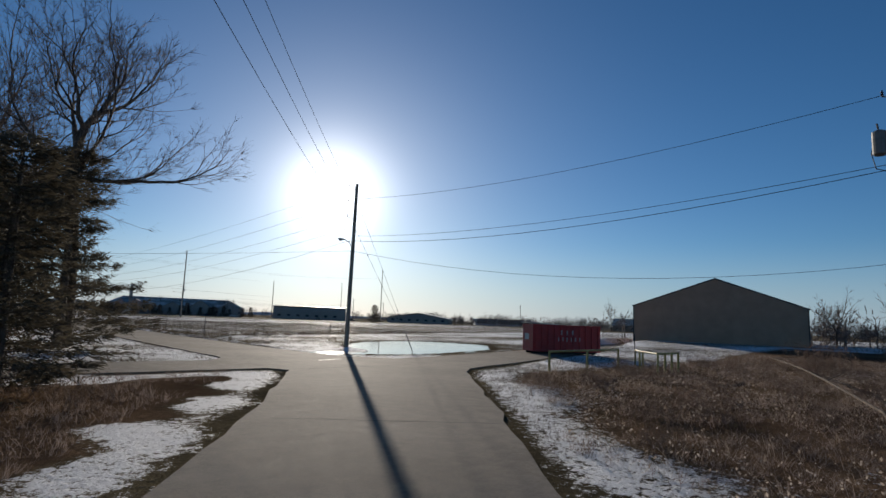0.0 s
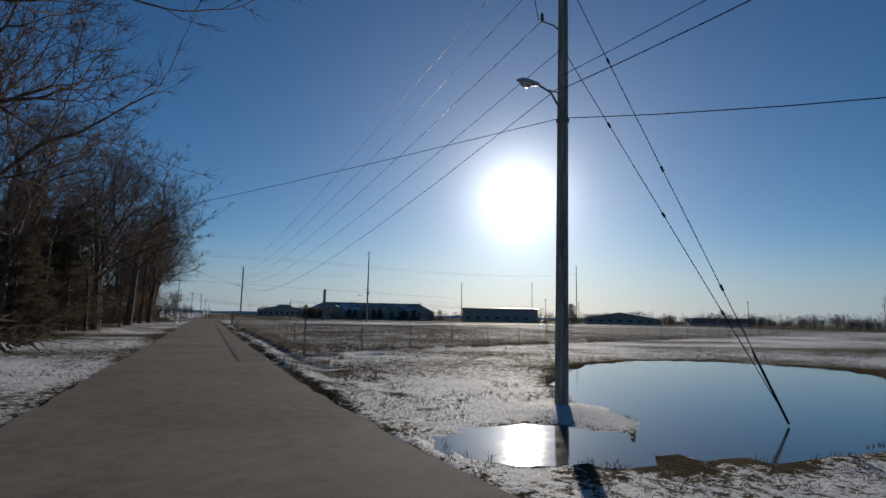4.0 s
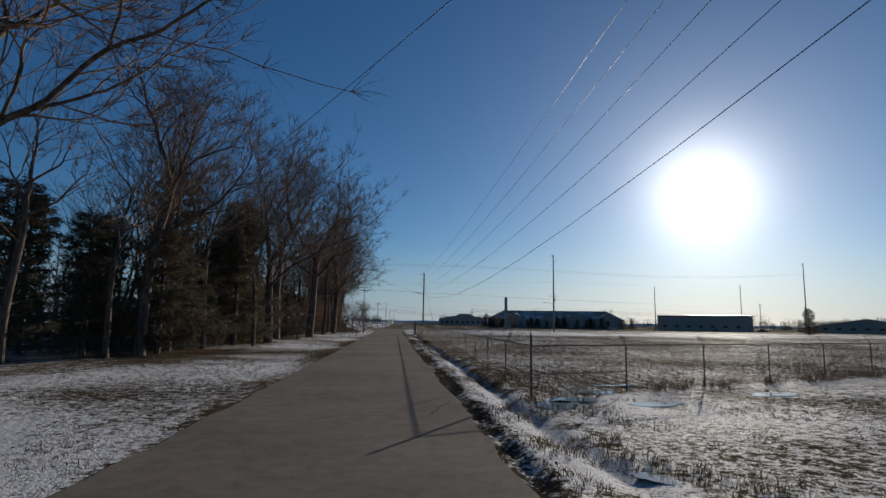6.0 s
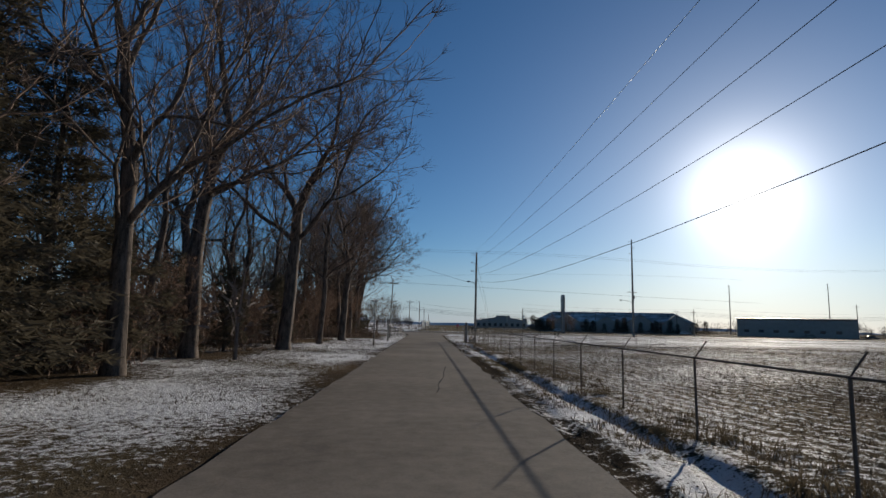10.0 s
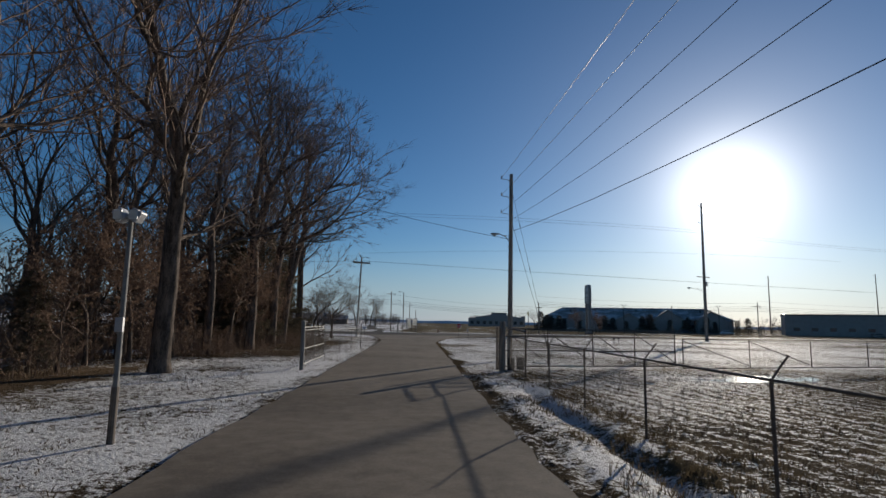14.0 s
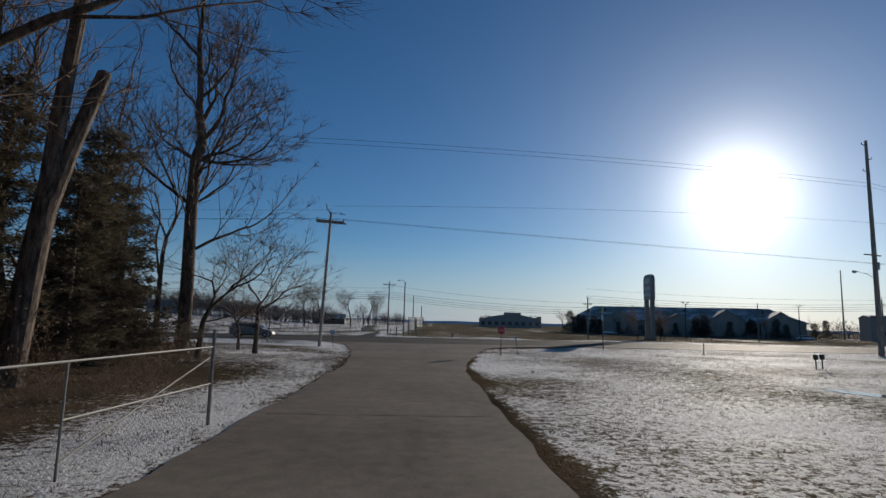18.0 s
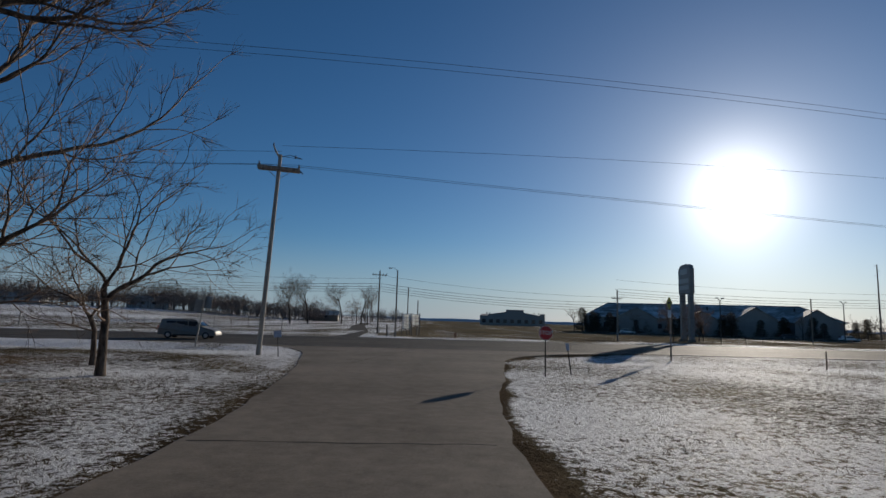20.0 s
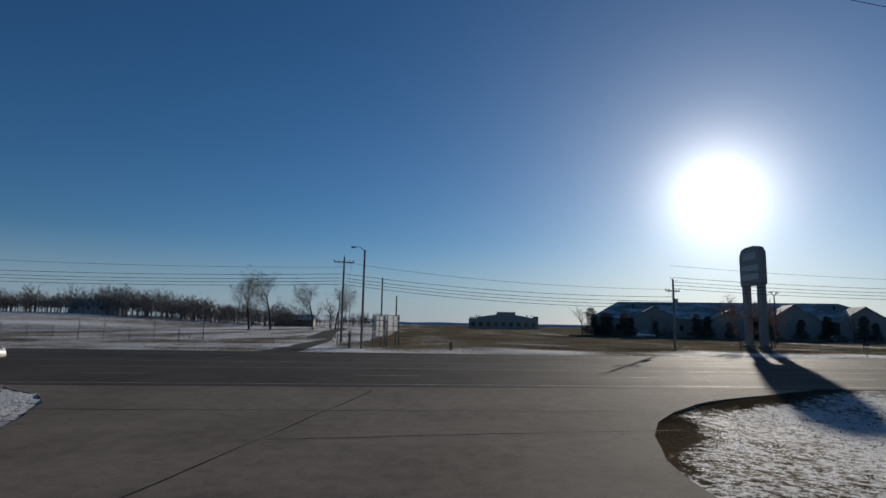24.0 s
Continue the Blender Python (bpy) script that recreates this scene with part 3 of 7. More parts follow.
def layers(x, y):
    """Snow cover, soil colour and furrows of the ground at a place."""
    wide = noise.noise(Vector((x * 0.11, y * 0.11, 1.7)))
    wave = noise.noise(Vector((x * 0.3, y * 0.3, 6.1)))
    if y > HW_N + HW_SLOPE * x:
        return (0.30 + 0.3 * wide + 0.25 * math.exp(-((y - HW_N - HW_SLOPE * x - 5) / 7) ** 2), STRAW, 0.0) if x > -3 + 6 * wave else (0.50 + 0.25 * wide, GRASSY, 0.0)
    if y > 300 or x > 230 or y < -90:
        return 0.2, STRAW, 0.0
    if y < -14 and (x < -3 or inside(SOUTH_WEEDS, x, y)) or inside(SOUTH_WEEDS, x, y):
        off = road_gap(x, y)
        if x < -6 + 0.4 * y + 12 and y > -90 and x < -3:
            return (0.62 + 0.3 * wave - 0.4 * math.exp(-(off / 0.5) ** 2), GRASSY, 0.0) if off < 2.4 + 1.6 * wave else (0.2 + 0.3 * wide, WEEDY, 0.0)
        snow = 0.565 - 0.33 * smooth_step(1.3, 3.6, off + 2.0 * wave) + 0.30 * smooth_step(-22.5, -19.5, y - 0.06 * x)
        return min(0.62, snow) - 0.4 * math.exp(-(off / 0.55) ** 2) + 0.25 * wide, GRASSY if snow > 0.45 else WEEDY, 0.0
    if -45 < x < -13.2 - 5.0 * smooth_step(48, 34, y) - 2.2 * wave - 1.2 * math.sin(y * 0.21) and 3 < y < 178:
        return 0.36 + 0.35 * wide, LITTER, 0.0
    if x > 6.4 and fence_line_y(x) < y < 122 + 0.2 * (x - 6):
        far = smooth_step(30, 75, y)
        return 0.435 + 0.012 * far + 0.12 * wide + 0.06 * wave, FURROWED, 1.0
    off = road_gap(x, y) if abs(x) < 30 else 9.0
    mud = math.exp(-(off / ((0.42 + (0.7 * smooth_step(16, 28, y) * smooth_step(104, 92, y) if x < 0 else 0) - 0.2 * smooth_step(160, 170, y) + 0.6 * (smooth_step(183, 188, y) if x > 0 else 0)) + 0.5 * wave)) ** 2)
    if x < -2 and y > -9:
        base = 0.56 + 0.06 * smooth_step(28, 18, y) - 0.06 * smooth_step(32, 44, y) * smooth_step(100, 84, y) + 0.045 * smooth_step(30, 100, y) - 0.16 * smooth_step(145, 158, y) + 0.13 * smooth_step(165, 173, y) - (0.05 + 0.11 * smooth_step(-7, -13, x)) * smooth_step(162, 170, y) * smooth_step(186, 181, y) + 0.24 * wide + 0.1 * wave
        litter = (smooth_step(-9.5, -13.0, x) if y < 118 else 1.3 * smooth_step(-5.2, -8.5, x)) * smooth_step(30, 46, y) * smooth_step(168, 154, y)
        bare = (0.25 if y < 116 else 0.30 - 0.18 * smooth_step(160, 172, y)) * mud * (0.6 + 0.8 * wave) + (0.15 + 0.2 * wave) * litter
        return base - bare, tuple(a + (b - a) * min(1, max(0, 0.25 + mud + litter)) for a, b in zip(GRASSY, EARTH)), 0.0
    if 3 < x < 6.6 and -8 < y < 120:
        k = smooth_step(4.5, 4.0, x)
        rough = noise.noise(Vector((x * 1.1, y * 0.9, 3.4)))
        bank = smooth_step(5.65, 5.95, x)
        return 0.60 - 0.20 * k - 0.06 * bank + 0.3 * wide + (0.22 + 0.2 * bank) * rough, tuple(a + (b - a) * k for a, b in zip(GRASSY, MUD)), 0.0
    if -9 < y < 17 and 3 < x < 38:
        wet = math.exp(-(pond_gap(x, y) / 0.7) ** 2)
        drift = 0.5 * math.exp(-((x - 9.9) ** 2 + (y + 0.6) ** 2) / 2.6)
        return drift + 0.525 - 0.22 * smooth_step(24, 32, x) * smooth_step(12, 4, y) + 0.25 * wide - 0.5 * max(mud * (0.9 + wave), wet * (0.8 + 1.2 * wave)) * (1 - min(1, 1.6 * drift)), tuple(a + (b - a) * max(mud, wet) for a, b in zip(GRASSY, MUD)), 0.0
    return 0.545 + 0.2 * wide - 0.42 * mud * (0.9 + wave), tuple(a + (b - a) * mud for a, b in zip(GRASSY, EARTH)), 0.0


for y in gy:
    for x in gx:
        near = -60 < x < 90 and -80 < y < 260
        if near and inside(road_test, x, y):
            z = -0.07 if y < 155 else -0.03
        elif HW_S + HW_SLOPE * x < y < HW_N + HW_SLOPE * x and abs(x) < 620:
            z = -0.03
        elif near and (inside(POND, x, y) or inside(PUDDLE, x, y)):
            z = -0.13 + 0.05 * noise.noise(Vector((x * 0.9, y * 0.9, 2.0)))
        else:
            z = relief(x, y) if near or (x < 420 and abs(y) < 300 and x > 0) else -0.03 + rise(x, y)
        verts.append((x, y, z))
        c, rgb, fw = layers(x, y)
        cover.append(c)
        soil.extend((*rgb, 1.0))
        furrow.append(fw)
nx = len(gx)
for j in range(len(gy) - 1):
    for i in range(nx - 1):
        faces.append((j * nx + i, j * nx + i + 1, (j + 1) * nx + i + 1, (j + 1) * nx + i))
ground_me = mesh_from("ground", verts, faces, M_GROUND, smooth=True)
ground_me.attributes.new("cover", "FLOAT", "POINT").data.foreach_set("value", cover)
ground_me.attributes.new("furrow", "FLOAT", "POINT").data.foreach_set("value", furrow)
ground_me.attributes.new("soil", "FLOAT_COLOR", "POINT").data.foreach_set("color", soil)
tagged(new("ground", ground_me), "flat winter ground of dead grass and stubble under patchy snow", "ground", kind="structure")


def blob(poly, seed, grow=0.0, rough=1.0):
    """A rounder outline through the points of a polygon."""
    out = poly
    for _ in range(2):
        nxt = []
        for (x0, y0), (x1, y1) in zip(out, out[1:] + out[:1]):
            nxt += [(0.75 * x0 + 0.25 * x1, 0.75 * y0 + 0.25 * y1), (0.25 * x0 + 0.75 * x1, 0.25 * y0 + 0.75 * y1)]
        out = nxt
    cx, cy = sum(x for x, _ in out) / len(out), sum(y for _, y in out) / len(out)
    wide = []
    for x, y in out:
        d = math.hypot(x - cx, y - cy) or 1
        g = grow + 0.5 * rough * noise.noise(Vector((x * 0.6, y * 0.6, seed))) + 0.3 * rough * noise.noise(Vector((x * 2.1, y * 2.1, seed + 3)))
        wide.append((x + (x - cx) / d * g, y + (y - cy) / d * g))
    return ragged(wide, 0.3, 0.09 * rough, seed)


def pool(poly, seed, z, label, grow=0.0, rough=1.0):
    o = slab("water", blob(poly, seed, grow, rough), z, 0.02, M_WATER)
    return tagged(o, label, "puddle", kind="structure")


pool(POND, 11, -0.05, "large shallow meltwater pool reflecting the blue sky", 0.9)
pool(PUDDLE, 12, -0.052, "small meltwater puddle at the road edge", 0.5, 0.6)


def ring(cx, cy, rx, ry, turn=0.0, k=10, seed=0):
    rnd = random.Random(seed)
    out = []
    for i in range(k):
        a = 2 * math.pi * i / k
        r = rnd.uniform(0.75, 1.15)
        x, y = rx * r * math.cos(a), ry * r * math.sin(a)
        out.append((cx + x * math.cos(turn) - y * math.sin(turn), cy + x * math.sin(turn) + y * math.cos(turn)))
    return out


for cx, cy, rx, ry, s in ((6.9, 22.5, 1.2, 0.9, 1), (7.7, 23.8, 1.1, 0.6, 14), (10.6, 23.0, 1.2, 0.5, 2), (9.3, 26.2, 1.1, 1.0, 7), (11.3, 28.6, 1.2, 0.35, 8), (7.7, 29.3, 0.3, 0.9, 9), (6.2, 14.1, 0.35, 0.55, 10), (16.5, 25.6, 1.6, 0.5, 3), (21.0, 153.6, 0.9, 3.0, 4), (20.6, 147.0, 2.4, 1.6, 11), (9.6, 128.2, 0.25, 1.1, 12), (10.8, 125.8, 1.3, 0.9, 13), (19, 119, 4.5, 1.6, 5), (33, 120, 6, 1.6, 6)):
    pool(ring(cx, cy, rx, ry, 0.4, seed=s), s, -0.08, "thin puddle of meltwater on snowy ground")


def strip(name, pts, width, z, material, parent=None, seed=0, jitter=0.0):
    """A narrow flat band laid on the road along points."""
    rnd = random.Random(seed)
    vs, fs = [], []
    for i, (x, y) in enumerate(pts):
        x0, y0 = pts[max(i - 1, 0)]
        x1, y1 = pts[min(i + 1, len(pts) - 1)]
        d = math.hypot(x1 - x0, y1 - y0) or 1
        nx_, ny_ = -(y1 - y0) / d, (x1 - x0) / d
        w = width * rnd.uniform(1 - jitter, 1 + jitter) / 2
        vs += [(x + nx_ * w, y + ny_ * w, z), (x - nx_ * w, y - ny_ * w, z)]
        if i:
            fs.append((2 * i - 2, 2 * i - 1, 2 * i + 1, 2 * i))
    o = new(name, mesh_from(name, vs, fs, material))
    o.parent = parent
    return o


def wander(x0, y0, x1, y1, k, amp, seed):
    rnd = random.Random(seed)
    return [(x0 + (x1 - x0) * i / k + rnd.uniform(-amp, amp), y0 + (y1 - y0) * i / k + rnd.uniform(-amp, amp)) for i in range(k + 1)]


# tarred cracks and joints of the side road
crack = 0
for pts, w in ((wander(2.6, 20, 3.3, 22.5, 6, 0.06, 3), 0.06),
               (wander(-3.0, 119.0, 3.2, 119.4, 10, 0.05, 4), 0.05), (wander(-3.0, 159.6, 3.2, 159.8, 10, 0.05, 5), 0.05), (wander(-2.2, 179.5, 1.2, 195.6, 12, 0.05, 6), 0.05),
               (wander(9.2, 188.2, -0.5, 186.8, 12, 0.05, 7), 0.05), (wander(-8, 190.5, 9.0, 191.0, 16, 0.06, 8), 0.05), (wander(-2.9, 145, 3.3, 145.2, 10, 0.05, 9), 0.05),
               (wander(-9.3, -26.0, -3.9, -30.2, 9, 0.05, 10), 0.05), (wander(-2.4, -14.4, 5.0, -14.0, 10, 0.05, 11), 0.05), (wander(0.8, 64, 1.6, 76, 9, 0.08, 12), 0.05)):
    tagged(strip("crack_seal", pts, w, 0.0245, M_TAR, seed=crack, jitter=0.5), "dark tarred crack in the asphalt", "crack", kind="structure")
    crack += 1
# painted lines of the highway
for off, dash in ((0.9, 0), (4.8, 9), (8.6, 0), (8.95, 0), (12.9, 0), (13.25, 0), (17.0, 9), (21.0, 0)):
    yellow = 8 < off < 14
    x = -300
    line_v, line_f = [], []
    while x < 300:
        e = x + (3 if dash else 20)
        a, b = hw(x, HW_S + off), hw(e, HW_S + off)
        k = len(line_v)
        line_v += [(a[0], a[1] - 0.06, 0.0285), (b[0], b[1] - 0.06, 0.0285), (b[0], b[1] + 0.06, 0.0285), (a[0], a[1] + 0.06, 0.0285)]
        line_f.append((k, k + 1, k + 2, k + 3))
        x = e + dash
    tagged(new("road_marking", mesh_from("road_marking", line_v, line_f, M_YPAINT if yellow else M_PAINT)), "worn yellow line on the highway" if yellow else "worn white lane line on the highway", "road marking", kind="structure")
tagged(strip("road_marking", [(1.2, -10.0), (3.2, -9.2)], 0.28, 0.0285, M_PAINT), "short worn white stop bar on the road", "road marking", kind="structure")


# ---- utility poles and lines ----
def insulator(parent, x, y, z, name="insulator"):
    b = bmesh.new()
    for k, r in enumerate((0.035, 0.06, 0.035, 0.055, 0.03)):
        add_tube(b, [(x, y, z + 0.05 * k), (x, y, z + 0.05 * (k + 1))], [r, r * 0.8], 8)
    return part(name, b, M_CERAMIC, parent)


def pole_shaft(parent, h, r0, r1, name="pole", wood=None):
    return part(name, tube([(0, 0, -0.6), (0, 0, h * 0.5), (0, 0, h)], [r0, (r0 + r1) / 2, r1], 14), wood or M_POLE, parent, smooth=False)


def lamp_arm(parent, z, reach, size=1.0):
    """A bracket arm towards -x with a cobra-head lamp."""
    arm = part("lamp_arm", tube([(0, 0, z - 0.7), (-0.5 * reach, 0, z - 0.15), (-reach, 0, z)], 0.03, 8), M_GALV, parent)
    part("lamp_brace", tube([(0, 0, z - 0.1), (-0.6 * reach, 0, z - 0.08)], 0.018, 6), M_GALV, parent)
    b = bmesh.new()
    prof = [(0.0, 0.05), (0.12, 0.10), (0.40, 0.15), (0.62, 0.13), (0.75, 0.04)]
    add_tube(b, [(-reach - d * size, 0, z + 0.02) for d, _ in prof], [r * size for _, r in prof], 12)
    bmesh.ops.scale(b, vec=(1, 1, 0.62), verts=b.verts, space=Matrix.Translation((0, 0, -z - 0.02)))
    part("lamp_head", b, M_LAMP, parent, "grey cobra-head lamp housing", smooth=True)
    g = bmesh.new()
    bmesh.ops.create_uvsphere(g, u_segments=12, v_segments=6, radius=0.13 * size, matrix=Matrix.Translation((-reach - 0.45 * size, 0, z - 0.06)) @ Matrix.Diagonal((1.5, 1, 0.7, 1)))
    part("lamp_lens", g, M_LENS, parent, smooth=True)
    return arm


def bracket_pole(x, y, h, label, lamp_z, lean=(0, 0)):
    p = thing("utility_pole", x, y, 0, 0, label, "utility pole", "utility poles")
    p.matrix_world = pose(x, y, 0, lean[0], lean[1], 0)
    pole_shaft(p, h, 0.19, 0.13)
    for dz in (0.35, 1.65, 2.95):
        z = h - dz
        part("bracket", tube([(0, 0, z - 0.22), (-0.30, 0, z - 0.04), (-0.72, 0, z)], 0.022, 6), M_GALV, p)
        insulator(p, -0.72, 0, z)
    part("pole_cap", tube([(0, 0, h), (0, 0, h + 0.05)], [0.14, 0.10], 12), M_GALV, p)
    part("ground_wire", tube([(0.19, 0.02, 0.0), (0.135, 0.02, h - 0.6)], 0.008, 5), M_WIRE, p)
    part("crossband", tube([(0, 0, lamp_z - 0.95), (0, 0, lamp_z - 0.87)], 0.19, 14), M_GALV, p)
    lamp_arm(p, lamp_z, 0.8, 0.95)
    return p


def crossarm_pole(x, y, h, rz, label, arm=2.4, arm_z=None, extra=False, lean=(0, 0), r0=0.16):
    p = thing("utility_pole", x, y, 0, rz, label, "utility pole", "utility poles")
    p.matrix_world = pose(x, y, 0, lean[0], lean[1], rz)
    pole_shaft(p, h, r0, r0 * 0.68)
    az = arm_z or h - 1.1
    part("crossarm", box(0, 0.14, az, arm, 0.10, 0.13, 0.012), M_POLE, p)
    for s in (-1, 1):
        part("brace", tube([(s * arm * 0.3, 0.14, az - 0.05), (0, 0.12, az - 0.75)], 0.015, 5), M_GALV, p)
    for f in (-0.46, -0.24, 0.24, 0.46):
        insulator(p, f * arm, 0.14, az + 0.06)
    insulator(p, 0, 0, h)
    if extra:
        b = tube([(0.32, 0, az - 1.7), (0.32, 0, az - 0.9)], 0.24, 14)
        part("transformer", b, M_LAMP, p, "grey round transformer can")
        part("side_arm", tube([(0, 0, h - 0.1), (-0.35, 0, h + 0.35)], 0.025, 6), M_GALV, p)
        part("side_arm", tube([(0, 0, h - 0.2), (0.75, 0, h + 0.02)], 0.02, 6), M_GALV, p)
    return p


def tall_pole(x, y, h, rz, label, brackets=5, arm=False):
    p = thing("transmission_pole", x, y, 0, rz, label, "utility pole", "tall transmission poles")
    pole_shaft(p, h, 0.34, 0.17)
    for k in range(brackets):
        z = h - 0.6 - 1.7 * k
        part("bracket", tube([(0, 0, z - 0.1), (0.9 if k % 2 else -0.9, 0, z)], 0.05, 6), M_GALV, p)
        insulator(p, 0.9 if k % 2 else -0.9, 0, z)
    if arm:
        part("crossarm", box(0, 0.2, 12.2, 3.2, 0.12, 0.15, 0.012), M_POLE, p)
        part("transformer", tube([(0.45, 0, 10.4), (0.45, 0, 11.3)], 0.26, 12), M_LAMP, p)
        lamp_arm(p, 9.9, 3.4, 1.4)
    return p


bracket_pole(9.45, 0, 13.9, "tall weathered wooden pole with street lamp beside the pool", 9.0, (0, 0.6))
bracket_pole(7.95, 130.9, 13.6, "tall weathered wooden pole with street lamp on snowy grass", 9.05, (0, 0.3))
cp = thing("utility_pole", -8.55, 184.2, 0, 8, "pale wooden pole with a heavy double crossarm at the highway corner", "utility pole", "utility poles")
cp.matrix_world = pose(-8.55, 184.2, 0, -3.0, 1.9, 8)
pole_shaft(cp, 13.3, 0.165, 0.12, wood=M_PALEPOLE)
for s in (-1, 1):
    part("crossarm", box(0, 0.17 * s, 12.3, 2.75, 0.11, 0.24, 0.015), M_POLE, cp)
    for f in (-0.47, 0.47):
        insulator(cp, f * 2.75, 0.17 * s, 12.42)
        part("dead_end", tube([(f * 2.75, 0.17 * s, 12.3), (f * 2.75 + 0.3, 0.17 * s, 12.16)], 0.03, 6), M_CERAMIC, cp)
    part("brace", tube([(s * 0.7, 0.2, 12.2), (0, 0.14, 11.6)], 0.018, 5), M_GALV, cp)
part("top_arm", tube([(0.05, 0, 13.0), (-0.32, 0, 13.5), (-0.48, 0, 13.85)], [0.07, 0.06, 0.05], 8), M_PALEPOLE, cp)
insulator(cp, -0.5, 0, 13.85)
part("side_arm", tube([(0, 0, 13.1), (0.6, 0, 13.35), (1.45, 0, 13.15)], 0.022, 6), M_IRON, cp)
part("side_arm", tube([(0, 0, 13.2), (1.45, 0, 13.15)], 0.014, 5), M_IRON, cp)
insulator(cp, 1.0, 0, 13.12)
rp = thing("utility_pole", 10.0, -35.95, 0, 90, "wooden pole with transformer beside tall weeds", "utility pole", "utility poles")
pole_shaft(rp, 12.4, 0.16, 0.11)
part("transformer", tube([(0.46, 0, 9.5), (0.46, 0, 9.55), (0.46, 0, 10.4), (0.46, 0, 10.46)], [0.2, 0.25, 0.25, 0.16], 16), M_GALV, rp, "grey round transformer can")
part("bushing", tube([(0.46, 0.1, 10.44), (0.5, 0.12, 10.72)], 0.035, 8), M_CERAMIC, rp)
part("hanger", box(0.18, 0, 10.1, 0.3, 0.08, 0.12), M_GALV, rp)
part("drip_wire", tube([(0.66, 0, 10.1), (0.74, 0, 9.6), (0.62, 0, 9.0), (0.1, 0, 8.75)], 0.02, 5), M_WIRE, rp)
part("pin_arm", tube([(0, 0, 11.7), (0.3, 0, 11.78)], 0.03, 6), M_GALV, rp)
insulator(rp, 0.3, 0, 11.78)
crossarm_pole(-5.6, 245.0, 10.6, 10, "wooden crossarm pole beyond the highway", 2.6, 10.0)
crossarm_pole(34.0, 238.9, 8.2, 8, "wooden pole beside the highway with service arms", 1.9, 6.9, True)
crossarm_pole(-72, 243, 9.5, 4, "distant wooden pole along the highway", 2.2)
crossarm_pole(-130, 239, 9.5, 4, "distant wooden pole along the highway", 2.2)
crossarm_pole(95, 240, 9.5, 4, "distant wooden pole along the highway", 2.2)
crossarm_pole(-16, 330, 10, 20, "distant wooden pole along the northern lane", 2.2)
crossarm_pole(-21, 410, 10, 20, "distant wooden pole along the northern lane", 2.2)
tall_pole(56.8, 195.6, 26.8, 20, "very tall dark transmission pole with lower arm and lamp", 3, True)
tall_pole(161, 336, 26.3, 0, "very tall slender transmission pole far off", 3)
tall_pole(231.5, 358.8, 30.5, 0, "very tall slender transmission pole far off", 3)
tall_pole(202.3, 262.4, 34.4, 30, "very tall transmission pole with a ladder of insulators", 8)
tall_pole(-95, 172, 26, 20, "very tall dark transmission pole beyond the woods", 3)
crossarm_pole(225, 330, 17, 15, "distant crossarm pole behind low buildings", 4.0, 16.0, r0=0.25)
crossarm_pole(245, 318, 15, 15, "distant crossarm pole behind low buildings", 4.0, 14.0, r0=0.25)
crossarm_pole(330, 250, 17, 15, "distant crossarm pole beyond the field", 3.5, 16.0, r0=0.25)
crossarm_pole(395, 205, 17, 15, "distant crossarm pole beyond the field", 3.5, 16.0, r0=0.25)


def cable(a, b, sag, r=0.012, name="power_line", label="thin dark overhead cable between poles"):
    a, b = Vector(a), Vector(b)
    k = 14
    pts = []
    for i in range(k + 1):
        f = i / k
        p = a.lerp(b, f)
        p.z -= sag * 4 * f * (1 - f)
        pts.append(p)
    o = part(name, tube(pts, r, 4, False), M_WIRE, None)
    return tagged(o, label, "cable", "overhead cables")


AX, AY, BX, BY = 9.45, 0.0, 7.95, 130.9
for z, dx, sag in ((13.55, -0.72, 1.5), (12.25, -0.72, 1.9), (10.95, -0.72, 2.1)):
    cable((AX + dx + 0.1, AY, z), (BX + dx, BY, z - 0.3), sag)
    cable((AX + dx, AY, z), (-26 + dx, -46, z - 0.2), 0.9)
cable((AX, AY, 10.2), (BX, BY, 10.1), 2.5, 0.012)
cable((AX, AY, 9.1), (BX, BY, 9.25), 3.35, 0.014)
cable((AX, AY, 9.0), (10.0, -35.8, 8.9), 0.9, 0.015)
cable((AX, AY, 9.4), (10.0, -35.8, 9.1), 0.7, 0.012)
cable((AX, AY, 12.6), (9.95, -35.6, 11.8), 0.8, 0.012)
cable((AX, AY, 8.15), (27, -34, 7.2), 1.6, 0.013)
cable((AX, AY, 8.15), (-20, 54.5, 8.8), 0.4, 0.011)
cable((BX, BY, 8.7), (-10.9, 149.0, 16.4), 0.35, 0.015)
for z in (21.3, 20.8):
    cable((-95, 172, z - 6.5), (56.8, 195.6, z), -2.6, 0.016)
    cable((56.8, 195.6, z), (202.3, 262.4, z + 8), 2.0, 0.016)
for dx, z in ((-0.9, 12.6), (0.9, 12.6), (0.1, 13.5)):
    if z < 13:
        cable((-8.2 + dx, 184.9, z), (95 + dx, 201.2, z - 2.3), 0.1)
    else:
        cable((-8.2 + dx, 184.9, z + 0.4), (95 + dx, 209, 17.5), -1.2)
    cable((-8.2 + dx, 184.9, z), (-120 + dx, 176, z - 0.6), 1.4)
spans = [(-190, 235), (-130, 239), (-72, 243), (-5.6, 245), (34.0, 238.9), (95, 240), (170, 246)]
for (x0, y0), (x1, y1) in zip(spans, spans[1:]):
    for dz, dy in ((9.4, 0.6), (8.5, 0.0), (8.0, 0.1), (7.6, 0.0), (7.2, 0.1)):
        cable((x0, y0 + dy, dz + (0.6 if dz > 9 else 0)), (x1, y1 + dy, dz - (2.3 if x1 == 34.0 else 0)), 0.7, 0.016 if dz > 9 else 0.024)
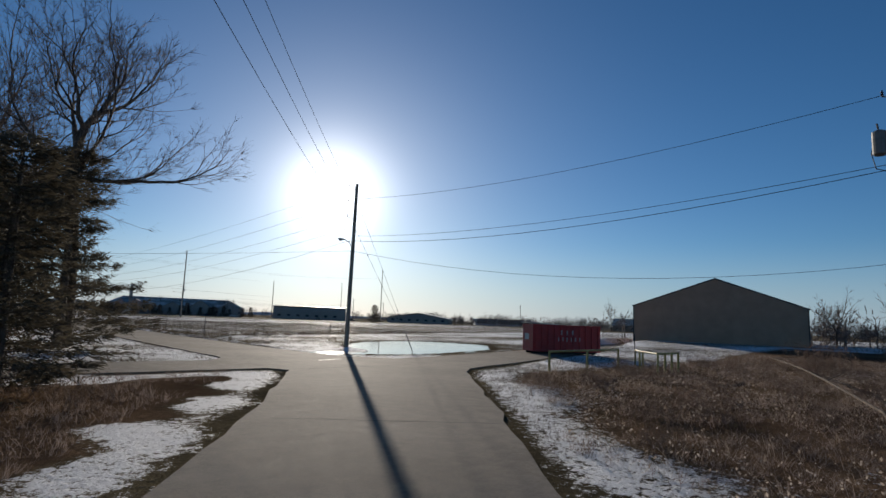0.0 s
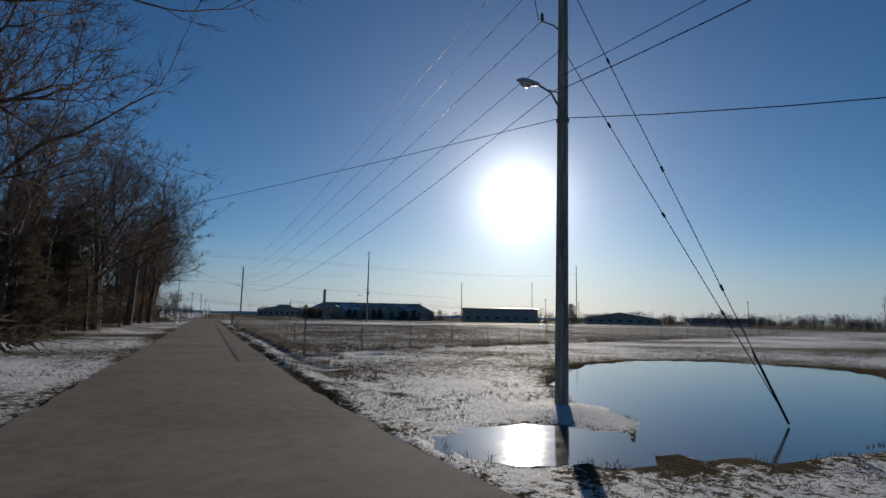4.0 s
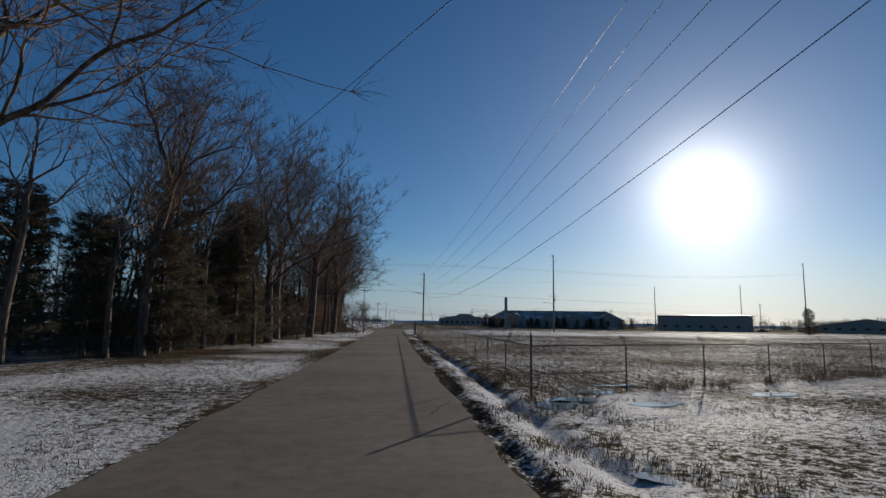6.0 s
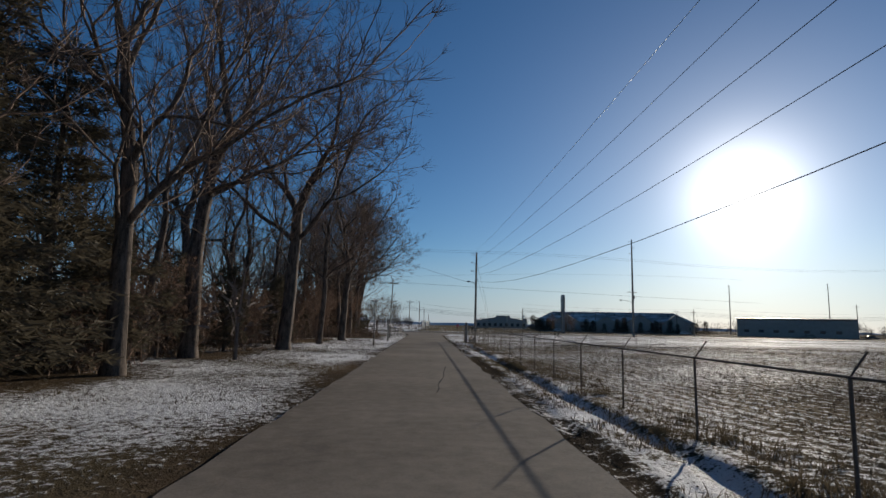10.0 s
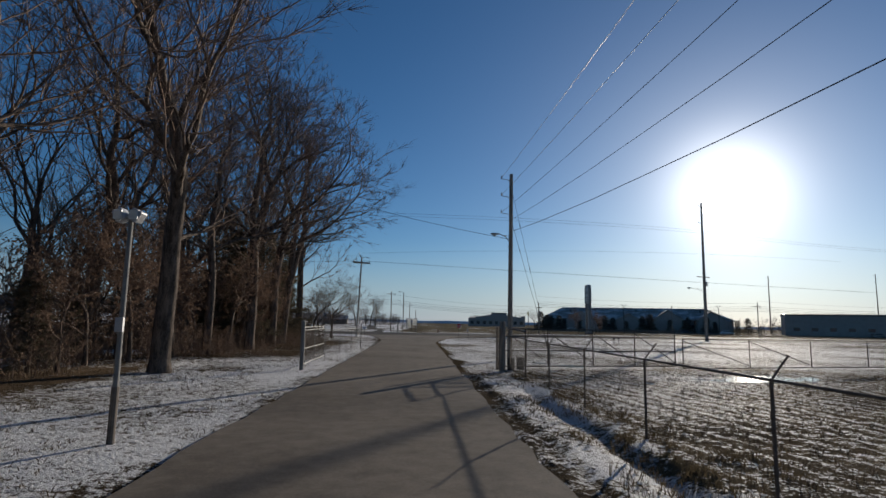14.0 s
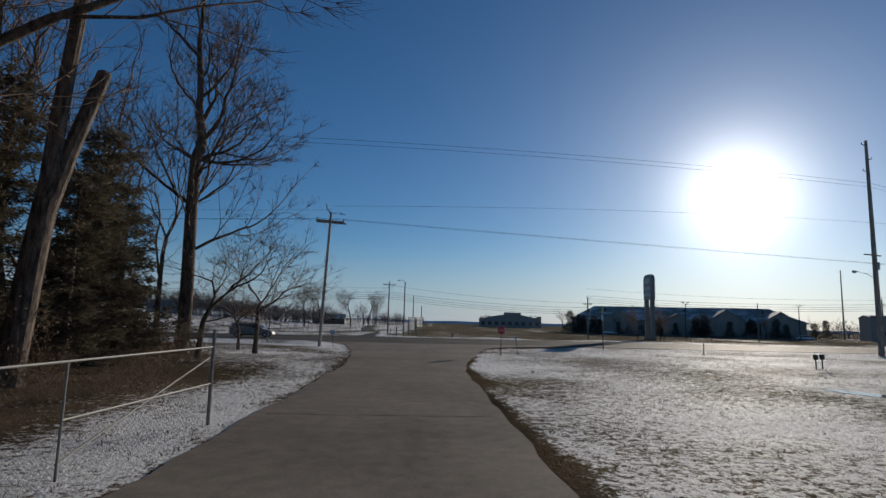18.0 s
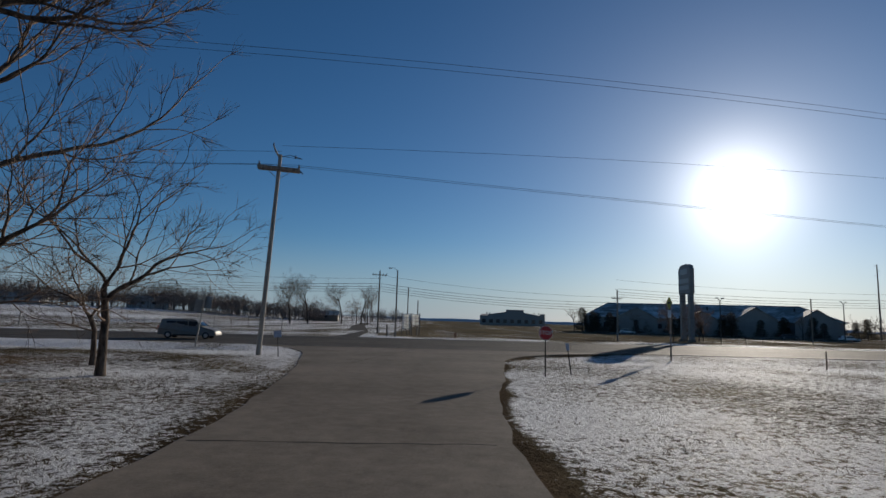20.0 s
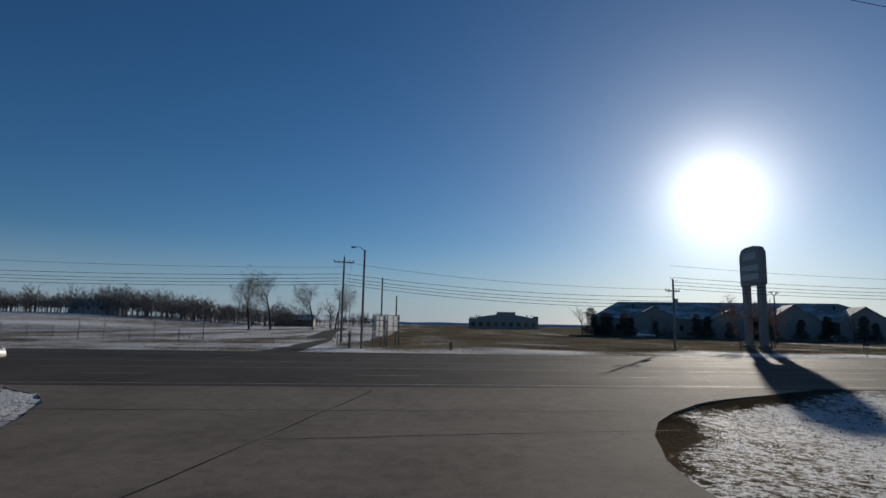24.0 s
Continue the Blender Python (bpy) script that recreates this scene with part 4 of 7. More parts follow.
for x0, y0, x1, y1 in ((-5.6, 245, -16, 330), (-16, 330, -21, 410)):
    for dx in (-1, 1):
        cable((x0 + dx, y0, 9.9), (x1 + dx, y1, 9.2), 1.0)


def guy(x, y, tops, ax, ay, label):
    g = thing("guy_wire", ax, ay, 0, 0, label, "guy wire")
    for z in tops:
        part("strand", tube([(x - ax, y - ay, z), (0, 0, 0.05)], 0.012, 5), M_WIRE, g)
        for f in (0.25, 0.5, 0.75):
            part("grip", tube([((x - ax) * f, (y - ay) * f, 0.05 + (z - 0.05) * f), ((x - ax) * (f + 0.012), (y - ay) * (f + 0.012), 0.05 + (z - 0.05) * (f + 0.012))], 0.035, 6), M_CERAMIC, g)
    d = Vector((x - ax, y - ay, tops[0])).normalized()
    part("guard", tube([d * 0.0, d * 1.9], 0.032, 8), M_IRON, g, "slanted dark guard sleeve")
    return g


guy(AX, AY, (12.9, 10.4), 13.9, -3.2, "two slanting guy wires with a guard, standing in the pool")
guy(BX, BY, (12.9, 10.4), 11.0, 131.3, "two steep guy wires on snowy grass")


# ---- chain-link fences and gates ----
def fabric_mesh(length, height, cell, r=0.0018):
    """Woven diamond wire, each wire a thin three-sided rod, in the x z plane."""
    vs, fs = [], []

    def rod(x0, z0, x1, z1, off):
        k = len(vs)
        for x, z in ((x0, z0), (x1, z1)):
            vs.extend([(x, off - r, z - r), (x, off + r, z - r), (x, off, z + r)])
        for i in range(3):
            j = (i + 1) % 3
            fs.append((k + i, k + j, k + 3 + j, k + 3 + i))

    c = -height
    while c < length:
        a, b = max(c, 0.0), min(c + height, length)
        if b - a > 0.01:
            rod(a, a - c, b, b - c, 0.003)
            rod(a, height - (a - c), b, height - (b - c), -0.003)
        c += cell
    return mesh_from("mesh_fabric", vs, fs, M_RUSTY)


BAY, FH = 4.66, 1.76
FABRIC = fabric_mesh(BAY, 1.68, 0.10, 0.0011)


def rod_between(a, b, r, material, parent, name, sides=8):
    return part(name, tube([a, b], r, sides), material, parent)


def fence(x, y, rz, bays, label, arms=True, arm_side=-1):
    f = thing("chain_link_fence", x, y, 0, rz, label, "fence", "chain-link fences")
    post_me = arm_me = None
    for k in range(1, bays + 1):
        if post_me is None:
            o = rod_between((0, 0, -0.3), (0, 0, FH + 0.02), 0.030, M_RUSTY, f, "post")
            post_me = o.data
            o.location = (k * BAY, 0, 0)
            if arms:
                b = tube([(0, 0, FH), (0, 0.28 * arm_side, FH + 0.36)], 0.016, 6)
                for q in (0.35, 0.68, 1.0):
                    add_tube(b, [(-0.03, 0.28 * arm_side * q, FH + 0.36 * q), (0.03, 0.28 * arm_side * q, FH + 0.36 * q + 0.02)], 0.012, 5)
                o = part("barb_arm", b, M_RUSTY, f)
                arm_me = o.data
                o.location = (k * BAY, 0, 0)
        else:
            for me, nm in ((post_me, "post"), (arm_me, "barb_arm")):
                if me:
                    o = new(nm, me)
                    o.parent, o.location = f, (k * BAY, 0, 0)
    for k in range(bays + 1):
        if k < bays:
            o = new("mesh_fabric", FABRIC)
            o.parent, o.location = f, (k * BAY, 0.04, 0.06)
            if k == 0:
                rail_me = rod_between((0, 0, FH), (BAY, 0, FH), 0.022, M_RUSTY, f, "top_rail").data
            else:
                o = new("top_rail", rail_me)
                o.parent, o.location = f, (k * BAY, 0, 0)
    rod_between((0, 0, 0.74), (BAY, 0, 0.74), 0.02, M_RUSTY, f, "brace_rail")
    return f


corner = thing("fence_post", 6.45, 24.2, 0, 0, "stout rusty corner post of the chain-link fence", "post")
part("shaft", tube([(0, 0, -0.3), (0, 0, FH + 0.38)], 0.045, 10), M_RUSTY, corner)
part("cap", tube([(0, 0, FH + 0.38), (0, 0, FH + 0.42)], [0.05, 0.02], 10), M_RUSTY, corner)
fence(6.45, 24.2, 90, 20, "rusty chain-link fence with angled arms along the road")
fence(6.45, 24.2, math.degrees(math.atan(0.43)), 27, "rusty chain-link fence along the stubble field", True, 1)


def gate_frame(parent, length, height, z0, mids, uprights, r, material, fabric=True, cell=0.1, diagonals=(), low=True, wire=0.003):
    for z in ((z0, z0 + height, *mids) if low else (z0 + height, *mids)):
        rod_between((0, 0, z), (length, 0, z), r, material, parent, "rail")
    for x in (0, length, *uprights):
        rod_between((x, 0, z0 - 0.02), (x, 0, z0 + height + 0.02), r, material, parent, "upright")
    for (xa, za), (xb, zb) in diagonals:
        rod_between((xa, 0.03, za), (xb, 0.03, zb), r * 0.8, material, parent, "diagonal")
    if fabric:
        o = new("mesh_fabric", fabric_mesh(length, height, cell, wire))
        o.parent, o.location = parent, (0, 0.03, z0)


left_gate = thing("gate", -4.75, 120.35, 0, 91, "open galvanised gate leaf parked beside the road", "gate")
gate_frame(left_gate, 7.8, 1.75, 0.22, (1.0, 2.12), (4.0,), 0.024, M_GALV)
for x in (0.15, 4.0, 7.8):
    rod_between((x, 0, 1.9), (x, 0, 2.42), 0.018, M_GALV, left_gate, "wire_upright")
gp = thing("gate_post", -4.7, 120.1, 0, 0, "thick galvanised gate post with domed cap", "post")
part("shaft", tube([(0, 0, -0.3), (0, 0, 2.4)], 0.11, 16), M_GALV, gp)
part("cap", tube([(0, 0, 2.4), (0, 0, 2.46), (0, 0, 2.5)], [0.12, 0.10, 0.03], 16), M_GALV, gp)
lf = thing("chain_link_fence", -4.85, 128.4, 0, 86.5, "galvanised chain-link fence beside the side road", "fence", "chain-link fences")
gate_frame(lf, 15.2, 1.75, 0.08, (), (5.0, 10.0), 0.020, M_GALV, True, 0.13, (((10.0, 0.3), (15.2, 1.6)),), False, 0.0014)
rod_between((15.2, 0, -0.2), (15.2, 0, 2.25), 0.045, M_GALV, lf, "end_post")
rod_between((10.0, 0, 0.95), (15.2, 0, 0.95), 0.02, M_GALV, lf, "rail")

right_gate = thing("gate", 6.05, 121.5, 0, 11, "open rusty gate leaf with diagonal braces", "gate")
gate_frame(right_gate, 10.8, 2.05, 0.2, (1.05, 1.85), (2.6, 5.4, 8.1), 0.033, M_RUSTY, True, 0.13, (((0.0, 2.1), (2.6, 0.4)), ((2.6, 2.1), (5.4, 0.4)), ((5.4, 2.1), (8.1, 0.4)), ((8.1, 2.1), (10.8, 0.4))), True, 0.004)
rg = thing("gate_post", 5.9, 121.15, 0, 0, "thick dark wooden gate post", "post")
part("shaft", tube([(0, 0, -0.3), (0, 0, 2.6), (0, 0, 2.66)], [0.17, 0.165, 0.10], 14), M_POLE, rg)
for x, y, h in ((5.62, 121.5, 2.3), (5.74, 121.8, 2.3), (5.86, 122.1, 2.3)):
    q = thing("fence_post", x, y, 0, 0, "thin steel post beside the gate", "post", "gate side posts")
    part("shaft", tube([(0, 0, -0.2), (0, 0, h)], 0.035, 8), M_RUSTY, q)
fe = thing("chain_link_fence", 6.45, 117.5, 0, 92, "short slanting fence end at the gate", "fence", "chain-link fences")
gate_frame(fe, 3.7, 1.75, 0.06, (), (), 0.03, M_RUSTY, True, 0.115)
rod_between((0, 0, -0.2), (0, 0, 2.25), 0.04, M_RUSTY, fe, "end_post")
rod_between((0, 0, 2.15), (3.7, 0, 2.25), 0.035, M_RUSTY, fe, "top_bar")
far_fence = thing("chain_link_fence", 17.2, 123.7, 0, 14, "rusty fence beyond the gate along the field", "fence", "chain-link fences")
gate_frame(far_fence, 20.0, 1.75, 0.06, (), (5.0, 10.0, 15.0), 0.03, M_RUSTY, True, 0.14, (((0.0, 1.7), (5.0, 0.2)), ((5.0, 1.7), (10.0, 0.2))))
for x, y, r in ((6.5, 121.95, 0.2), (7.15, 122.5, 0.22)):
    bn = thing("old_barrel", x, y, 0, 20, "dark rusty half-buried barrel beside the gate", "barrel", "barrels")
    part("drum", tube([(0, 0, -0.1), (0, 0, 0.3), (0, 0, 0.42), (0, 0, 0.6)], [r, r * 1.03, r * 1.03, r], 16), M_IRON, bn)
    part("rim", tube([(0, 0, 0.59), (0, 0, 0.63)], r * 1.05, 16), M_IRON, bn)

# flood lamp on a slim post beside the drive
fl = thing("floodlight_post", -4.95, 102.4, 0, 0, "slim steel post with two flood lamps and a small box", "lamp post")
part("post", tube([(0, 0, -0.3), (0, 0, 4.7)], [0.06, 0.05], 10), M_GALV, fl)
part("sleeve", tube([(0, 0, -0.1), (0, 0, 1.1)], 0.075, 10), M_RUSTY, fl)
for s in (-1, 1):
    hd = part("lamp_head", box(0.16 * s, -0.08, 4.62, 0.22, 0.30, 0.26, 0.03, Matrix.Rotation(0.5 * s, 4, "Y")), M_LAMP, fl)
    part("lamp_lens", box(0.16 * s, -0.245, 4.62, 0.17, 0.02, 0.20, 0.004), M_LENS, hd)
part("junction_box", box(0.0, -0.07, 2.35, 0.16, 0.09, 0.30, 0.01), M_LAMP, fl)


# ---- trees ----
class Sticks:
    """Gathers tapered rods and turns them into one mesh."""

    def __init__(self):
        self.rows = {2: [], 3: [], 4: [], 7: []}

    def add(self, p, q, r0, r1, sides):
        self.rows[sides].append((*p, *q, r0, r1))

    def mesh(self, name, material):
        vs, fs = [], []
        base = 0
        for sides, rows in self.rows.items():
            if not rows:
                continue
            a = np.array(rows)
            p, q, r0, r1 = a[:, :3], a[:, 3:6], a[:, 6], a[:, 7]
            d = q - p
            d /= np.maximum(np.linalg.norm(d, axis=1, keepdims=True), 1e-6)
            ref = np.where(np.abs(d[:, 2:3]) > 0.9, np.array([[1.0, 0, 0]]), np.array([[0, 0, 1.0]]))
            u = np.cross(d, ref)
            u /= np.linalg.norm(u, axis=1, keepdims=True)
            v = np.cross(d, u)
            ang = np.arange(sides) * 2 * np.pi / sides
            if sides == 2:
                w = np.random.default_rng(5).uniform(0, np.pi, len(a))[:, None]
                u, v = u * np.cos(w) + v * np.sin(w), v
            off = np.cos(ang)[None, :, None] * u[:, None] + np.sin(ang)[None, :, None] * v[:, None]
            ringp = p[:, None] + off * r0[:, None, None]
            ringq = q[:, None] + off * r1[:, None, None]
            vs.append(np.concatenate([ringp, ringq], 1).reshape(-1, 3))
            k = base + np.arange(len(a))[:, None] * 2 * sides
            i = np.arange(sides if sides > 2 else 1)
            j = (i + 1) % sides
            f = np.stack([k + i, k + j, k + sides + j, k + sides + i], -1).reshape(-1, 4)
            fs.append(f)
            base += len(a) * 2 * sides
        V, F = np.concatenate(vs), np.concatenate(fs)
        me = bpy.data.meshes.new(name)
        me.vertices.add(len(V))
        me.vertices.foreach_set("co", V.ravel())
        me.loops.add(F.size)
        me.loops.foreach_set("vertex_index", F.ravel().astype(np.int32))
        me.polygons.add(len(F))
        me.polygons.foreach_set("loop_start", (np.arange(len(F)) * 4).astype(np.int32))
        me.update(calc_edges=True)
        me.materials.append(material)
        return me


def unit(v):
    n = math.sqrt(v[0] * v[0] + v[1] * v[1] + v[2] * v[2]) or 1.0
    return (v[0] / n, v[1] / n, v[2] / n)


def grow(rnd, st, tw, p, d, r, sp):
    """Forks again and again, each fork sharing out the limb's thickness."""
    thin, wide, up, gap = sp["thin"], sp["wide"], sp["up"], sp["gap"]
    stack = [(p, d, r, rnd.uniform(0, 6.28))]
    while stack:
        p, d, r, az = stack.pop()
        length = gap * (0.28 + 2.7 * math.sqrt(r)) * rnd.uniform(0.65, 1.35)
        k = 3 if r > 0.03 else 2
        wob = sp["wob"] * (0.6 if r > 0.12 else 1.0)
        for i in range(k):
            lift = up * (0.5 if r > 0.1 else 1.0)
            d = unit((d[0] + rnd.gauss(0, wob) + sp["bias"] * 0.03, d[1] + rnd.gauss(0, wob), d[2] + rnd.gauss(0, wob * 0.8) + lift))
            q = (p[0] + d[0] * length / k, p[1] + d[1] * length / k, p[2] + d[2] * length / k)
            r1 = r * 0.984
            (st if r > 0.045 else tw).add(p, q, r, r1, 7 if r > 0.12 else 4 if r > 0.035 else 3)
            p, r = q, r1
        if r < thin * 1.25:
            for _ in range(sp["spray"]):
                e = unit((d[0] + rnd.gauss(0, 0.42), d[1] + rnd.gauss(0, 0.42), d[2] + 0.1 + rnd.gauss(0, 0.35)))
                ln = rnd.uniform(0.3, 0.75) * gap
                m = (p[0] + e[0] * ln, p[1] + e[1] * ln, p[2] + e[2] * ln)
                tw.add(p, m, thin * 0.7, thin * 0.55, 2)
                e = unit((e[0] + rnd.gauss(0, 0.3), e[1] + rnd.gauss(0, 0.3), e[2] + 0.15 + rnd.gauss(0, 0.3)))
                tw.add(m, (m[0] + e[0] * ln * 0.8, m[1] + e[1] * ln * 0.8, m[2] + e[2] * ln * 0.8), thin * 0.55, thin * 0.25, 2)
            continue
        f = rnd.uniform(*sp["share"])
        g = max(0.06, 1 - f ** 2.4) ** 0.417 * rnd.uniform(0.85, 1.0)
        az += 2.4 + rnd.gauss(0, 0.4)
        a, b = unit((-d[1], d[0], 0.001)), None
        b = (d[1] * a[2] - d[2] * a[1], d[2] * a[0] - d[0] * a[2], d[0] * a[1] - d[1] * a[0])
        s = tuple(a[c] * math.cos(az) + b[c] * math.sin(az) for c in range(3))
        t1, t2 = wide * 0.42 * g, wide * rnd.uniform(0.75, 1.25)
        stack.append((p, unit(tuple(d[c] - s[c] * t1 for c in range(3))), r * f, az))
        if r * g > thin * 0.8:
            stack.append((p, unit(tuple(d[c] + s[c] * t2 for c in range(3))), r * g, rnd.uniform(0, 6.28)))


def bare_tree(seed, height, radius, clear, wide=0.75, up=0.05, thin=0.013, gap=1.0, wob=0.13, bias=0.0, share=(0.74, 0.93), spray=8, limbs=(), bare_limbs=5, leaves=0):
    """A leafless tree: a flared trunk, limbs at given heights, then free forking."""
    rnd = random.Random(seed)
    st, tw = Sticks(), Sticks()
    sp = dict(thin=thin, wide=wide, up=up, gap=gap, wob=wob, bias=bias, share=share, spray=spray)
    st.add((0, 0, -0.4), (0, 0, 0.5), radius * 1.5, radius * 1.08, 7)
    p, d, r = (0.0, 0.0, 0.45), (0.0, 0.0, 1.0), radius * 1.08
    n = max(3, round(clear / 1.6))
    stem = [(p, r)]
    for i in range(n):
        d = unit((d[0] + rnd.gauss(0, 0.045) + bias * 0.01, d[1] + rnd.gauss(0, 0.045), d[2] + 0.1))
        q = tuple(p[c] + d[c] * (clear - 0.45) / n for c in range(3))
        r1 = r * (1 - 0.22 / n)
        st.add(p, q, r, r1, 7)
        if i > n * 0.45 and rnd.random() < bare_limbs / n:
            a = rnd.uniform(0, 6.28)
            grow(rnd, st, tw, q, unit((math.cos(a), math.sin(a), rnd.uniform(0.1, 0.6))), r1 * rnd.uniform(0.18, 0.38), sp)
        p, r = q, r1
        stem.append((p, r))
    for z, a, e, rr in limbs:
        ax = math.radians(a)
        grow(rnd, st, tw, min((s[0] for s in stem), key=lambda s: abs(s[2] - z)), unit((math.cos(ax), math.sin(ax), e)), rr, dict(sp, up=up * 0.6, wob=wob * 0.8, share=(0.84, 0.95)))
    grow(rnd, st, tw, p, d, r, sp)
    top = max(row[5] for rows in tw.rows.values() for row in rows)
    k = (height - clear) / max(1.0, top - clear)
    for sticks in (st, tw):
        for sides in sticks.rows:
            sticks.rows[sides] = [(a[0], a[1], a[2] if a[2] < clear else clear + (a[2] - clear) * k, a[3], a[4], a[5] if a[5] < clear else clear + (a[5] - clear) * k, a[6], a[7]) for a in sticks.rows[sides]]
    meshes = (st.mesh("trunk", M_BARK), tw.mesh("crown", M_TWIG))
    if leaves:
        tips = [row[3:6] for sides in (2, 3) for row in tw.rows[sides]]
        vs, fs = [], []
        for _ in range(leaves):
            c = Vector(rnd.choice(tips)) + Vector((rnd.gauss(0, 0.06), rnd.gauss(0, 0.06), rnd.gauss(-0.05, 0.06)))
            d = Vector((rnd.gauss(0, 0.7), rnd.gauss(0, 0.7), rnd.gauss(-0.6, 0.5))).normalized()
            e = d.cross(Vector((rnd.gauss(0, 1), rnd.gauss(0, 1), rnd.gauss(0, 1)))).normalized()
            k, ln = len(vs), rnd.uniform(0.08, 0.15)
            vs += [c, c + d * ln * 0.5 + e * ln * 0.3, c + d * ln, c + d * ln * 0.5 - e * ln * 0.3]
            fs.append((k, k + 1, k + 2, k + 3))
        meshes += (mesh_from("dry_leaves", vs, fs, M_DRYLEAF),)
    return meshes


def needle_tree(seed, height, spread, boughs):
    """A cedar: uneven boughs in layers, set with many small drooping sprays."""
    rnd = random.Random(seed)
    st = Sticks()
    st.add((0, 0, -0.3), (0, 0, height * 0.5), 0.22, 0.14, 7)
    st.add((0, 0, height * 0.5), (0, 0, height * 0.95), 0.14, 0.03, 7)
    vs, fs = [], []
    for n in range(boughs):
        f = ((n + rnd.random()) / boughs) ** 0.85
        z = height * (0.05 + 0.92 * f)
        a = n * 2.4 + rnd.gauss(0, 0.5)
        reach = spread * ((1 - f) ** 0.6 * (0.7 + 0.3 * math.sin(5 * f + seed)) + 0.07) * rnd.uniform(0.6, 1.15)
        rise = rnd.uniform(-0.05, 0.35) + 0.4 * f
        out = Vector((math.cos(a), math.sin(a), 0))
        tip = out * reach + Vector((0, 0, z + rise * reach * 0.5))
        st.add((0, 0, z), tuple(tip), 0.035, 0.008, 3)
        k = max(6, int(reach * 17))
        for _ in range(k):
            g = rnd.uniform(0.22, 1.03)
            side = rnd.gauss(0, 0.16 * reach + 0.08) * (1.15 - g * 0.6)
            c = Vector((0, 0, z)).lerp(tip, g) + Vector((-math.sin(a), math.cos(a), 0)) * side + Vector((0, 0, rnd.gauss(0, 0.10) - 0.12 * abs(side)))
            for _ in range(6):
                d = (out * 0.9 + Vector((-math.sin(a), math.cos(a), 0)) * (side * 1.2 + rnd.gauss(0, 0.6)) + Vector((0, 0, rnd.gauss(-0.05, 0.45)))).normalized()
                w = d.cross(Vector((rnd.gauss(0, 1), rnd.gauss(0, 1), rnd.gauss(0, 1)))).normalized()
                ln, wd = rnd.uniform(0.14, 0.42), rnd.uniform(0.018, 0.04)
                o = c + Vector((rnd.gauss(0, 0.1), rnd.gauss(0, 0.1), rnd.gauss(0, 0.07)))
                i = len(vs)
                vs += [o - w * wd, o + w * wd, o + d * ln]
                fs.append((i, i + 1, i + 2))
    return st.mesh("trunk", M_BARK), mesh_from("crown", vs, fs, M_NEEDLE)


def brush_mesh(seed, w, h, stems):
    rnd = random.Random(seed)
    st = Sticks()
    for _ in range(stems):
        a, rr = rnd.uniform(0, 2 * math.pi), w * rnd.random() ** 0.6 * 0.5
        p = (rr * math.cos(a), rr * math.sin(a), -0.05)
        d = unit((rnd.gauss(0, 0.35), rnd.gauss(0, 0.35), 1.0))
        ln, r = h * rnd.uniform(0.5, 1.1), 0.014
        for i in range(4):
            d = unit((d[0] + rnd.gauss(0, 0.22), d[1] + rnd.gauss(0, 0.22), d[2]))
            q = tuple(p[j] + d[j] * ln / 4 for j in range(3))
            st.add(p, q, r, r * 0.7, 3)
            for _ in range(3):
                e = unit((d[0] + rnd.gauss(0, 0.7), d[1] + rnd.gauss(0, 0.7), d[2] + rnd.gauss(0, 0.4)))
                t = tuple(q[j] + e[j] * ln * 0.22 for j in range(3))
                st.add(q, t, r * 0.6, r * 0.3, 2)
            p, r = q, r * 0.7
    vs, fs = [], []
    for _ in range(stems * 7):
        a, rr = rnd.uniform(0, 2 * math.pi), w * rnd.random() ** 0.5 * 0.55
        c = Vector((rr * math.cos(a), rr * math.sin(a), h * rnd.uniform(0.15, 1.0)))
        d = Vector((rnd.gauss(0, 1), rnd.gauss(0, 1), rnd.gauss(0, 1))).normalized()
        e = d.cross(Vector((rnd.gauss(0, 1), rnd.gauss(0, 1), rnd.gauss(0, 1)))).normalized()
        k = len(vs)
        vs += [c, c + d * 0.05 + e * 0.03, c + d * 0.11, c + d * 0.05 - e * 0.03]
        fs.append((k, k + 1, k + 2, k + 3))
    return st.mesh("stem_tangle", M_BRUSH), mesh_from("dry_leaves", vs, fs, M_DRYLEAF)


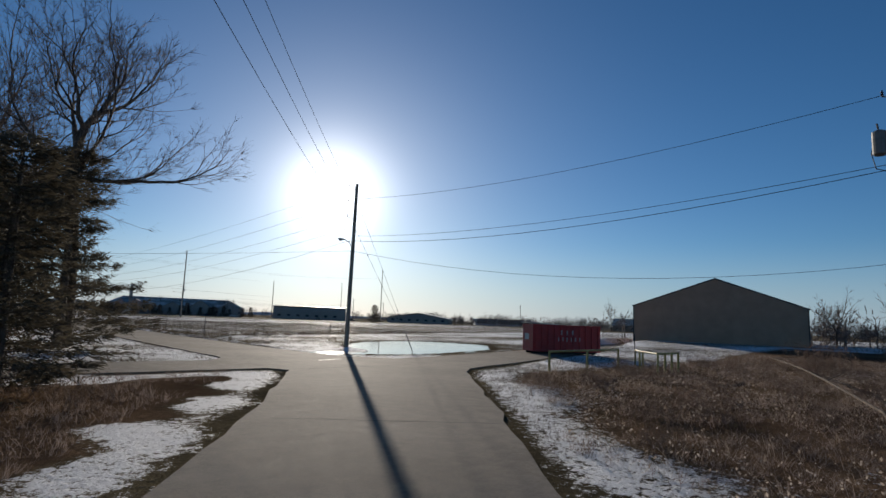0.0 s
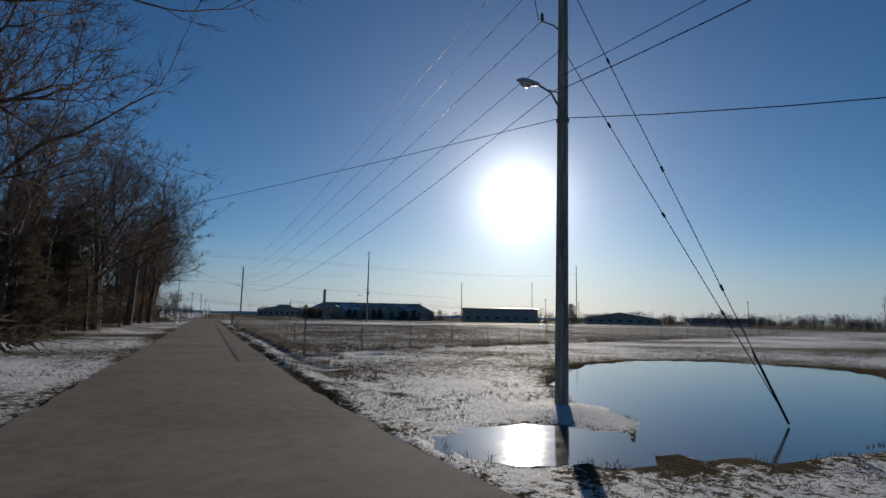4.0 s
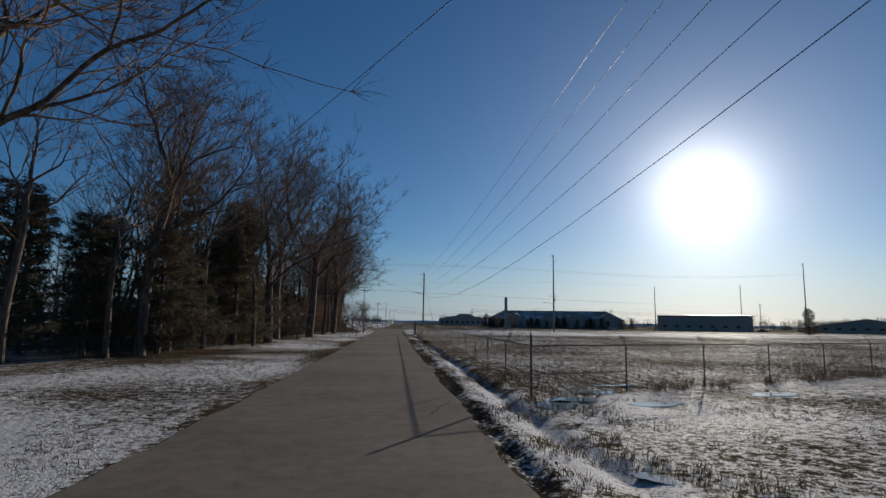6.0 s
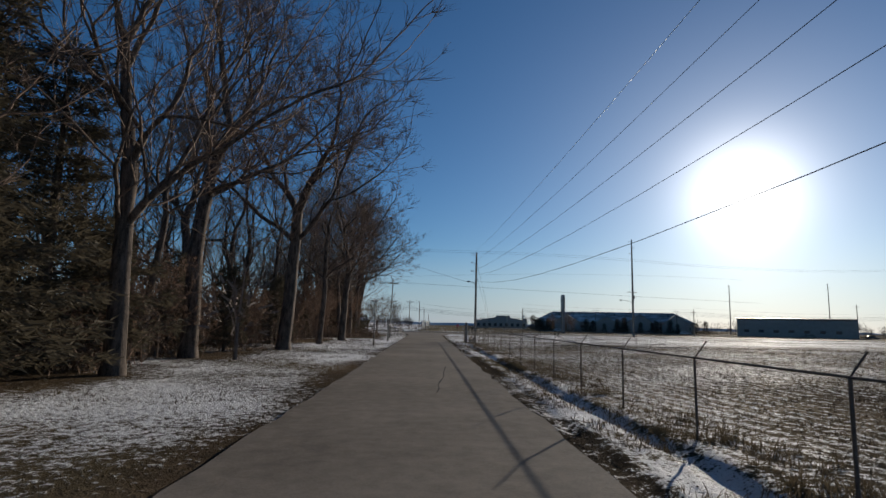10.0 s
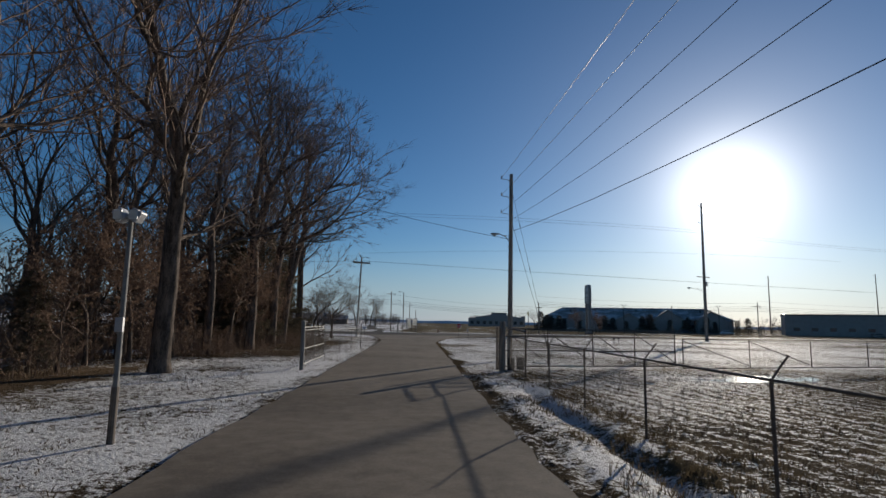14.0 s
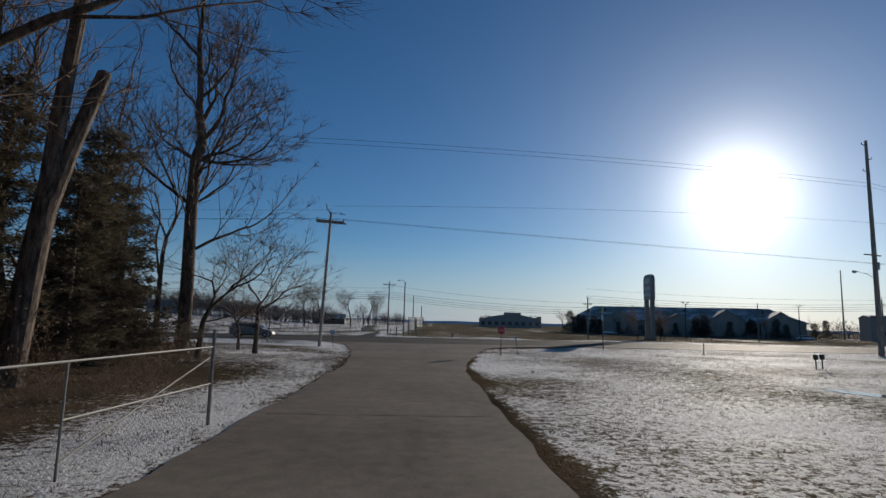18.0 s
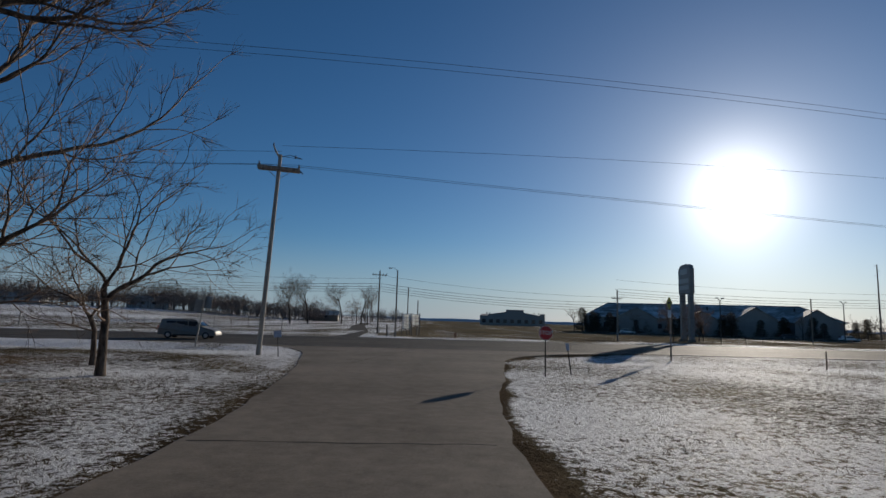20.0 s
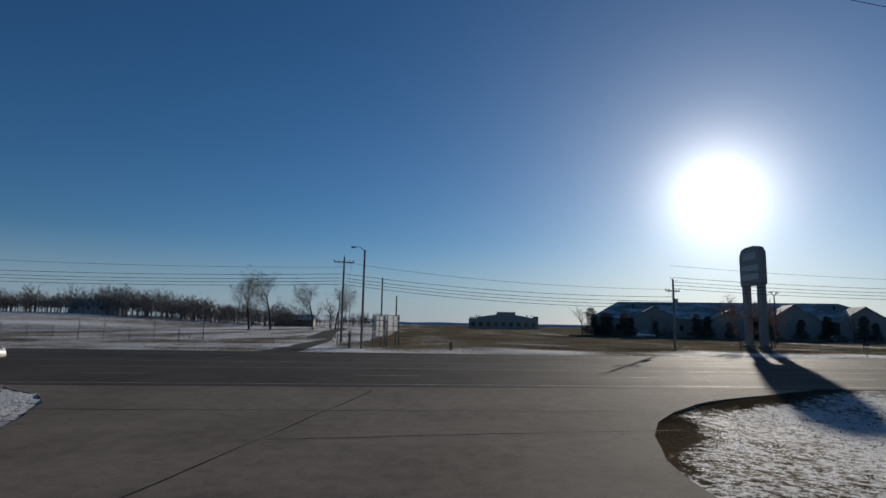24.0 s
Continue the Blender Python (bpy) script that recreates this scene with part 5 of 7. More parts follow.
SPECIES = {
    "road_oak": bare_tree(11, 25, 0.46, 11.5, 0.58, 0.09, 0.013, 1.05, bias=0.1, limbs=((11.4, 6, 0.20, 0.18), (11.5, 150, 0.8, 0.18), (11.5, -70, 0.9, 0.17)), bare_limbs=1),
    "oak_a": bare_tree(1, 23, 0.42, 7.0, 0.80, 0.055, 0.0135, 1.05, spray=11, bias=0.5, limbs=((6.9, 10, 0.75, 0.17), (6.9, 200, 0.8, 0.15))),
    "oak_b": bare_tree(2, 20, 0.33, 6.0, 0.78, 0.06, 0.012, 1.0, spray=11, bias=0.5, limbs=((5.9, -35, 0.7, 0.13),)),
    "oak_c": bare_tree(3, 22, 0.36, 7.5, 0.70, 0.065, 0.0125, 1.05, spray=11, bias=0.6, limbs=((7.4, 25, 0.9, 0.15),)),
    "slim_oak": bare_tree(18, 21, 0.25, 6.2, 0.72, 0.06, 0.012, 1.0, bias=0.5, share=(0.80, 0.95), spray=10, limbs=((6.1, 20, 0.7, 0.10), (6.1, 190, 0.9, 0.11))),
    "oak_d": bare_tree(12, 21, 0.34, 5.0, 0.85, 0.06, 0.0125, 1.0, spray=11, bias=0.4, limbs=((4.9, 15, 0.9, 0.14), (4.9, 120, 1.0, 0.14))),
    "tall_oak": bare_tree(14, 27, 0.40, 12.0, 0.52, 0.09, 0.0135, 1.05, bias=0.35, spray=12, share=(0.82, 0.95), limbs=((6.8, 20, 0.6, 0.10), (8.4, 200, 0.7, 0.12), (9.6, 100, 0.7, 0.12), (10.6, -40, 0.8, 0.13), (11.6, 170, 0.8, 0.13), (11.8, 30, 0.9, 0.13))),
    "slim_a": bare_tree(4, 16, 0.17, 5.0, 0.62, 0.07, 0.012, 1.0, share=(0.80, 0.95)),
    "slim_b": bare_tree(5, 18, 0.19, 6.0, 0.60, 0.07, 0.012, 1.05, bias=0.5, share=(0.80, 0.95)),
    "small_a": bare_tree(6, 8.5, 0.15, 1.9, 0.72, 0.02, 0.009, 0.85, bias=0.3, spray=7),
    "leafy_a": bare_tree(41, 7.5, 0.10, 1.3, 0.80, 0.06, 0.010, 0.85, spray=3, leaves=2600),
    "leafy_b": bare_tree(42, 5.5, 0.08, 0.9, 0.85, 0.05, 0.009, 0.8, spray=3, leaves=2000),
    "far": bare_tree(7, 14, 0.26, 3.0, 0.80, 0.07, 0.021, 1.0, spray=7),
    "wood_a": bare_tree(8, 17, 0.20, 4.5, 0.62, 0.08, 0.017, 1.1, share=(0.80, 0.95), spray=4),
    "wood_b": bare_tree(9, 19, 0.22, 4.0, 0.60, 0.08, 0.017, 1.1, share=(0.80, 0.95), spray=4),
    "wood_c": bare_tree(10, 15, 0.18, 3.0, 0.70, 0.07, 0.017, 1.05, spray=4),
}
CEDARS = [needle_tree(21, 11, 4.6, 105), needle_tree(22, 9, 3.7, 90)]
BRUSH = [brush_mesh(31, 3.2, 1.7, 46), brush_mesh(32, 2.6, 2.3, 42)]


def plant(kind, x, y, scale, turn, label, category="tree", group="roadside trees", lean=0.0, squat=1.0):
    meshes = SPECIES[kind] if isinstance(kind, str) else kind
    t = thing("tree", x, y, 0, turn, label, category, group)
    t.matrix_world = pose(x, y, relief(x, y) if abs(x) < 90 and y < 260 else -0.03 + rise(x, y), lean, 0, turn) @ Matrix.Diagonal((scale * squat, scale * squat, scale, 1))
    mesh_part("trunk", meshes[0], t, "grey-brown bark" if meshes[0] is not CEDARS[0][0] else "")
    mesh_part("crown", meshes[1], t, "fine bare twigs" if isinstance(kind, str) else "dark green needle sprays")
    if len(meshes) > 2:
        mesh_part("dry_leaves", meshes[2], t, "withered brown leaves still hanging")
    return t


BIG = "large bare leafless tree at the edge of the woods"
SLIM = "slender bare leafless tree in the woods"
for k, (kind, x, y, s, turn) in enumerate((
        ("road_oak", -9.2, 6, 1.0, 0), ("oak_b", -14.0, 22.6, 1.22, 20), ("slim_a", -15.8, 40, 1.05, 30), ("oak_c", -15.2, 43, 1.05, 340), ("slim_b", -14.1, 52.1, 1.1, 10),
        ("slim_a", -11.6, 58.4, 1.0, 140), ("oak_d", -12.2, 67.5, 1.22, 320), ("oak_c", -13.6, 78, 1.32, 20), ("slim_b", -15, 75.4, 1.1, 60), ("oak_a", -11.2, 90.5, 1.28, 330),
        ("slim_b", -14.8, 99.4, 1.2, 33), ("slim_oak", -10.7, 103.3, 1.12, 300), ("slim_a", -15.4, 110.4, 1.15, 20), ("oak_b", -10.4, 116.8, 1.3, 320), ("slim_oak", -12.9, 129.2, 1.15, 15),
        ("slim_oak", -12.2, 136.6, 1.5, 20), ("oak_c", -13.6, 139.6, 1.3, 345), ("oak_c", -12.1, 143.0, 1.15, 355), ("slim_b", -15.5, 152.5, 1.1, 280), ("tall_oak", -14.8, 167.8, 1.1, 0), ("small_a", -12.0, 163.6, 1.15, 100),
        ("small_a", -10.6, 170.3, 1.1, 10), ("small_a", -13.0, 174.0, 0.8, 330), ("slim_b", -18.5, 35, 1.05, 60), ("oak_d", -14.5, 13.5, 1.15, 30), ("oak_d", -18.5, 57, 1.15, 10), ("oak_c", -18.0, 88, 1.1, 100), ("oak_b", -17.5, 123, 1.15, 0), ("oak_d", -17.0, 134.5, 1.1, 30))):
    plant(kind, x, y, s, turn, BIG if "oak" in kind else SLIM)
rnd = random.Random(77)
row = 0
while row < 80:
    x, y = rnd.uniform(-40, -16.5), rnd.uniform(34, 170)
    if y < 10 - 1.65 * x or abs(y - 13.2 - (1.3 - x) * 1.27) < 2:
        continue
    plant(rnd.choice(("wood_a", "wood_b", "wood_c", "wood_a", "wood_b")), x, y, rnd.uniform(0.9, 1.3), rnd.uniform(0, 360), SLIM, group="woodland trees", lean=rnd.uniform(-3, 3))
    row += 1
for x, y, s, v in ((-9.8, 4.3, 1.25, 0), (-13.4, 3.0, 1.2, 1), (-14.6, -20.8, 0.68, 0), (-17.6, -23.5, 0.6, 1), (-17.0, -18.0, 0.66, 0), (-22, 52, 1.0, 0), (-18.5, 61, 0.8, 1), (-15.9, 68.4, 1.35, 0), (-16.5, 84, 0.7, 1), (-19, 112, 0.75, 0), (-17, 121, 0.6, 1), (-24, 140, 0.75, 0),
                   (-17.5, 143, 0.7, 1), (-20, 152, 0.8, 0), (-21, 168, 0.95, 0), (-26, 172, 0.8, 1), (-17.5, 74, 0.6, 1), (-16.8, 94, 0.55, 1), (-18, 103, 0.7, 1), (-15.8, 137, 0.6, 1), (-15.6, 161.2, 1.0, 1), (-24, 53, 0.8, 1), (-19.8, 37.0, 1.15, 1), (-23.0, 43.5, 1.0, 0), (-18.2, 42.0, 1.05, 1), (-13.8, 59.8, 1.3, 0), (-16.0, 62.5, 1.2, 1), (-14.2, 85.5, 1.0, 1), (-13.6, 97, 0.85, 0), (-14.6, 139.5, 0.9, 0), (-14.0, 154.0, 1.0, 1), (-14.9, 157.5, 1.1, 0), (-13.6, 147.0, 0.8, 1), (-15.2, 150.4, 1.1, 0), (-16.5, 141.8, 1.15, 0), (-15.5, 48.5, 1.3, 0), (-15.5, 55.5, 0.85, 1), (-16, 64, 1.2, 0), (-14.6, 44.5, 1.0, 1), (-14.8, 71, 0.75, 1), (-16.2, 81, 0.9, 0), (-15.5, 92, 0.8, 1), (-16.5, 106, 0.95, 0), (-15, 115, 0.7, 1), (-16.2, 146, 0.85, 0), (-15.2, 156.5, 0.75, 1), (-19, 79, 0.8, 0)):
    plant(CEDARS[v], x, y, s * (0.7 if 80 < y < 125 else 1.0), 40 * y, "dense dark evergreen cedar among bare trees", group="cedars", squat=1.4 if y < -15 else 1.12 if 2 < y < 5 else 1.0)
rnd = random.Random(91)
for k in range(46):
    if k < 30:
        x, y, size = rnd.uniform(-18.5, -12.8), rnd.uniform(119, 148), rnd.uniform(0.75, 1.25)
    else:
        x, y, size = rnd.uniform(-18.5, -14.0), rnd.uniform(58, 118), rnd.uniform(0.6, 1.0)
    plant("leafy_a" if k % 3 else "leafy_b", x, y, size, rnd.uniform(0, 360), "young tree holding withered brown leaves under bare trees", group="leafy saplings")
sn = thing("dead_trunk", -12.6, 149.0, 0, 0, "forked dead tree trunk, both stems sawn off", "tree trunk")
part("trunk", tube([(0, 0, -0.3), (0.05, 0, 0.6), (0.35, 0.05, 4.5), (0.6, 0, 6.5)], [0.62, 0.45, 0.40, 0.38], 12), M_BARK, sn)
part("stem", tube([(0.55, 0, 6.0), (0.75, -0.1, 9.5), (1.2, -0.2, 14.6), (1.22, -0.2, 14.7)], [0.30, 0.27, 0.22, 0.16], 10), M_BARK, sn)
part("stem", tube([(0.6, 0, 6.0), (1.0, 0.4, 8.5), (1.55, 0.9, 11.5), (1.56, 0.9, 11.6)], [0.32, 0.28, 0.25, 0.18], 10), M_BARK, sn)
part("stub", tube([(0.2, 0, 3.6), (-0.5, 0.2, 4.5)], [0.09, 0.05], 6), M_BARK, sn)
rnd = random.Random(5)
for k in range(125):
    x, y = rnd.uniform(-26, -13.6), rnd.uniform(54, 166)
    o = thing("shrub", x, y, relief(x, y), rnd.uniform(0, 360), "tangled leafless brush at the foot of the woods", "shrub", "woodland brush")
    s = rnd.uniform(0.9, 1.9)
    o.scale = (s, s, s)
    mesh_part("stem_tangle", BRUSH[k % 2][0], o)
    mesh_part("dry_leaves", BRUSH[k % 2][1], o, "withered red-brown leaves")
for k in range(34):
    x, y = rnd.uniform(-14.0, -8.2), rnd.uniform(127, 162)
    o = thing("shrub", x, y, relief(x, y), rnd.uniform(0, 360), "low twiggy brush in leaf litter under bare trees", "shrub", "low brush")
    size = rnd.uniform(0.25, 0.6) * (1.6 if x < -12 else 1.0)
    o.scale = (size * 1.4, size * 1.4, size)
    mesh_part("stem_tangle", BRUSH[k % 2][0], o)
    mesh_part("dry_leaves", BRUSH[k % 2][1], o, "withered red-brown leaves")
for x, y, s in ((-19, -27, 1.3), (-21, -22, 1.5), (-17.5, -20, 1.2), (-15, -17, 1.0), (-24, -30, 1.6), (-20.5, -17, 1.4), (-13.5, -19.5, 0.6), (-15.5, -22.5, 0.7), (-12.6, -22.0, 0.5), (27, -29.5, 0.9), (31, -27.5, 1.1), (36, -27, 1.2), (46, -31, 1.2), (56, -29, 1.5), (49, -34, 1.5), (38, -33, 1.3), (66, -27, 1.8)):
    o = thing("shrub", x, y, 0, 50 * x, "dark leafless shrub beside the road", "shrub", "roadside shrubs")
    o.scale = (s, s, s * 1.1)
    mesh_part("stem_tangle", BRUSH[0][0], o)
    mesh_part("dry_leaves", BRUSH[0][1], o, "withered red-brown leaves")


# ---- dumpster, pipe rails and barn by the junction ----
def dumpster(x, y, z, rz):
    d = thing("dumpster", x, y, z, rz, "dark red open-topped steel roll-off dumpster beside the weeds", "dumpster")
    L, W, H = 6.7, 2.35, 2.35
    part("floor", box(0, 0, 0.28, L, W, 0.12, 0.01), M_RED, d)
    for s in (-1, 1):
        part("side_wall", box(0, s * (W / 2 - 0.03), 0.3 + H / 2, L, 0.06, H - 0.1, 0.01), M_RED, d)
        for k in range(11):
            part("rib", box(-L / 2 + 0.25 + k * (L - 0.5) / 10, s * (W / 2 + 0.05), 0.3 + H / 2, 0.12, 0.10, H - 0.25, 0.015), M_RED, d)
        part("top_rail", box(0, s * W / 2, H + 0.22, L + 0.05, 0.14, 0.13, 0.02), M_RED, d)
        part("skid", box(0, s * 0.55, 0.13, L - 0.2, 0.12, 0.22, 0.01), M_IRON, d)
    part("end_wall", box(-L / 2 + 0.03, 0, 0.3 + H / 2, 0.06, W - 0.06, H - 0.1, 0.01), M_RED, d)
    door = part("door", box(L / 2 - 0.03, 0, 0.3 + H / 2, 0.06, W - 0.1, H - 0.12, 0.01), M_RED, d)
    for s in (-1, 1):
        part("hinge", tube([(L / 2 + 0.02, s * 1.0, 0.8), (L / 2 + 0.02, s * 1.0, 1.0)], 0.05, 8), M_IRON, door)
    for k in range(3):
        part("door_rib", box(L / 2 + 0.03, 0, 0.7 + 0.65 * k, 0.06, W - 0.2, 0.1, 0.01), M_RED, d)
    for s in (-1, 1):
        part("wheel", tube([(L / 2 - 0.5, s * 0.75 - 0.1, 0.15), (L / 2 - 0.5, s * 0.75 + 0.1, 0.15)], 0.16, 14), M_IRON, d)
    # pale lettering worn to plain bars, and a panel sticker
    for k, w in enumerate((0.16, 0.2, 0.2, 0.16, 0.2, 0.2)):
        part("lettering_bar", box(-0.9 + 0.42 * k, -W / 2 - 0.107, 1.35, w * 0.6, 0.004, 0.36), M_FADED, d)
    for k in range(3):
        part("lettering_bar", box(-0.6 + 0.55 * k, -W / 2 - 0.107, 1.95, 0.14, 0.004, 0.42), M_FADED, d)
    part("sticker", box(-L / 2 - 0.002, 0.2, 1.5, 0.004, 0.9, 0.55), M_TRIMLIGHT, d)
    part("load_sheet", box(-2.2, 0.1, H + 0.36, 2.6, 2.5, 0.06, 0.01, Matrix.Rotation(0.05, 4, "Y")), M_TRIMLIGHT, d, "pale sheet over the load")
    for k in range(9):
        r = random.Random(k)
        part("scrap_board", box(-2.6 + 0.65 * k, r.uniform(-0.5, 0.5), H + 0.12 + r.uniform(-0.1, 0.12), 1.0, 0.3, 0.05, 0.01, Matrix.Rotation(r.uniform(-0.3, 0.3), 4, "Y") @ Matrix.Rotation(r.uniform(0, 3), 4, "Z")), M_DARKWALL, d)
    return d


dumpster(27.5, -8.3, 0.02, -28)


def pipe_rail(x, y, rz, length, h, label, posts=2):
    p = thing("pipe_rail", x, y, relief(x, y), rz, label, "barrier", "yellow pipe rails")
    for k in range(posts):
        part("post", tube([(k * length / (posts - 1), 0, -0.2), (k * length / (posts - 1), 0, h)], 0.07, 10), M_YELLOW, p)
    part("rail", tube([(-0.05, 0, h), (length + 0.05, 0, h)], 0.06, 10), M_YELLOW, p)
    return p


pipe_rail(10.2, -20.0, 6, 9.0, 1.15, "low yellow pipe rail in the weeds", 3)
pipe_rail(20.0, -20.4, 40, 2.5, 1.1, "short yellow pipe rail in the weeds")
pipe_rail(15.8, -23.6, 5, 3.2, 1.2, "yellow pipe guard rail among dry weeds", 4)
pipe_rail(15.8, -23.6, 48, 3.0, 1.2, "yellow pipe guard rail among dry weeds", 2)
tp = thing("thin_post", 20.4, -19.6, 0, 0, "thin dark steel post among weeds", "post")
part("shaft", tube([(0, 0, -0.2), (0, 0, 2.2)], 0.03, 8), M_IRON, tp)


def sloped_slab(poly, t=0.18):
    """A flat roof slope of its own thickness over a polygon in space."""
    b = bmesh.new()
    hi = [b.verts.new((px, py, pz + 0.02 + t)) for px, py, pz in poly]
    lo = [b.verts.new((px, py, pz + 0.02)) for px, py, pz in poly]
    b.faces.new(hi)
    b.faces.new(lo[::-1])
    for k in range(len(poly)):
        j = (k + 1) % len(poly)
        b.faces.new((lo[k], lo[j], hi[j], hi[k]))
    return b


def gable_house(name, x, y, z, rz, length, depth, eave, ridge, wall, roof, label, category="building", over=0.35, ridge_along="x", hip=0.0):
    """A long gabled block; its front is the side y = 0, and x runs along it."""
    h = thing(name, x, y, z, rz, label, category)
    b = bmesh.new()
    if hip:
        part("wall", side_prism([(0, -1.0), (depth, -1.0), (depth, eave), (0, eave)], 0, length, b), wall, h)
        low, drop = -over, eave - over * (ridge - eave) / (depth / 2)
        mid, far, end = depth / 2, depth + over, length + over
        for poly in (((low, low, drop), (end, low, drop), (length - hip, mid, ridge), (hip, mid, ridge)), ((low, far, drop), (hip, mid, ridge), (length - hip, mid, ridge), (end, far, drop)),
                     ((low, low, drop), (hip, mid, ridge), (low, far, drop)), ((end, low, drop), (end, far, drop), (length - hip, mid, ridge))):
            part("roof", sloped_slab(poly), roof, h)
    elif ridge_along == "x":
        side_prism([(0, -1.0), (depth, -1.0), (depth, eave), (depth / 2, ridge), (0, eave)], 0, length, b)
        part("wall", b, wall, h)
        for s in (0, 1):
            t = 0.18
            prof = [(depth / 2, ridge + 0.02), (depth / 2, ridge + t + 0.02), (-over, eave - over * (ridge - eave) / (depth / 2) + t), (-over, eave - over * (ridge - eave) / (depth / 2) + 0.02)]
            if s:
                prof = [(depth - yy, zz) for yy, zz in prof]
            part("roof", side_prism(prof, -over, length + over), roof, h)
    else:
        b = bmesh.new()
        front = [(0, -1.0), (length, -1.0), (length, eave), (length / 2, ridge), (0, eave)]
        a = [b.verts.new((xx, 0, zz)) for xx, zz in front]
        c = [b.verts.new((xx, depth, zz)) for xx, zz in front]
        b.faces.new(a)
        b.faces.new(c[::-1])
        for k in range(5):
            j = (k + 1) % 5
            b.faces.new((a[k], c[k], c[j], a[j]))
        part("wall", b, wall, h)
        for s in (0, 1):
            t, drop = 0.18, over * (ridge - eave) / (length / 2)
            pr = [(length / 2, ridge + 0.02), (length / 2, ridge + t + 0.02), (-over, eave - drop + t), (-over, eave - drop + 0.02)]
            if s:
                pr = [(length - xx, zz) for xx, zz in pr]
            b = bmesh.new()
            a = [b.verts.new((xx, -over, zz)) for xx, zz in pr]
            c = [b.verts.new((xx, depth + over, zz)) for xx, zz in pr]
            b.faces.new(a)
            b.faces.new(c[::-1])
            for k in range(4):
                j = (k + 1) % 4
                b.faces.new((a[k], c[k], c[j], a[j]))
            part("roof", b, roof, h)
    return h


barn = gable_house("barn", 62.0, 3.6, 0.6, -69, 22.3, 34, 5.3, 9.35, M_BROWNMETAL, M_ROOFDARK, "large plain brown metal barn with a low gable", "barn", 0.15, "y")
for k in range(44):
    xx = 0.25 + k * 0.507
    zz = 5.3 + (9.35 - 5.3) * (1 - abs(xx - 11.15) / 11.15)
    part("siding_rib", box(xx, -0.02, zz / 2 - 0.2, 0.05, 0.035, zz), M_BROWNMETAL, barn)
part("corner_trim", box(0.05, -0.03, 2.5, 0.14, 0.07, 5.5), M_ROOFDARK, barn)
part("corner_trim", box(22.25, -0.03, 2.5, 0.14, 0.07, 5.5), M_ROOFDARK, barn)


# ---- buildings beyond the field ----
def add_windows(h, xs, z, w, hh, y=-0.03):
    for x in xs:
        win = part("window", box(x, y, z, w, 0.06, hh, 0.01), M_WINDOW, h)
        part("window_frame", box(x, y - 0.035, z - hh / 2 - 0.06, w + 0.2, 0.05, 0.12), M_TRIMLIGHT, win)


inn = gable_house("long_building", 57.5, 337.0, 0, -17.5, 77, 26, 5.4, 10.3, M_SIDING, M_SHINGLE, "long low hip-roofed building with front gables and a snow-dusted roof", over=0.8, hip=8.0)
add_windows(inn, [3 + 4.2 * k for k in range(18)], 2.6, 1.6, 1.5)
for x, w, r in ((10, 13, 8.4), (31, 10, 7.6), (45, 13, 9.2), (62, 12, 8.8)):
    g = gable_house("wing", 0, 0, 0, 0, w, 8, 5.0, r, M_SIDING, M_SHINGLE, "", over=0.5, ridge_along="y")
    for key in ("category", "label"):
        if key in g:
            del g[key]
    g.parent, g.matrix_basis = inn, pose(x, -5, 0)
for x in (12, 40, 66):
    part("vent_pipe", tube([(x, 8, 7.8), (x, 8, 9.6)], 0.25, 8), M_IRON, inn)
low = gable_house("low_building", 149.0, 308.6, 0, -30.5, 47, 22, 7.8, 8.6, M_BLOCKWALL, M_ROOFDARK, "long flat dark block building beyond the field", over=0.3)
add_windows(low, [4 + 6.0 * k for k in range(7)], 2.4, 2.2, 1.4)
part("parapet", box(23.5, 0.1, 8.2, 47.2, 0.3, 0.5), M_BLOCKWALL, low)
white = gable_house("low_building", 225, 285, 0, -50, 44, 24, 3.8, 7.4, M_BLOCKWALL, M_TRIMLIGHT, "wide low building with a pale shallow gable far off", over=1.2, ridge_along="y")
add_windows(white, [4 + 6.0 * k for k in range(7)], 2.2, 2.2, 1.2)
shed = thing("brick_hall", 44.5, 548, 0, -7.5, "old brick hall with a stepped parapet across the field", "building")
b = bmesh.new()
front = [(0, -1), (46, -1), (46, 8.6), (42.5, 8.6), (42.5, 7.4), (31, 9.4), (31, 11.2), (18.5, 11.2), (18.5, 9.6), (5.5, 7.6), (5.5, 6.6), (0, 6.6)]
va = [b.verts.new((x, 0, z)) for x, z in front]
vb = [b.verts.new((x, 0.6, z)) for x, z in front]
b.faces.new(va)
b.faces.new(vb[::-1])
for k in range(len(front)):
    j = (k + 1) % len(front)
    b.faces.new((va[k], vb[k], vb[j], va[j]))
part("front_wall", b, M_BRICK, shed)
part("hall", side_prism([(0.6, -1), (40, -1), (40, 6), (20, 8), (0.6, 6)], 0.4, 45.6), M_BRICK, shed)
for x in (5.0, 7.0, 38.5, 41.5):
    part("finial", box(x, 0.3, 8.4 if x < 10 else 8.8, 0.9, 0.7, 1.0, 0.05), M_BRICK, shed)
for k in range(9):
    part("window", box(3 + 5 * k, -0.03, 3.0, 2.6, 0.08, 2.6), M_WINDOW, shed)

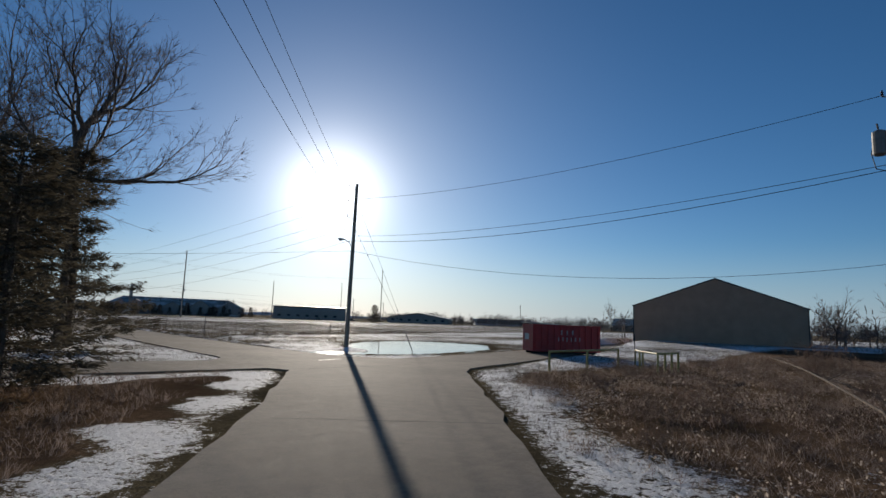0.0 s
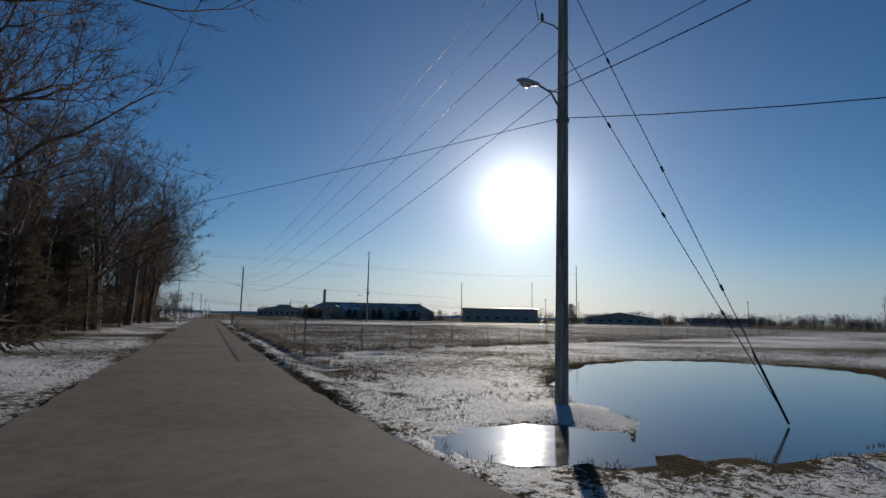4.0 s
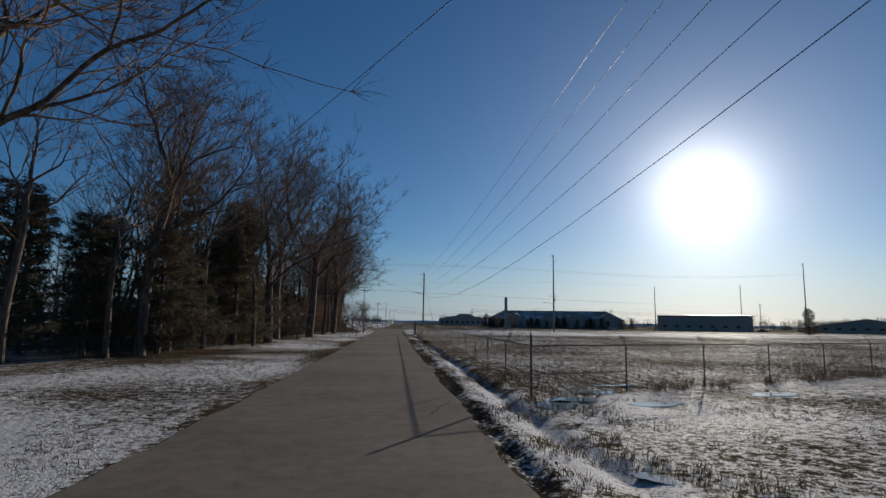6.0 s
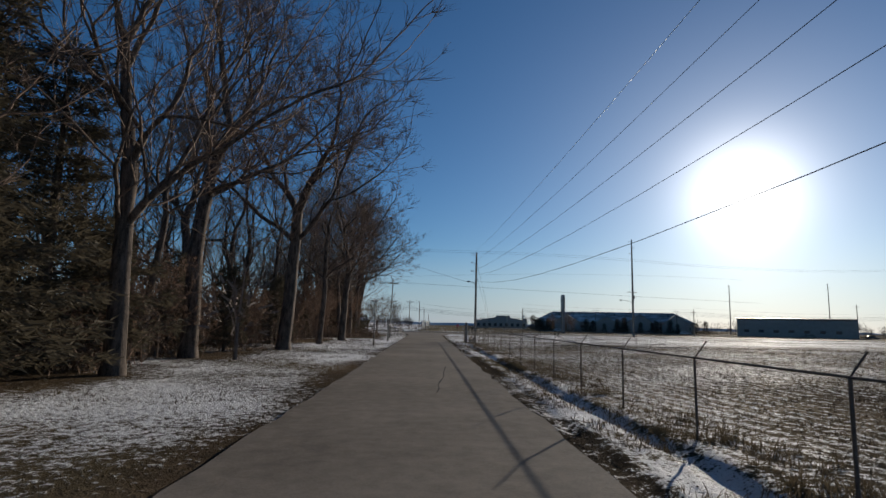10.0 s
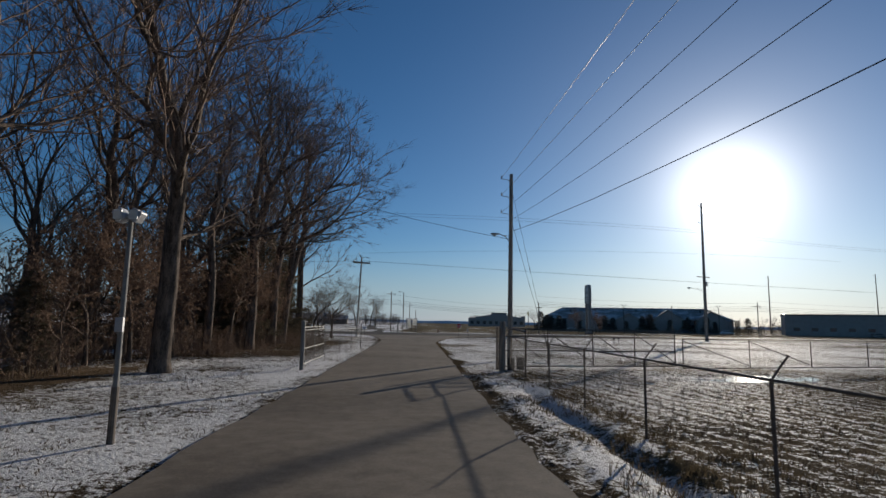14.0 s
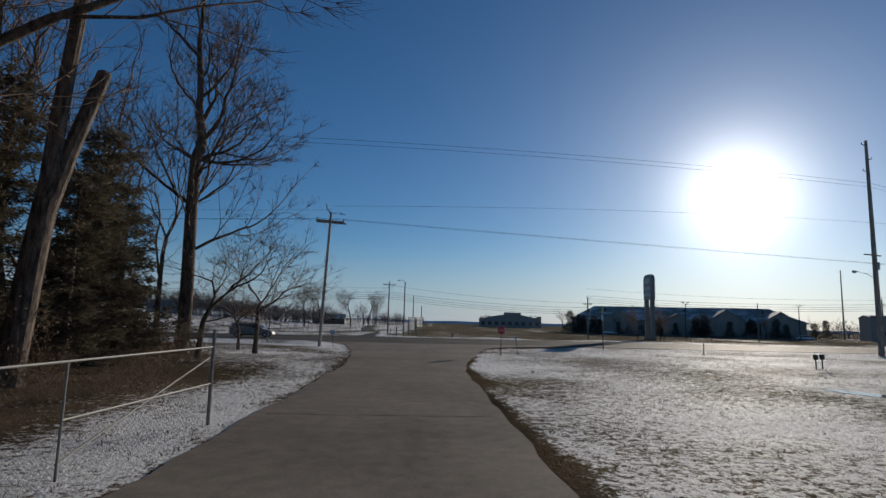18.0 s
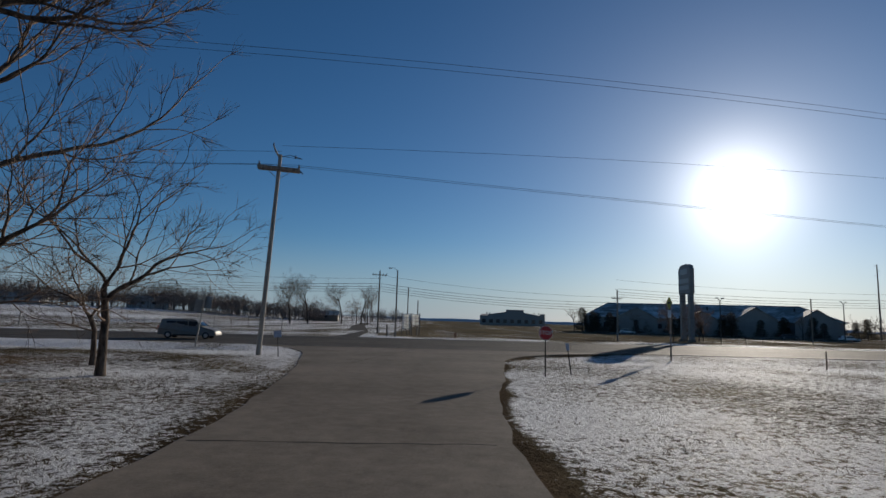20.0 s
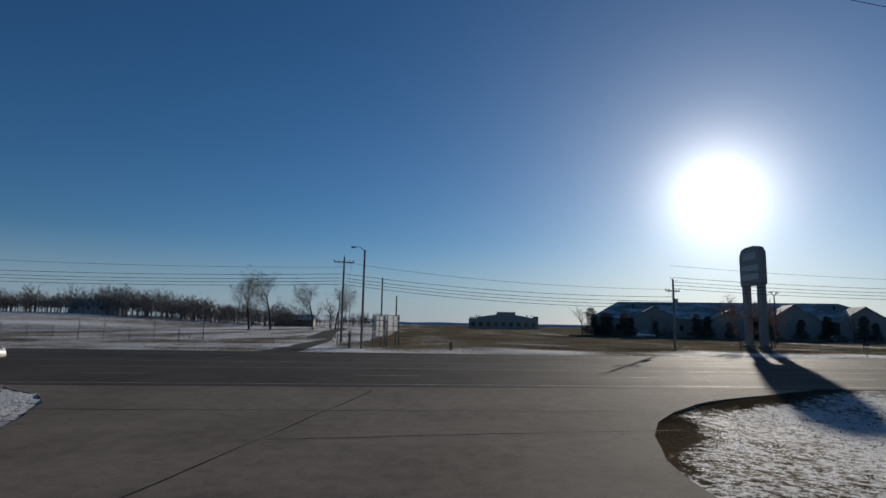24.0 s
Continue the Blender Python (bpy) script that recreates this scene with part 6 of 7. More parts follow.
for x, y, L, D, e, r, rz, lab in ((330, 300, 40, 20, 3, 5.4, -40, "low pale farm shed on the horizon"), (300, 150, 26, 14, 4, 8, -65, "low grey shed beyond the field"), (-130, 404, 18, 10, 2.8, 5.2, 10, "small white house among distant trees"),
                                   (-182, 392, 20, 10, 2.8, 5.0, 10, "small pale house among distant trees"), (-60, 448, 18, 10, 2.8, 5.0, 5, "dark farmhouse among distant trees"), (-260, 440, 24, 12, 3, 6, 10, "low distant house behind the highway")):
    hh = gable_house("distant_house", x, y, rise(x, y), rz, L, D, e, r, M_TRIMLIGHT if "white" in lab or "pale" in lab else M_DARKWALL, M_BLUEROOF, lab, over=0.4)
    add_windows(hh, [2.5 + 4.5 * k for k in range(int(L / 5))], 2.0, 1.4, 1.2)
blue_hall = gable_house("metal_hall", -60, 92, 0, 100, 46, 20, 4.4, 6.4, M_SIGNBLUE, M_BLUEROOF, "low blue metal hall behind the woods", over=0.3)
add_windows(blue_hall, [5 + 8 * k for k in range(5)], 1.8, 2.0, 1.2)


# ---- signs ----
pylon = thing("pylon_sign", 50.6, 249.1, 0, 84, "tall pylon sign with rounded dark cabinet on two columns", "sign")
for s in (-1, 1):
    part("column", box(s * 2.0, 0, 4.2, 1.1, 0.75, 9.0, 0.04), M_SIGNDARK, pylon)
    part("footing", box(s * 2.0, 0, 0.15, 1.5, 1.1, 0.5, 0.05), M_DARKWALL, pylon)
b = bmesh.new()
outline = [(-2.75, 8.6), (2.75, 8.6), (2.85, 9.0), (2.85, 13.0), (2.3, 13.75), (1.2, 14.05), (-1.2, 14.05), (-2.3, 13.75), (-2.85, 13.0), (-2.85, 9.0)]
va = [b.verts.new((x, -0.4, z)) for x, z in outline]
vb = [b.verts.new((x, 0.4, z)) for x, z in outline]
b.faces.new(va)
b.faces.new(vb[::-1])
for k in range(len(outline)):
    j = (k + 1) % len(outline)
    b.faces.new((va[k], vb[k], vb[j], va[j]))
part("cabinet", b, M_SIGNDARK, pylon)
for s in (-1, 1):
    for z, w, hh in ((12.7, 3.4, 1.0), (11.0, 4.6, 0.8), (9.8, 4.6, 0.8)):
        part("face_panel", box(0, 0.42 * s, z, w, 0.05, hh, 0.01), M_LAMP, pylon)

stop = thing("stop_sign", 7.72, 175.2, 0, 6, "red octagonal stop sign on a dark post in snowy grass", "sign")
part("post", tube([(0, 0.03, -0.3), (0, 0.03, 2.38)], 0.032, 8), M_IRON, stop)
octo = [(0.34 * math.cos(math.radians(22.5 + 45 * k)) / math.cos(math.radians(22.5)), 0.34 * math.sin(math.radians(22.5 + 45 * k)) / math.cos(math.radians(22.5))) for k in range(8)]


def plate(poly, y0, y1, z):
    bb = bmesh.new()
    p = [bb.verts.new((x, y0, z + q)) for x, q in poly]
    r = [bb.verts.new((x, y1, z + q)) for x, q in poly]
    bb.faces.new(p)
    bb.faces.new(r[::-1])
    for k in range(len(poly)):
        j = (k + 1) % len(poly)
        bb.faces.new((p[k], r[k], r[j], p[j]))
    return bb


part("border", plate(octo, -0.010, 0.0, 2.06), M_WHITE, stop)
part("face", plate([(x * 0.94, z * 0.94) for x, z in octo], -0.014, -0.0102, 2.06), M_SIGNRED, stop)
word = bpy.data.curves.new("word", "FONT")
word.body, word.size, word.align_x, word.align_y, word.extrude = "STOP", 0.27, "CENTER", "CENTER", 0.0015
word.materials.append(M_WHITE)
w_ob = new("word", word)
w_ob.parent, w_ob.matrix_basis = stop, pose(0, -0.018, 2.06, 90, 0, 0)

diamond = thing("warning_sign", 21.8, 192.7, relief(21.8, 192.7), -88, "yellow-green diamond warning sign on a squared wooden post", "sign")
part("post", box(0, 0.06, 2.3, 0.10, 0.10, 5.2, 0.006), M_POLE, diamond)
dm = [(0, -0.52), (0.52, 0), (0, 0.52), (-0.52, 0)]
part("face", plate(dm, -0.014, -0.002, 4.62), M_SIGNYELLOW, diamond)
part("plaque", box(0, 0, 3.72, 0.55, 0.012, 0.62), M_WHITE, diamond)
part("symbol", plate([(-0.26, -0.06), (0.12, -0.06), (0.12, -0.14), (0.28, 0.0), (0.12, 0.14), (0.12, 0.06), (-0.26, 0.06)], -0.019, -0.0145, 4.62), M_IRON, diamond)

board = thing("road_sign", -16.0, 193.2, 0, 15, "grey road sign panels seen from behind on a leaning post", "sign")
board.matrix_world = pose(-16.0, 193.2, relief(-16.0, 193.2), 0, 6, 15)
part("post", box(0, 0, 1.9, 0.12, 0.12, 4.4, 0.006), M_PALEPOLE, board)
for dx, dz, turn in ((-0.32, 3.15, 40), (0.34, 3.5, -35)):
    part("panel", box(dx, -0.09, dz, 0.70, 0.02, 0.95, 0.005, Matrix.Rotation(radians(turn), 4, "Z")), M_SIGNBACK, board)
    part("stiffener", box(dx, -0.12, dz, 0.64, 0.03, 0.06, 0, Matrix.Rotation(radians(turn), 4, "Z")), M_GALV, board)
for x, y, lean in ((-7.1, 183.4, 5), (9.35, 176.6, 8)):
    sb = thing("marker_sign", x, y, 0, 0, "small pale blue marker plate on a thin leaning post", "sign", "marker signs")
    sb.matrix_world = pose(x, y, 0, 0, -lean, 0)
    part("post", tube([(0, 0, -0.2), (0, 0, 1.35)], 0.025, 6), M_IRON, sb)
    part("plate", box(0, -0.03, 1.38, 0.46 if x < 0 else 0.16, 0.012, 0.40 if x < 0 else 0.36, 0.003), M_PALEBLUE, sb, "pale blue plate")
for px, py, rz in ((-0.55, 236.6, 24), (0.95, 237.6, 24)):
    bd = thing("notice_board", px, py, 0, rz, "white notice board with a grid of plain panels", "sign", "notice boards")
    for s in (-1, 1):
        part("post", box(s * 0.70, 0.06, 1.5, 0.10, 0.10, 3.9), M_POLE, bd)
    for z in (3.32, 1.0):
        part("frame_rail", box(0, 0, z, 1.34, 0.05, 0.06, 0.01), M_SIGNDARK, bd)
    part("frame_stile", box(0, 0.01, 2.15, 0.05, 0.05, 2.3, 0.01), M_SIGNDARK, bd)
    for i in range(2):
        for j in range(4 if px < 0 else 3):
            part("panel", box(-0.325 + 0.65 * i, -0.035, 3.0 - 0.58 * j, 0.57, 0.02, 0.48, 0.005), M_SIGNPANEL, bd)
street = thing("street_lamp", -1.9, 229.6, 0, 180, "slim wooden pole with a short street lamp arm", "street lamp")
pole_shaft(street, 9.6, 0.13, 0.09)
part("lamp_arm", tube([(0, 0, 9.5), (0.5, 0, 9.9), (0.9, 0, 9.85)], 0.03, 6), M_GALV, street)
part("lamp_head", box(1.1, 0, 9.85, 0.5, 0.22, 0.14, 0.04), M_LAMP, street)
for x, y, h, r in ((-0.4, 237.5, 7.5, 0.10), (1.2, 240.0, 5.6, 0.10), (-3.2, 231.0, 1.6, 0.13), (-4.2, 229.5, 1.3, 0.04)):
    ps = thing("wooden_post", x, y, 0, 0, "plain upright wooden post beyond the highway", "post", "roadside posts")
    part("shaft", tube([(0, 0, -0.3), (0, 0, h)], [r, r * 0.8], 10), M_POLE, ps)
for x, y, h in ((77.0, 253.1, 8.7), (30.7, 187.3, 1.4), (50.0, 236.5, 1.1), (61.0, 243.2, 1.1)):
    ps = thing("wooden_post", x, y, 0, 0, "plain upright wooden post along the highway", "post", "roadside posts")
    ps.location.z = relief(x, y) if y < 200 else 0
    part("shaft", tube([(0, 0, -0.3), (0, 0, h)], [0.13, 0.1] if h > 5 else [0.06, 0.05], 10), M_POLE, ps)
for x, y, h in ((70.2, 273.5, 9.4), (110.5, 287.8, 10.2)):
    lp = thing("lot_lamp", x, y, 0, 25, "slim dark lamp post with two raised lamp heads", "lamp post", "lot lamps")
    part("post", tube([(0, 0, -0.3), (0, 0, h - 0.6)], [0.14, 0.1], 10), M_IRON, lp)
    for s in (-1, 1):
        part("lamp_arm", tube([(0, 0, h - 0.7), (s * 0.8, 0, h - 0.15)], 0.06, 6), M_IRON, lp)
        part("lamp_head", box(s * 1.0, 0, h, 0.7, 0.4, 0.18, 0.04), M_LAMP, lp)
for x, y in ((-84, 372), (-122, 372)):
    fl = thing("street_lamp", x, y, rise(x, y), 0, "slender street lamp among far fields", "street lamp", "field lamps")
    part("post", tube([(0, 0, -0.3), (0, 0, 9.2)], [0.14, 0.1], 8), M_GALV, fl)
    part("lamp_arm", tube([(0, 0, 9.1), (0.9, 0, 9.7), (2.0, 0, 9.75)], 0.06, 6), M_GALV, fl)
    part("lamp_head", box(2.3, 0, 9.7, 0.9, 0.35, 0.16, 0.04), M_LAMP, fl)
hy = thing("fire_hydrant", 6.8, 229.5, 0, 0, "small weathered fire hydrant in brown grass", "hydrant")
part("barrel", tube([(0, 0, -0.1), (0, 0, 0.08), (0, 0, 0.10), (0, 0, 0.55), (0, 0, 0.58), (0, 0, 0.72), (0, 0, 0.8)], [0.17, 0.17, 0.12, 0.12, 0.15, 0.11, 0.03], 14), M_HYDRANT, hy)
for s in (-1, 1):
    part("nozzle", tube([(0, 0, 0.45), (s * 0.2, 0, 0.45)], 0.055, 10), M_HYDRANT, hy)
part("nozzle", tube([(0, 0, 0.42), (0, -0.22, 0.42)], 0.07, 10), M_HYDRANT, hy)
mb = thing("mailbox", 50.5, 230.5, 0, 8, "small mailbox on a post beside the highway", "mailbox")
part("post", tube([(0, 0, -0.2), (0, 0, 1.0)], 0.05, 6), M_POLE, mb)
part("box", box(0, 0, 1.12, 0.25, 0.5, 0.24, 0.06), M_IRON, mb)

# field fence north-west of the highway
nf = thing("wire_fence", -110, 236.5, 0, 3.2, "open wire fence with uneven thin posts along a snowy field", "fence")
r = random.Random(9)
for k in range(34):
    h = r.uniform(1.2, 2.3)
    part("post", tube([(k * 2.7, 0, -0.2), (k * 2.7 + r.uniform(-0.06, 0.06), 0, h)], r.choice((0.035, 0.05, 0.09)), 6), M_GALV if r.random() < 0.5 else M_POLE, nf)
for z in (0.4, 0.8, 1.2):
    part("strand", tube([(0, 0, z), (90, 0, z)], 0.008, 4), M_WIRE, nf)
lane = [(-9.5, HW_N - 0.4), (-6.5, HW_N - 0.2), (-7.5, 250), (-15, 320), (-22, 420), (-26, 420), (-19, 320), (-11.5, 250)]
tagged(slab("lane", lane, 0.012, 0.1, M_HIGHWAY), "narrow asphalt lane leading north from the highway", "road", kind="structure")


# ---- vehicles ----
def car(x, y, z, rz, L, W, H, body_mat, label, van=False):
    c = thing("minivan" if van else "car", x, y, z, rz, label, "car", "cars")
    hood = 0.24 if van else 0.30
    prof = [(-L / 2, 0.35), (-L / 2, 0.95), (-L / 2 + 0.10, H * 0.58), (-L / 2 + (0.25 if van else 0.8), H - 0.06), (-L / 2 + (0.6 if van else 1.4), H), (L * 0.08, H), (L * 0.14, H - 0.05),
            (L / 2 - L * hood, H * 0.60), (L / 2 - 0.35, H * 0.50), (L / 2 - 0.05, H * 0.40), (L / 2, 0.5), (L / 2 - 0.05, 0.32)]
    b = bmesh.new()
    ring = []
    for yy, k in ((-W / 2, 0.97), (-W / 2 + 0.06, 1.0), (W / 2 - 0.06, 1.0), (W / 2, 0.97)):
        ring.append([b.verts.new((px * k, yy * (1.0 if pz < H * 0.6 else 0.86), pz)) for px, pz in prof])
    n = len(prof)
    for r0, r1 in zip(ring, ring[1:]):
        for k in range(n):
            j = (k + 1) % n
            b.faces.new((r0[k], r0[j], r1[j], r1[k]))
    b.faces.new(ring[0])
    b.faces.new(ring[-1][::-1])
    part("body", b, body_mat, c, smooth=False)
    for s in (-1, 1):
        y1 = s * (W / 2 * 0.905)
        for x0, x1 in ((-L / 2 + 0.75, -L * 0.20), (-L * 0.185, 0.02), (0.10, L * 0.17)):
            part("side_window", box((x0 + x1) / 2, y1, H * 0.77, x1 - x0, 0.04, H * 0.24, 0.02, Matrix.Rotation(-s * 0.12, 4, "X")), M_WINDOW, c)
        for wx in (-L * 0.32, L * 0.33):
            wheel = part("wheel", tube([(wx, s * (W / 2 - 0.2), 0.33), (wx, s * (W / 2 + 0.01), 0.33)], 0.33, 18), M_TYRE, c)
            part("rim", tube([(wx, s * (W / 2 + 0.005), 0.33), (wx, s * (W / 2 + 0.02), 0.33)], [0.21, 0.17], 14), M_CHROME, wheel)
        part("headlight", box(L / 2 - 0.12, s * (W / 2 - 0.25), 0.72, 0.2, 0.36, 0.16, 0.03), M_HEAD, c)
        part("tail_light", box(-L / 2 + 0.02, s * (W / 2 - 0.14), 1.05, 0.1, 0.2, 0.35, 0.02), M_TAIL, c)
        part("mirror", box(L * 0.17, s * (W / 2 + 0.08), H * 0.66, 0.12, 0.16, 0.14, 0.03), body_mat, c)
        part("sill", box(0, s * (W / 2 - 0.02), 0.34, L * 0.45, 0.06, 0.14, 0.02), M_TYRE, c)
    part("windscreen", box(L * 0.205, 0, H * 0.79, 0.05, W * 0.74, H * 0.44, 0.02, Matrix.Rotation(-1.0, 4, "Y")), M_WINDOW, c)
    part("rear_window", box(-L / 2 + 0.16, 0, H * 0.76, 0.04, W * 0.7, H * 0.22, 0.02, Matrix.Rotation(0.25, 4, "Y")), M_WINDOW, c)
    part("bumper", box(L / 2 - 0.02, 0, 0.45, 0.14, W * 0.94, 0.22, 0.05), body_mat, c)
    part("bumper", box(-L / 2 + 0.02, 0, 0.45, 0.14, W * 0.94, 0.22, 0.05), body_mat, c)
    if van:
        for s in (-1, 1):
            part("roof_rail", tube([(-L * 0.36, s * W * 0.36, H + 0.05), (L * 0.04, s * W * 0.36, H + 0.05)], 0.02, 6), M_IRON, c)
    return c


car(-20.8, 204.0, 0.03, 2.9, 5.4, 1.95, 1.86, M_CARPAINT, "silver-grey minivan with dark windows on the highway", True)
r = random.Random(4)
for k in range(7):
    car(-52 - 1.5 * r.random(), 58 + 4.4 * k, 0.0, 10 + r.uniform(-4, 4), 4.6, 1.8, 1.5, r.choice((M_CARPAINT, M_CARDARK, M_WHITE, M_SIGNBLUE)), "parked car in a lot behind the woods")
for x, y in ((104, 300), (118, 296), (66, 320), (190, 278), (172, 290)):
    car(x, y, 0.0, -20, 4.6, 1.8, 1.5, r.choice((M_CARPAINT, M_CARDARK, M_WHITE)), "parked car in front of the far buildings")


# ---- distant trees, hills ----
far_label = "bare tree on the far side of the fields"
r = random.Random(12)
for x, y, s in ((-40, 330, 1.25), (-34.5, 331, 1.35), (-26.5, 352, 1.24), (-20.2, 358, 1.23), (-17.0, 349, 0.8), (-23.5, 372, 0.9), (262, 128, 1.4), (270, 118, 1.2), (283, 108, 1.2), (128, 22, 0.75), (134, 14, 0.65), (122, 2, 0.7), (118, -8, 0.8),
                (97, -14, 0.8), (103, -22, 0.9), (90, -26, 0.7), (84, -34, 0.7)):
    plant("oak_b" if s > 1.22 and x < 0 else "far", x, y, s * (0.68 if s > 1.22 and x < 0 else 1.0), r.uniform(0, 360), far_label, group="far trees", squat=0.9)
for x, y, s in ((144, 186.5, 0.85), (56, 334, 0.75), (60, 331, 0.6), (75, 327, 0.5), (98, 318, 0.7), (112, 314, 0.6), (134, 309, 0.6), (64, 325, 0.5), (70, 323, 0.42), (83, 320, 0.55), (88, 318, 0.42), (104, 313, 0.5), (120, 308, 0.45), (128, 306, 0.5), (61, 322, 0.6), (57, 326, 0.62), (79, 318, 0.6), (93, 314, 0.62), (108, 309, 0.5), (116, 307, 0.6)):
    plant(CEDARS[0], x, y, s, 33 * x, "dark rounded evergreen beside distant buildings", group="far evergreens", squat=1.35)
for x, y, s in ((68, 318, 0.75), (94, 309, 0.8), (110, 303, 0.75), (53, 333, 0.9), (124, 300, 0.7)):
    plant("far", x, y, s * 0.8, 70 * x, "small ornamental bare tree in front of distant buildings", group="ornamental trees")


for x, y, s in ((47.3, 247.6, 1.0), (52.9, 249.4, 1.04), (54.6, 251.2, 0.86)):
    plant("leafy_a", x, y, s, 55 * x, "small round-crowned brown tree beside the pylon sign", group="ornamental trees", squat=0.85)


def tree_belt(name, x0, y0, x1, y1, count, size, seed, label, wide=14):
    """Far woods, too many to count, as one crowd of rods."""
    rr, st = random.Random(seed), Sticks()
    for _ in range(count):
        f = rr.random()
        x, y = x0 + (x1 - x0) * f + rr.gauss(0, 6), y0 + (y1 - y0) * f + rr.gauss(0, wide)
        h = 0.95 * size * rr.uniform(0.45, 1.05) * (0.9 + 0.15 * math.sin(f * 31 + seed))
        g0 = rise(x, y)
        st.add((x, y, g0 - 0.3), (x, y, g0 + h * 0.55), 0.17, 0.10, 3)
        cz, rx, rz = g0 + h * 0.56, h * rr.uniform(0.26, 0.42), h * 0.42
        for k in range(46):
            a, e, g = rr.uniform(0, 6.283), math.asin(rr.uniform(-0.8, 1.0)), rr.random() ** 0.5
            u = (math.cos(a) * math.cos(e), math.sin(a) * math.cos(e), math.sin(e))
            q = (x + u[0] * rx * g, y + u[1] * rx * g, cz + u[2] * rz * g)
            if k < 9:
                st.add((x, y, g0 + h * rr.uniform(0.25, 0.5)), q, 0.08, 0.03, 2)
            for _ in range(2):
                t = (q[0] + (u[0] + rr.gauss(0, 0.7)) * h * 0.07, q[1] + (u[1] + rr.gauss(0, 0.7)) * h * 0.07, q[2] + (u[2] + 0.5 + rr.gauss(0, 0.6)) * h * 0.07)
                st.add(q, t, 0.085, 0.03, 2)
    o = new(name, st.mesh(name, M_FARWOOD))
    return tagged(o, label, "trees", kind="stuff")


tree_belt("tree_belt", -44, 52, -42, 175, 56, 13, 7, "dense background of bare trees in the woods", 3)
tree_belt("tree_belt", -30, 58, -30, 172, 44, 9, 8, "dense thicket of bare saplings in the woods", 3)
tree_belt("tree_belt", -420, 372, -45, 426, 1450, 12, 1, "long belt of distant bare trees along the fields")
tree_belt("tree_belt", -60, 500, -14, 620, 70, 11, 2, "distant bare trees along the northern lane")
tree_belt("tree_belt", 240, 320, 420, 120, 620, 9.5, 3, "long belt of distant bare trees along the fields")
tree_belt("tree_belt", 300, 130, 330, -60, 380, 11, 4, "distant bare woods behind the barn")
tree_belt("tree_belt", 112, 30, 100, -60, 90, 9, 5, "scrubby bare trees behind the barn")
tree_belt("tree_belt", 160, 380, 320, 330, 60, 10, 6, "low distant bare trees behind the buildings")


# the ridge's paleness is air haze set in its material colour
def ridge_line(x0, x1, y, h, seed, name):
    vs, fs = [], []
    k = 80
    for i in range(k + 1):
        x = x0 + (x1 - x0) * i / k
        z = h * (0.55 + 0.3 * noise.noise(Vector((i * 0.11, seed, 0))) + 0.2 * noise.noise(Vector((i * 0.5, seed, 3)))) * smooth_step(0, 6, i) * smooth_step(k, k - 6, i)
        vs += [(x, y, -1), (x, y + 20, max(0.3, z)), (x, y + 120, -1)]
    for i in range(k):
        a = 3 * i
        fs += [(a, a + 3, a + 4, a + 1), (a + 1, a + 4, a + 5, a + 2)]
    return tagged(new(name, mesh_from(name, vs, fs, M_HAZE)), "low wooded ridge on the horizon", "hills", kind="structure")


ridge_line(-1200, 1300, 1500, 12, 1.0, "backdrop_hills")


# ---- grass, weeds, stubble ----
def blades(name, count, place, hmin, hmax, width, material, seed, label, category, per=3, splay=0.45):
    """Tufts of thin upright blades, joined, over a stretch of ground."""
    rr = np.random.default_rng(seed)
    xy = place(rr, count)
    n = len(xy)
    base = np.repeat(xy, per, axis=0) + np.concatenate([rr.normal(0, 0.05, (n * per, 2)), np.zeros((n * per, 1))], 1)
    h = rr.uniform(hmin, hmax, n * per) * np.repeat(rr.uniform(0.6, 1.2, n), per)
    a = rr.uniform(0, 2 * np.pi, n * per)
    lean = rr.normal(0, splay, (n * per, 2)) * h[:, None]
    wv = np.stack([np.cos(a) * width, np.sin(a) * width, np.zeros(n * per)], 1)
    tip = base + np.concatenate([lean, h[:, None]], 1)
    mid = base + np.concatenate([lean * 0.35, h[:, None] * 0.55], 1)
    V = np.stack([base - wv, base + wv, mid + wv * 0.8, tip, mid - wv * 0.8], 1).reshape(-1, 3)
    k = np.arange(n * per)[:, None] * 5
    F = (k + np.array([[0, 1, 2, 4]])).tolist() + (k + np.array([[4, 2, 3]])).tolist()
    return tagged(new(name, mesh_from(name, V.tolist(), F, material)), label, category, kind="stuff")


def on_ground(x, y):
    return np.array([(p, q, relief(p, q) - 0.01) for p, q in zip(x, y)])


def scatter(x0, x1, y0, y1, keep):
    def place(rr, count):
        x, y = rr.uniform(x0, x1, count), rr.uniform(y0, y1, count)
        m = np.array([keep(p, q) and not inside(road_test, p, q) and not inside(POND, p, q) and not inside(PUDDLE, p, q) for p, q in zip(x, y)])
        return on_ground(x[m], y[m])
    return place


def clumpy(p, q, cut, f=0.5):
    return noise.noise(Vector((p * f, q * f, 7.7))) > cut


def weedy(p, q):
    return inside(SOUTH_WEEDS, p, q) and q < -20.6 + 0.05 * p and clumpy(p, q, -0.25, 0.5) and road_gap(p, q) > 2.1 + 1.8 * noise.noise(Vector((p * 0.3, q * 0.3, 6.1)))


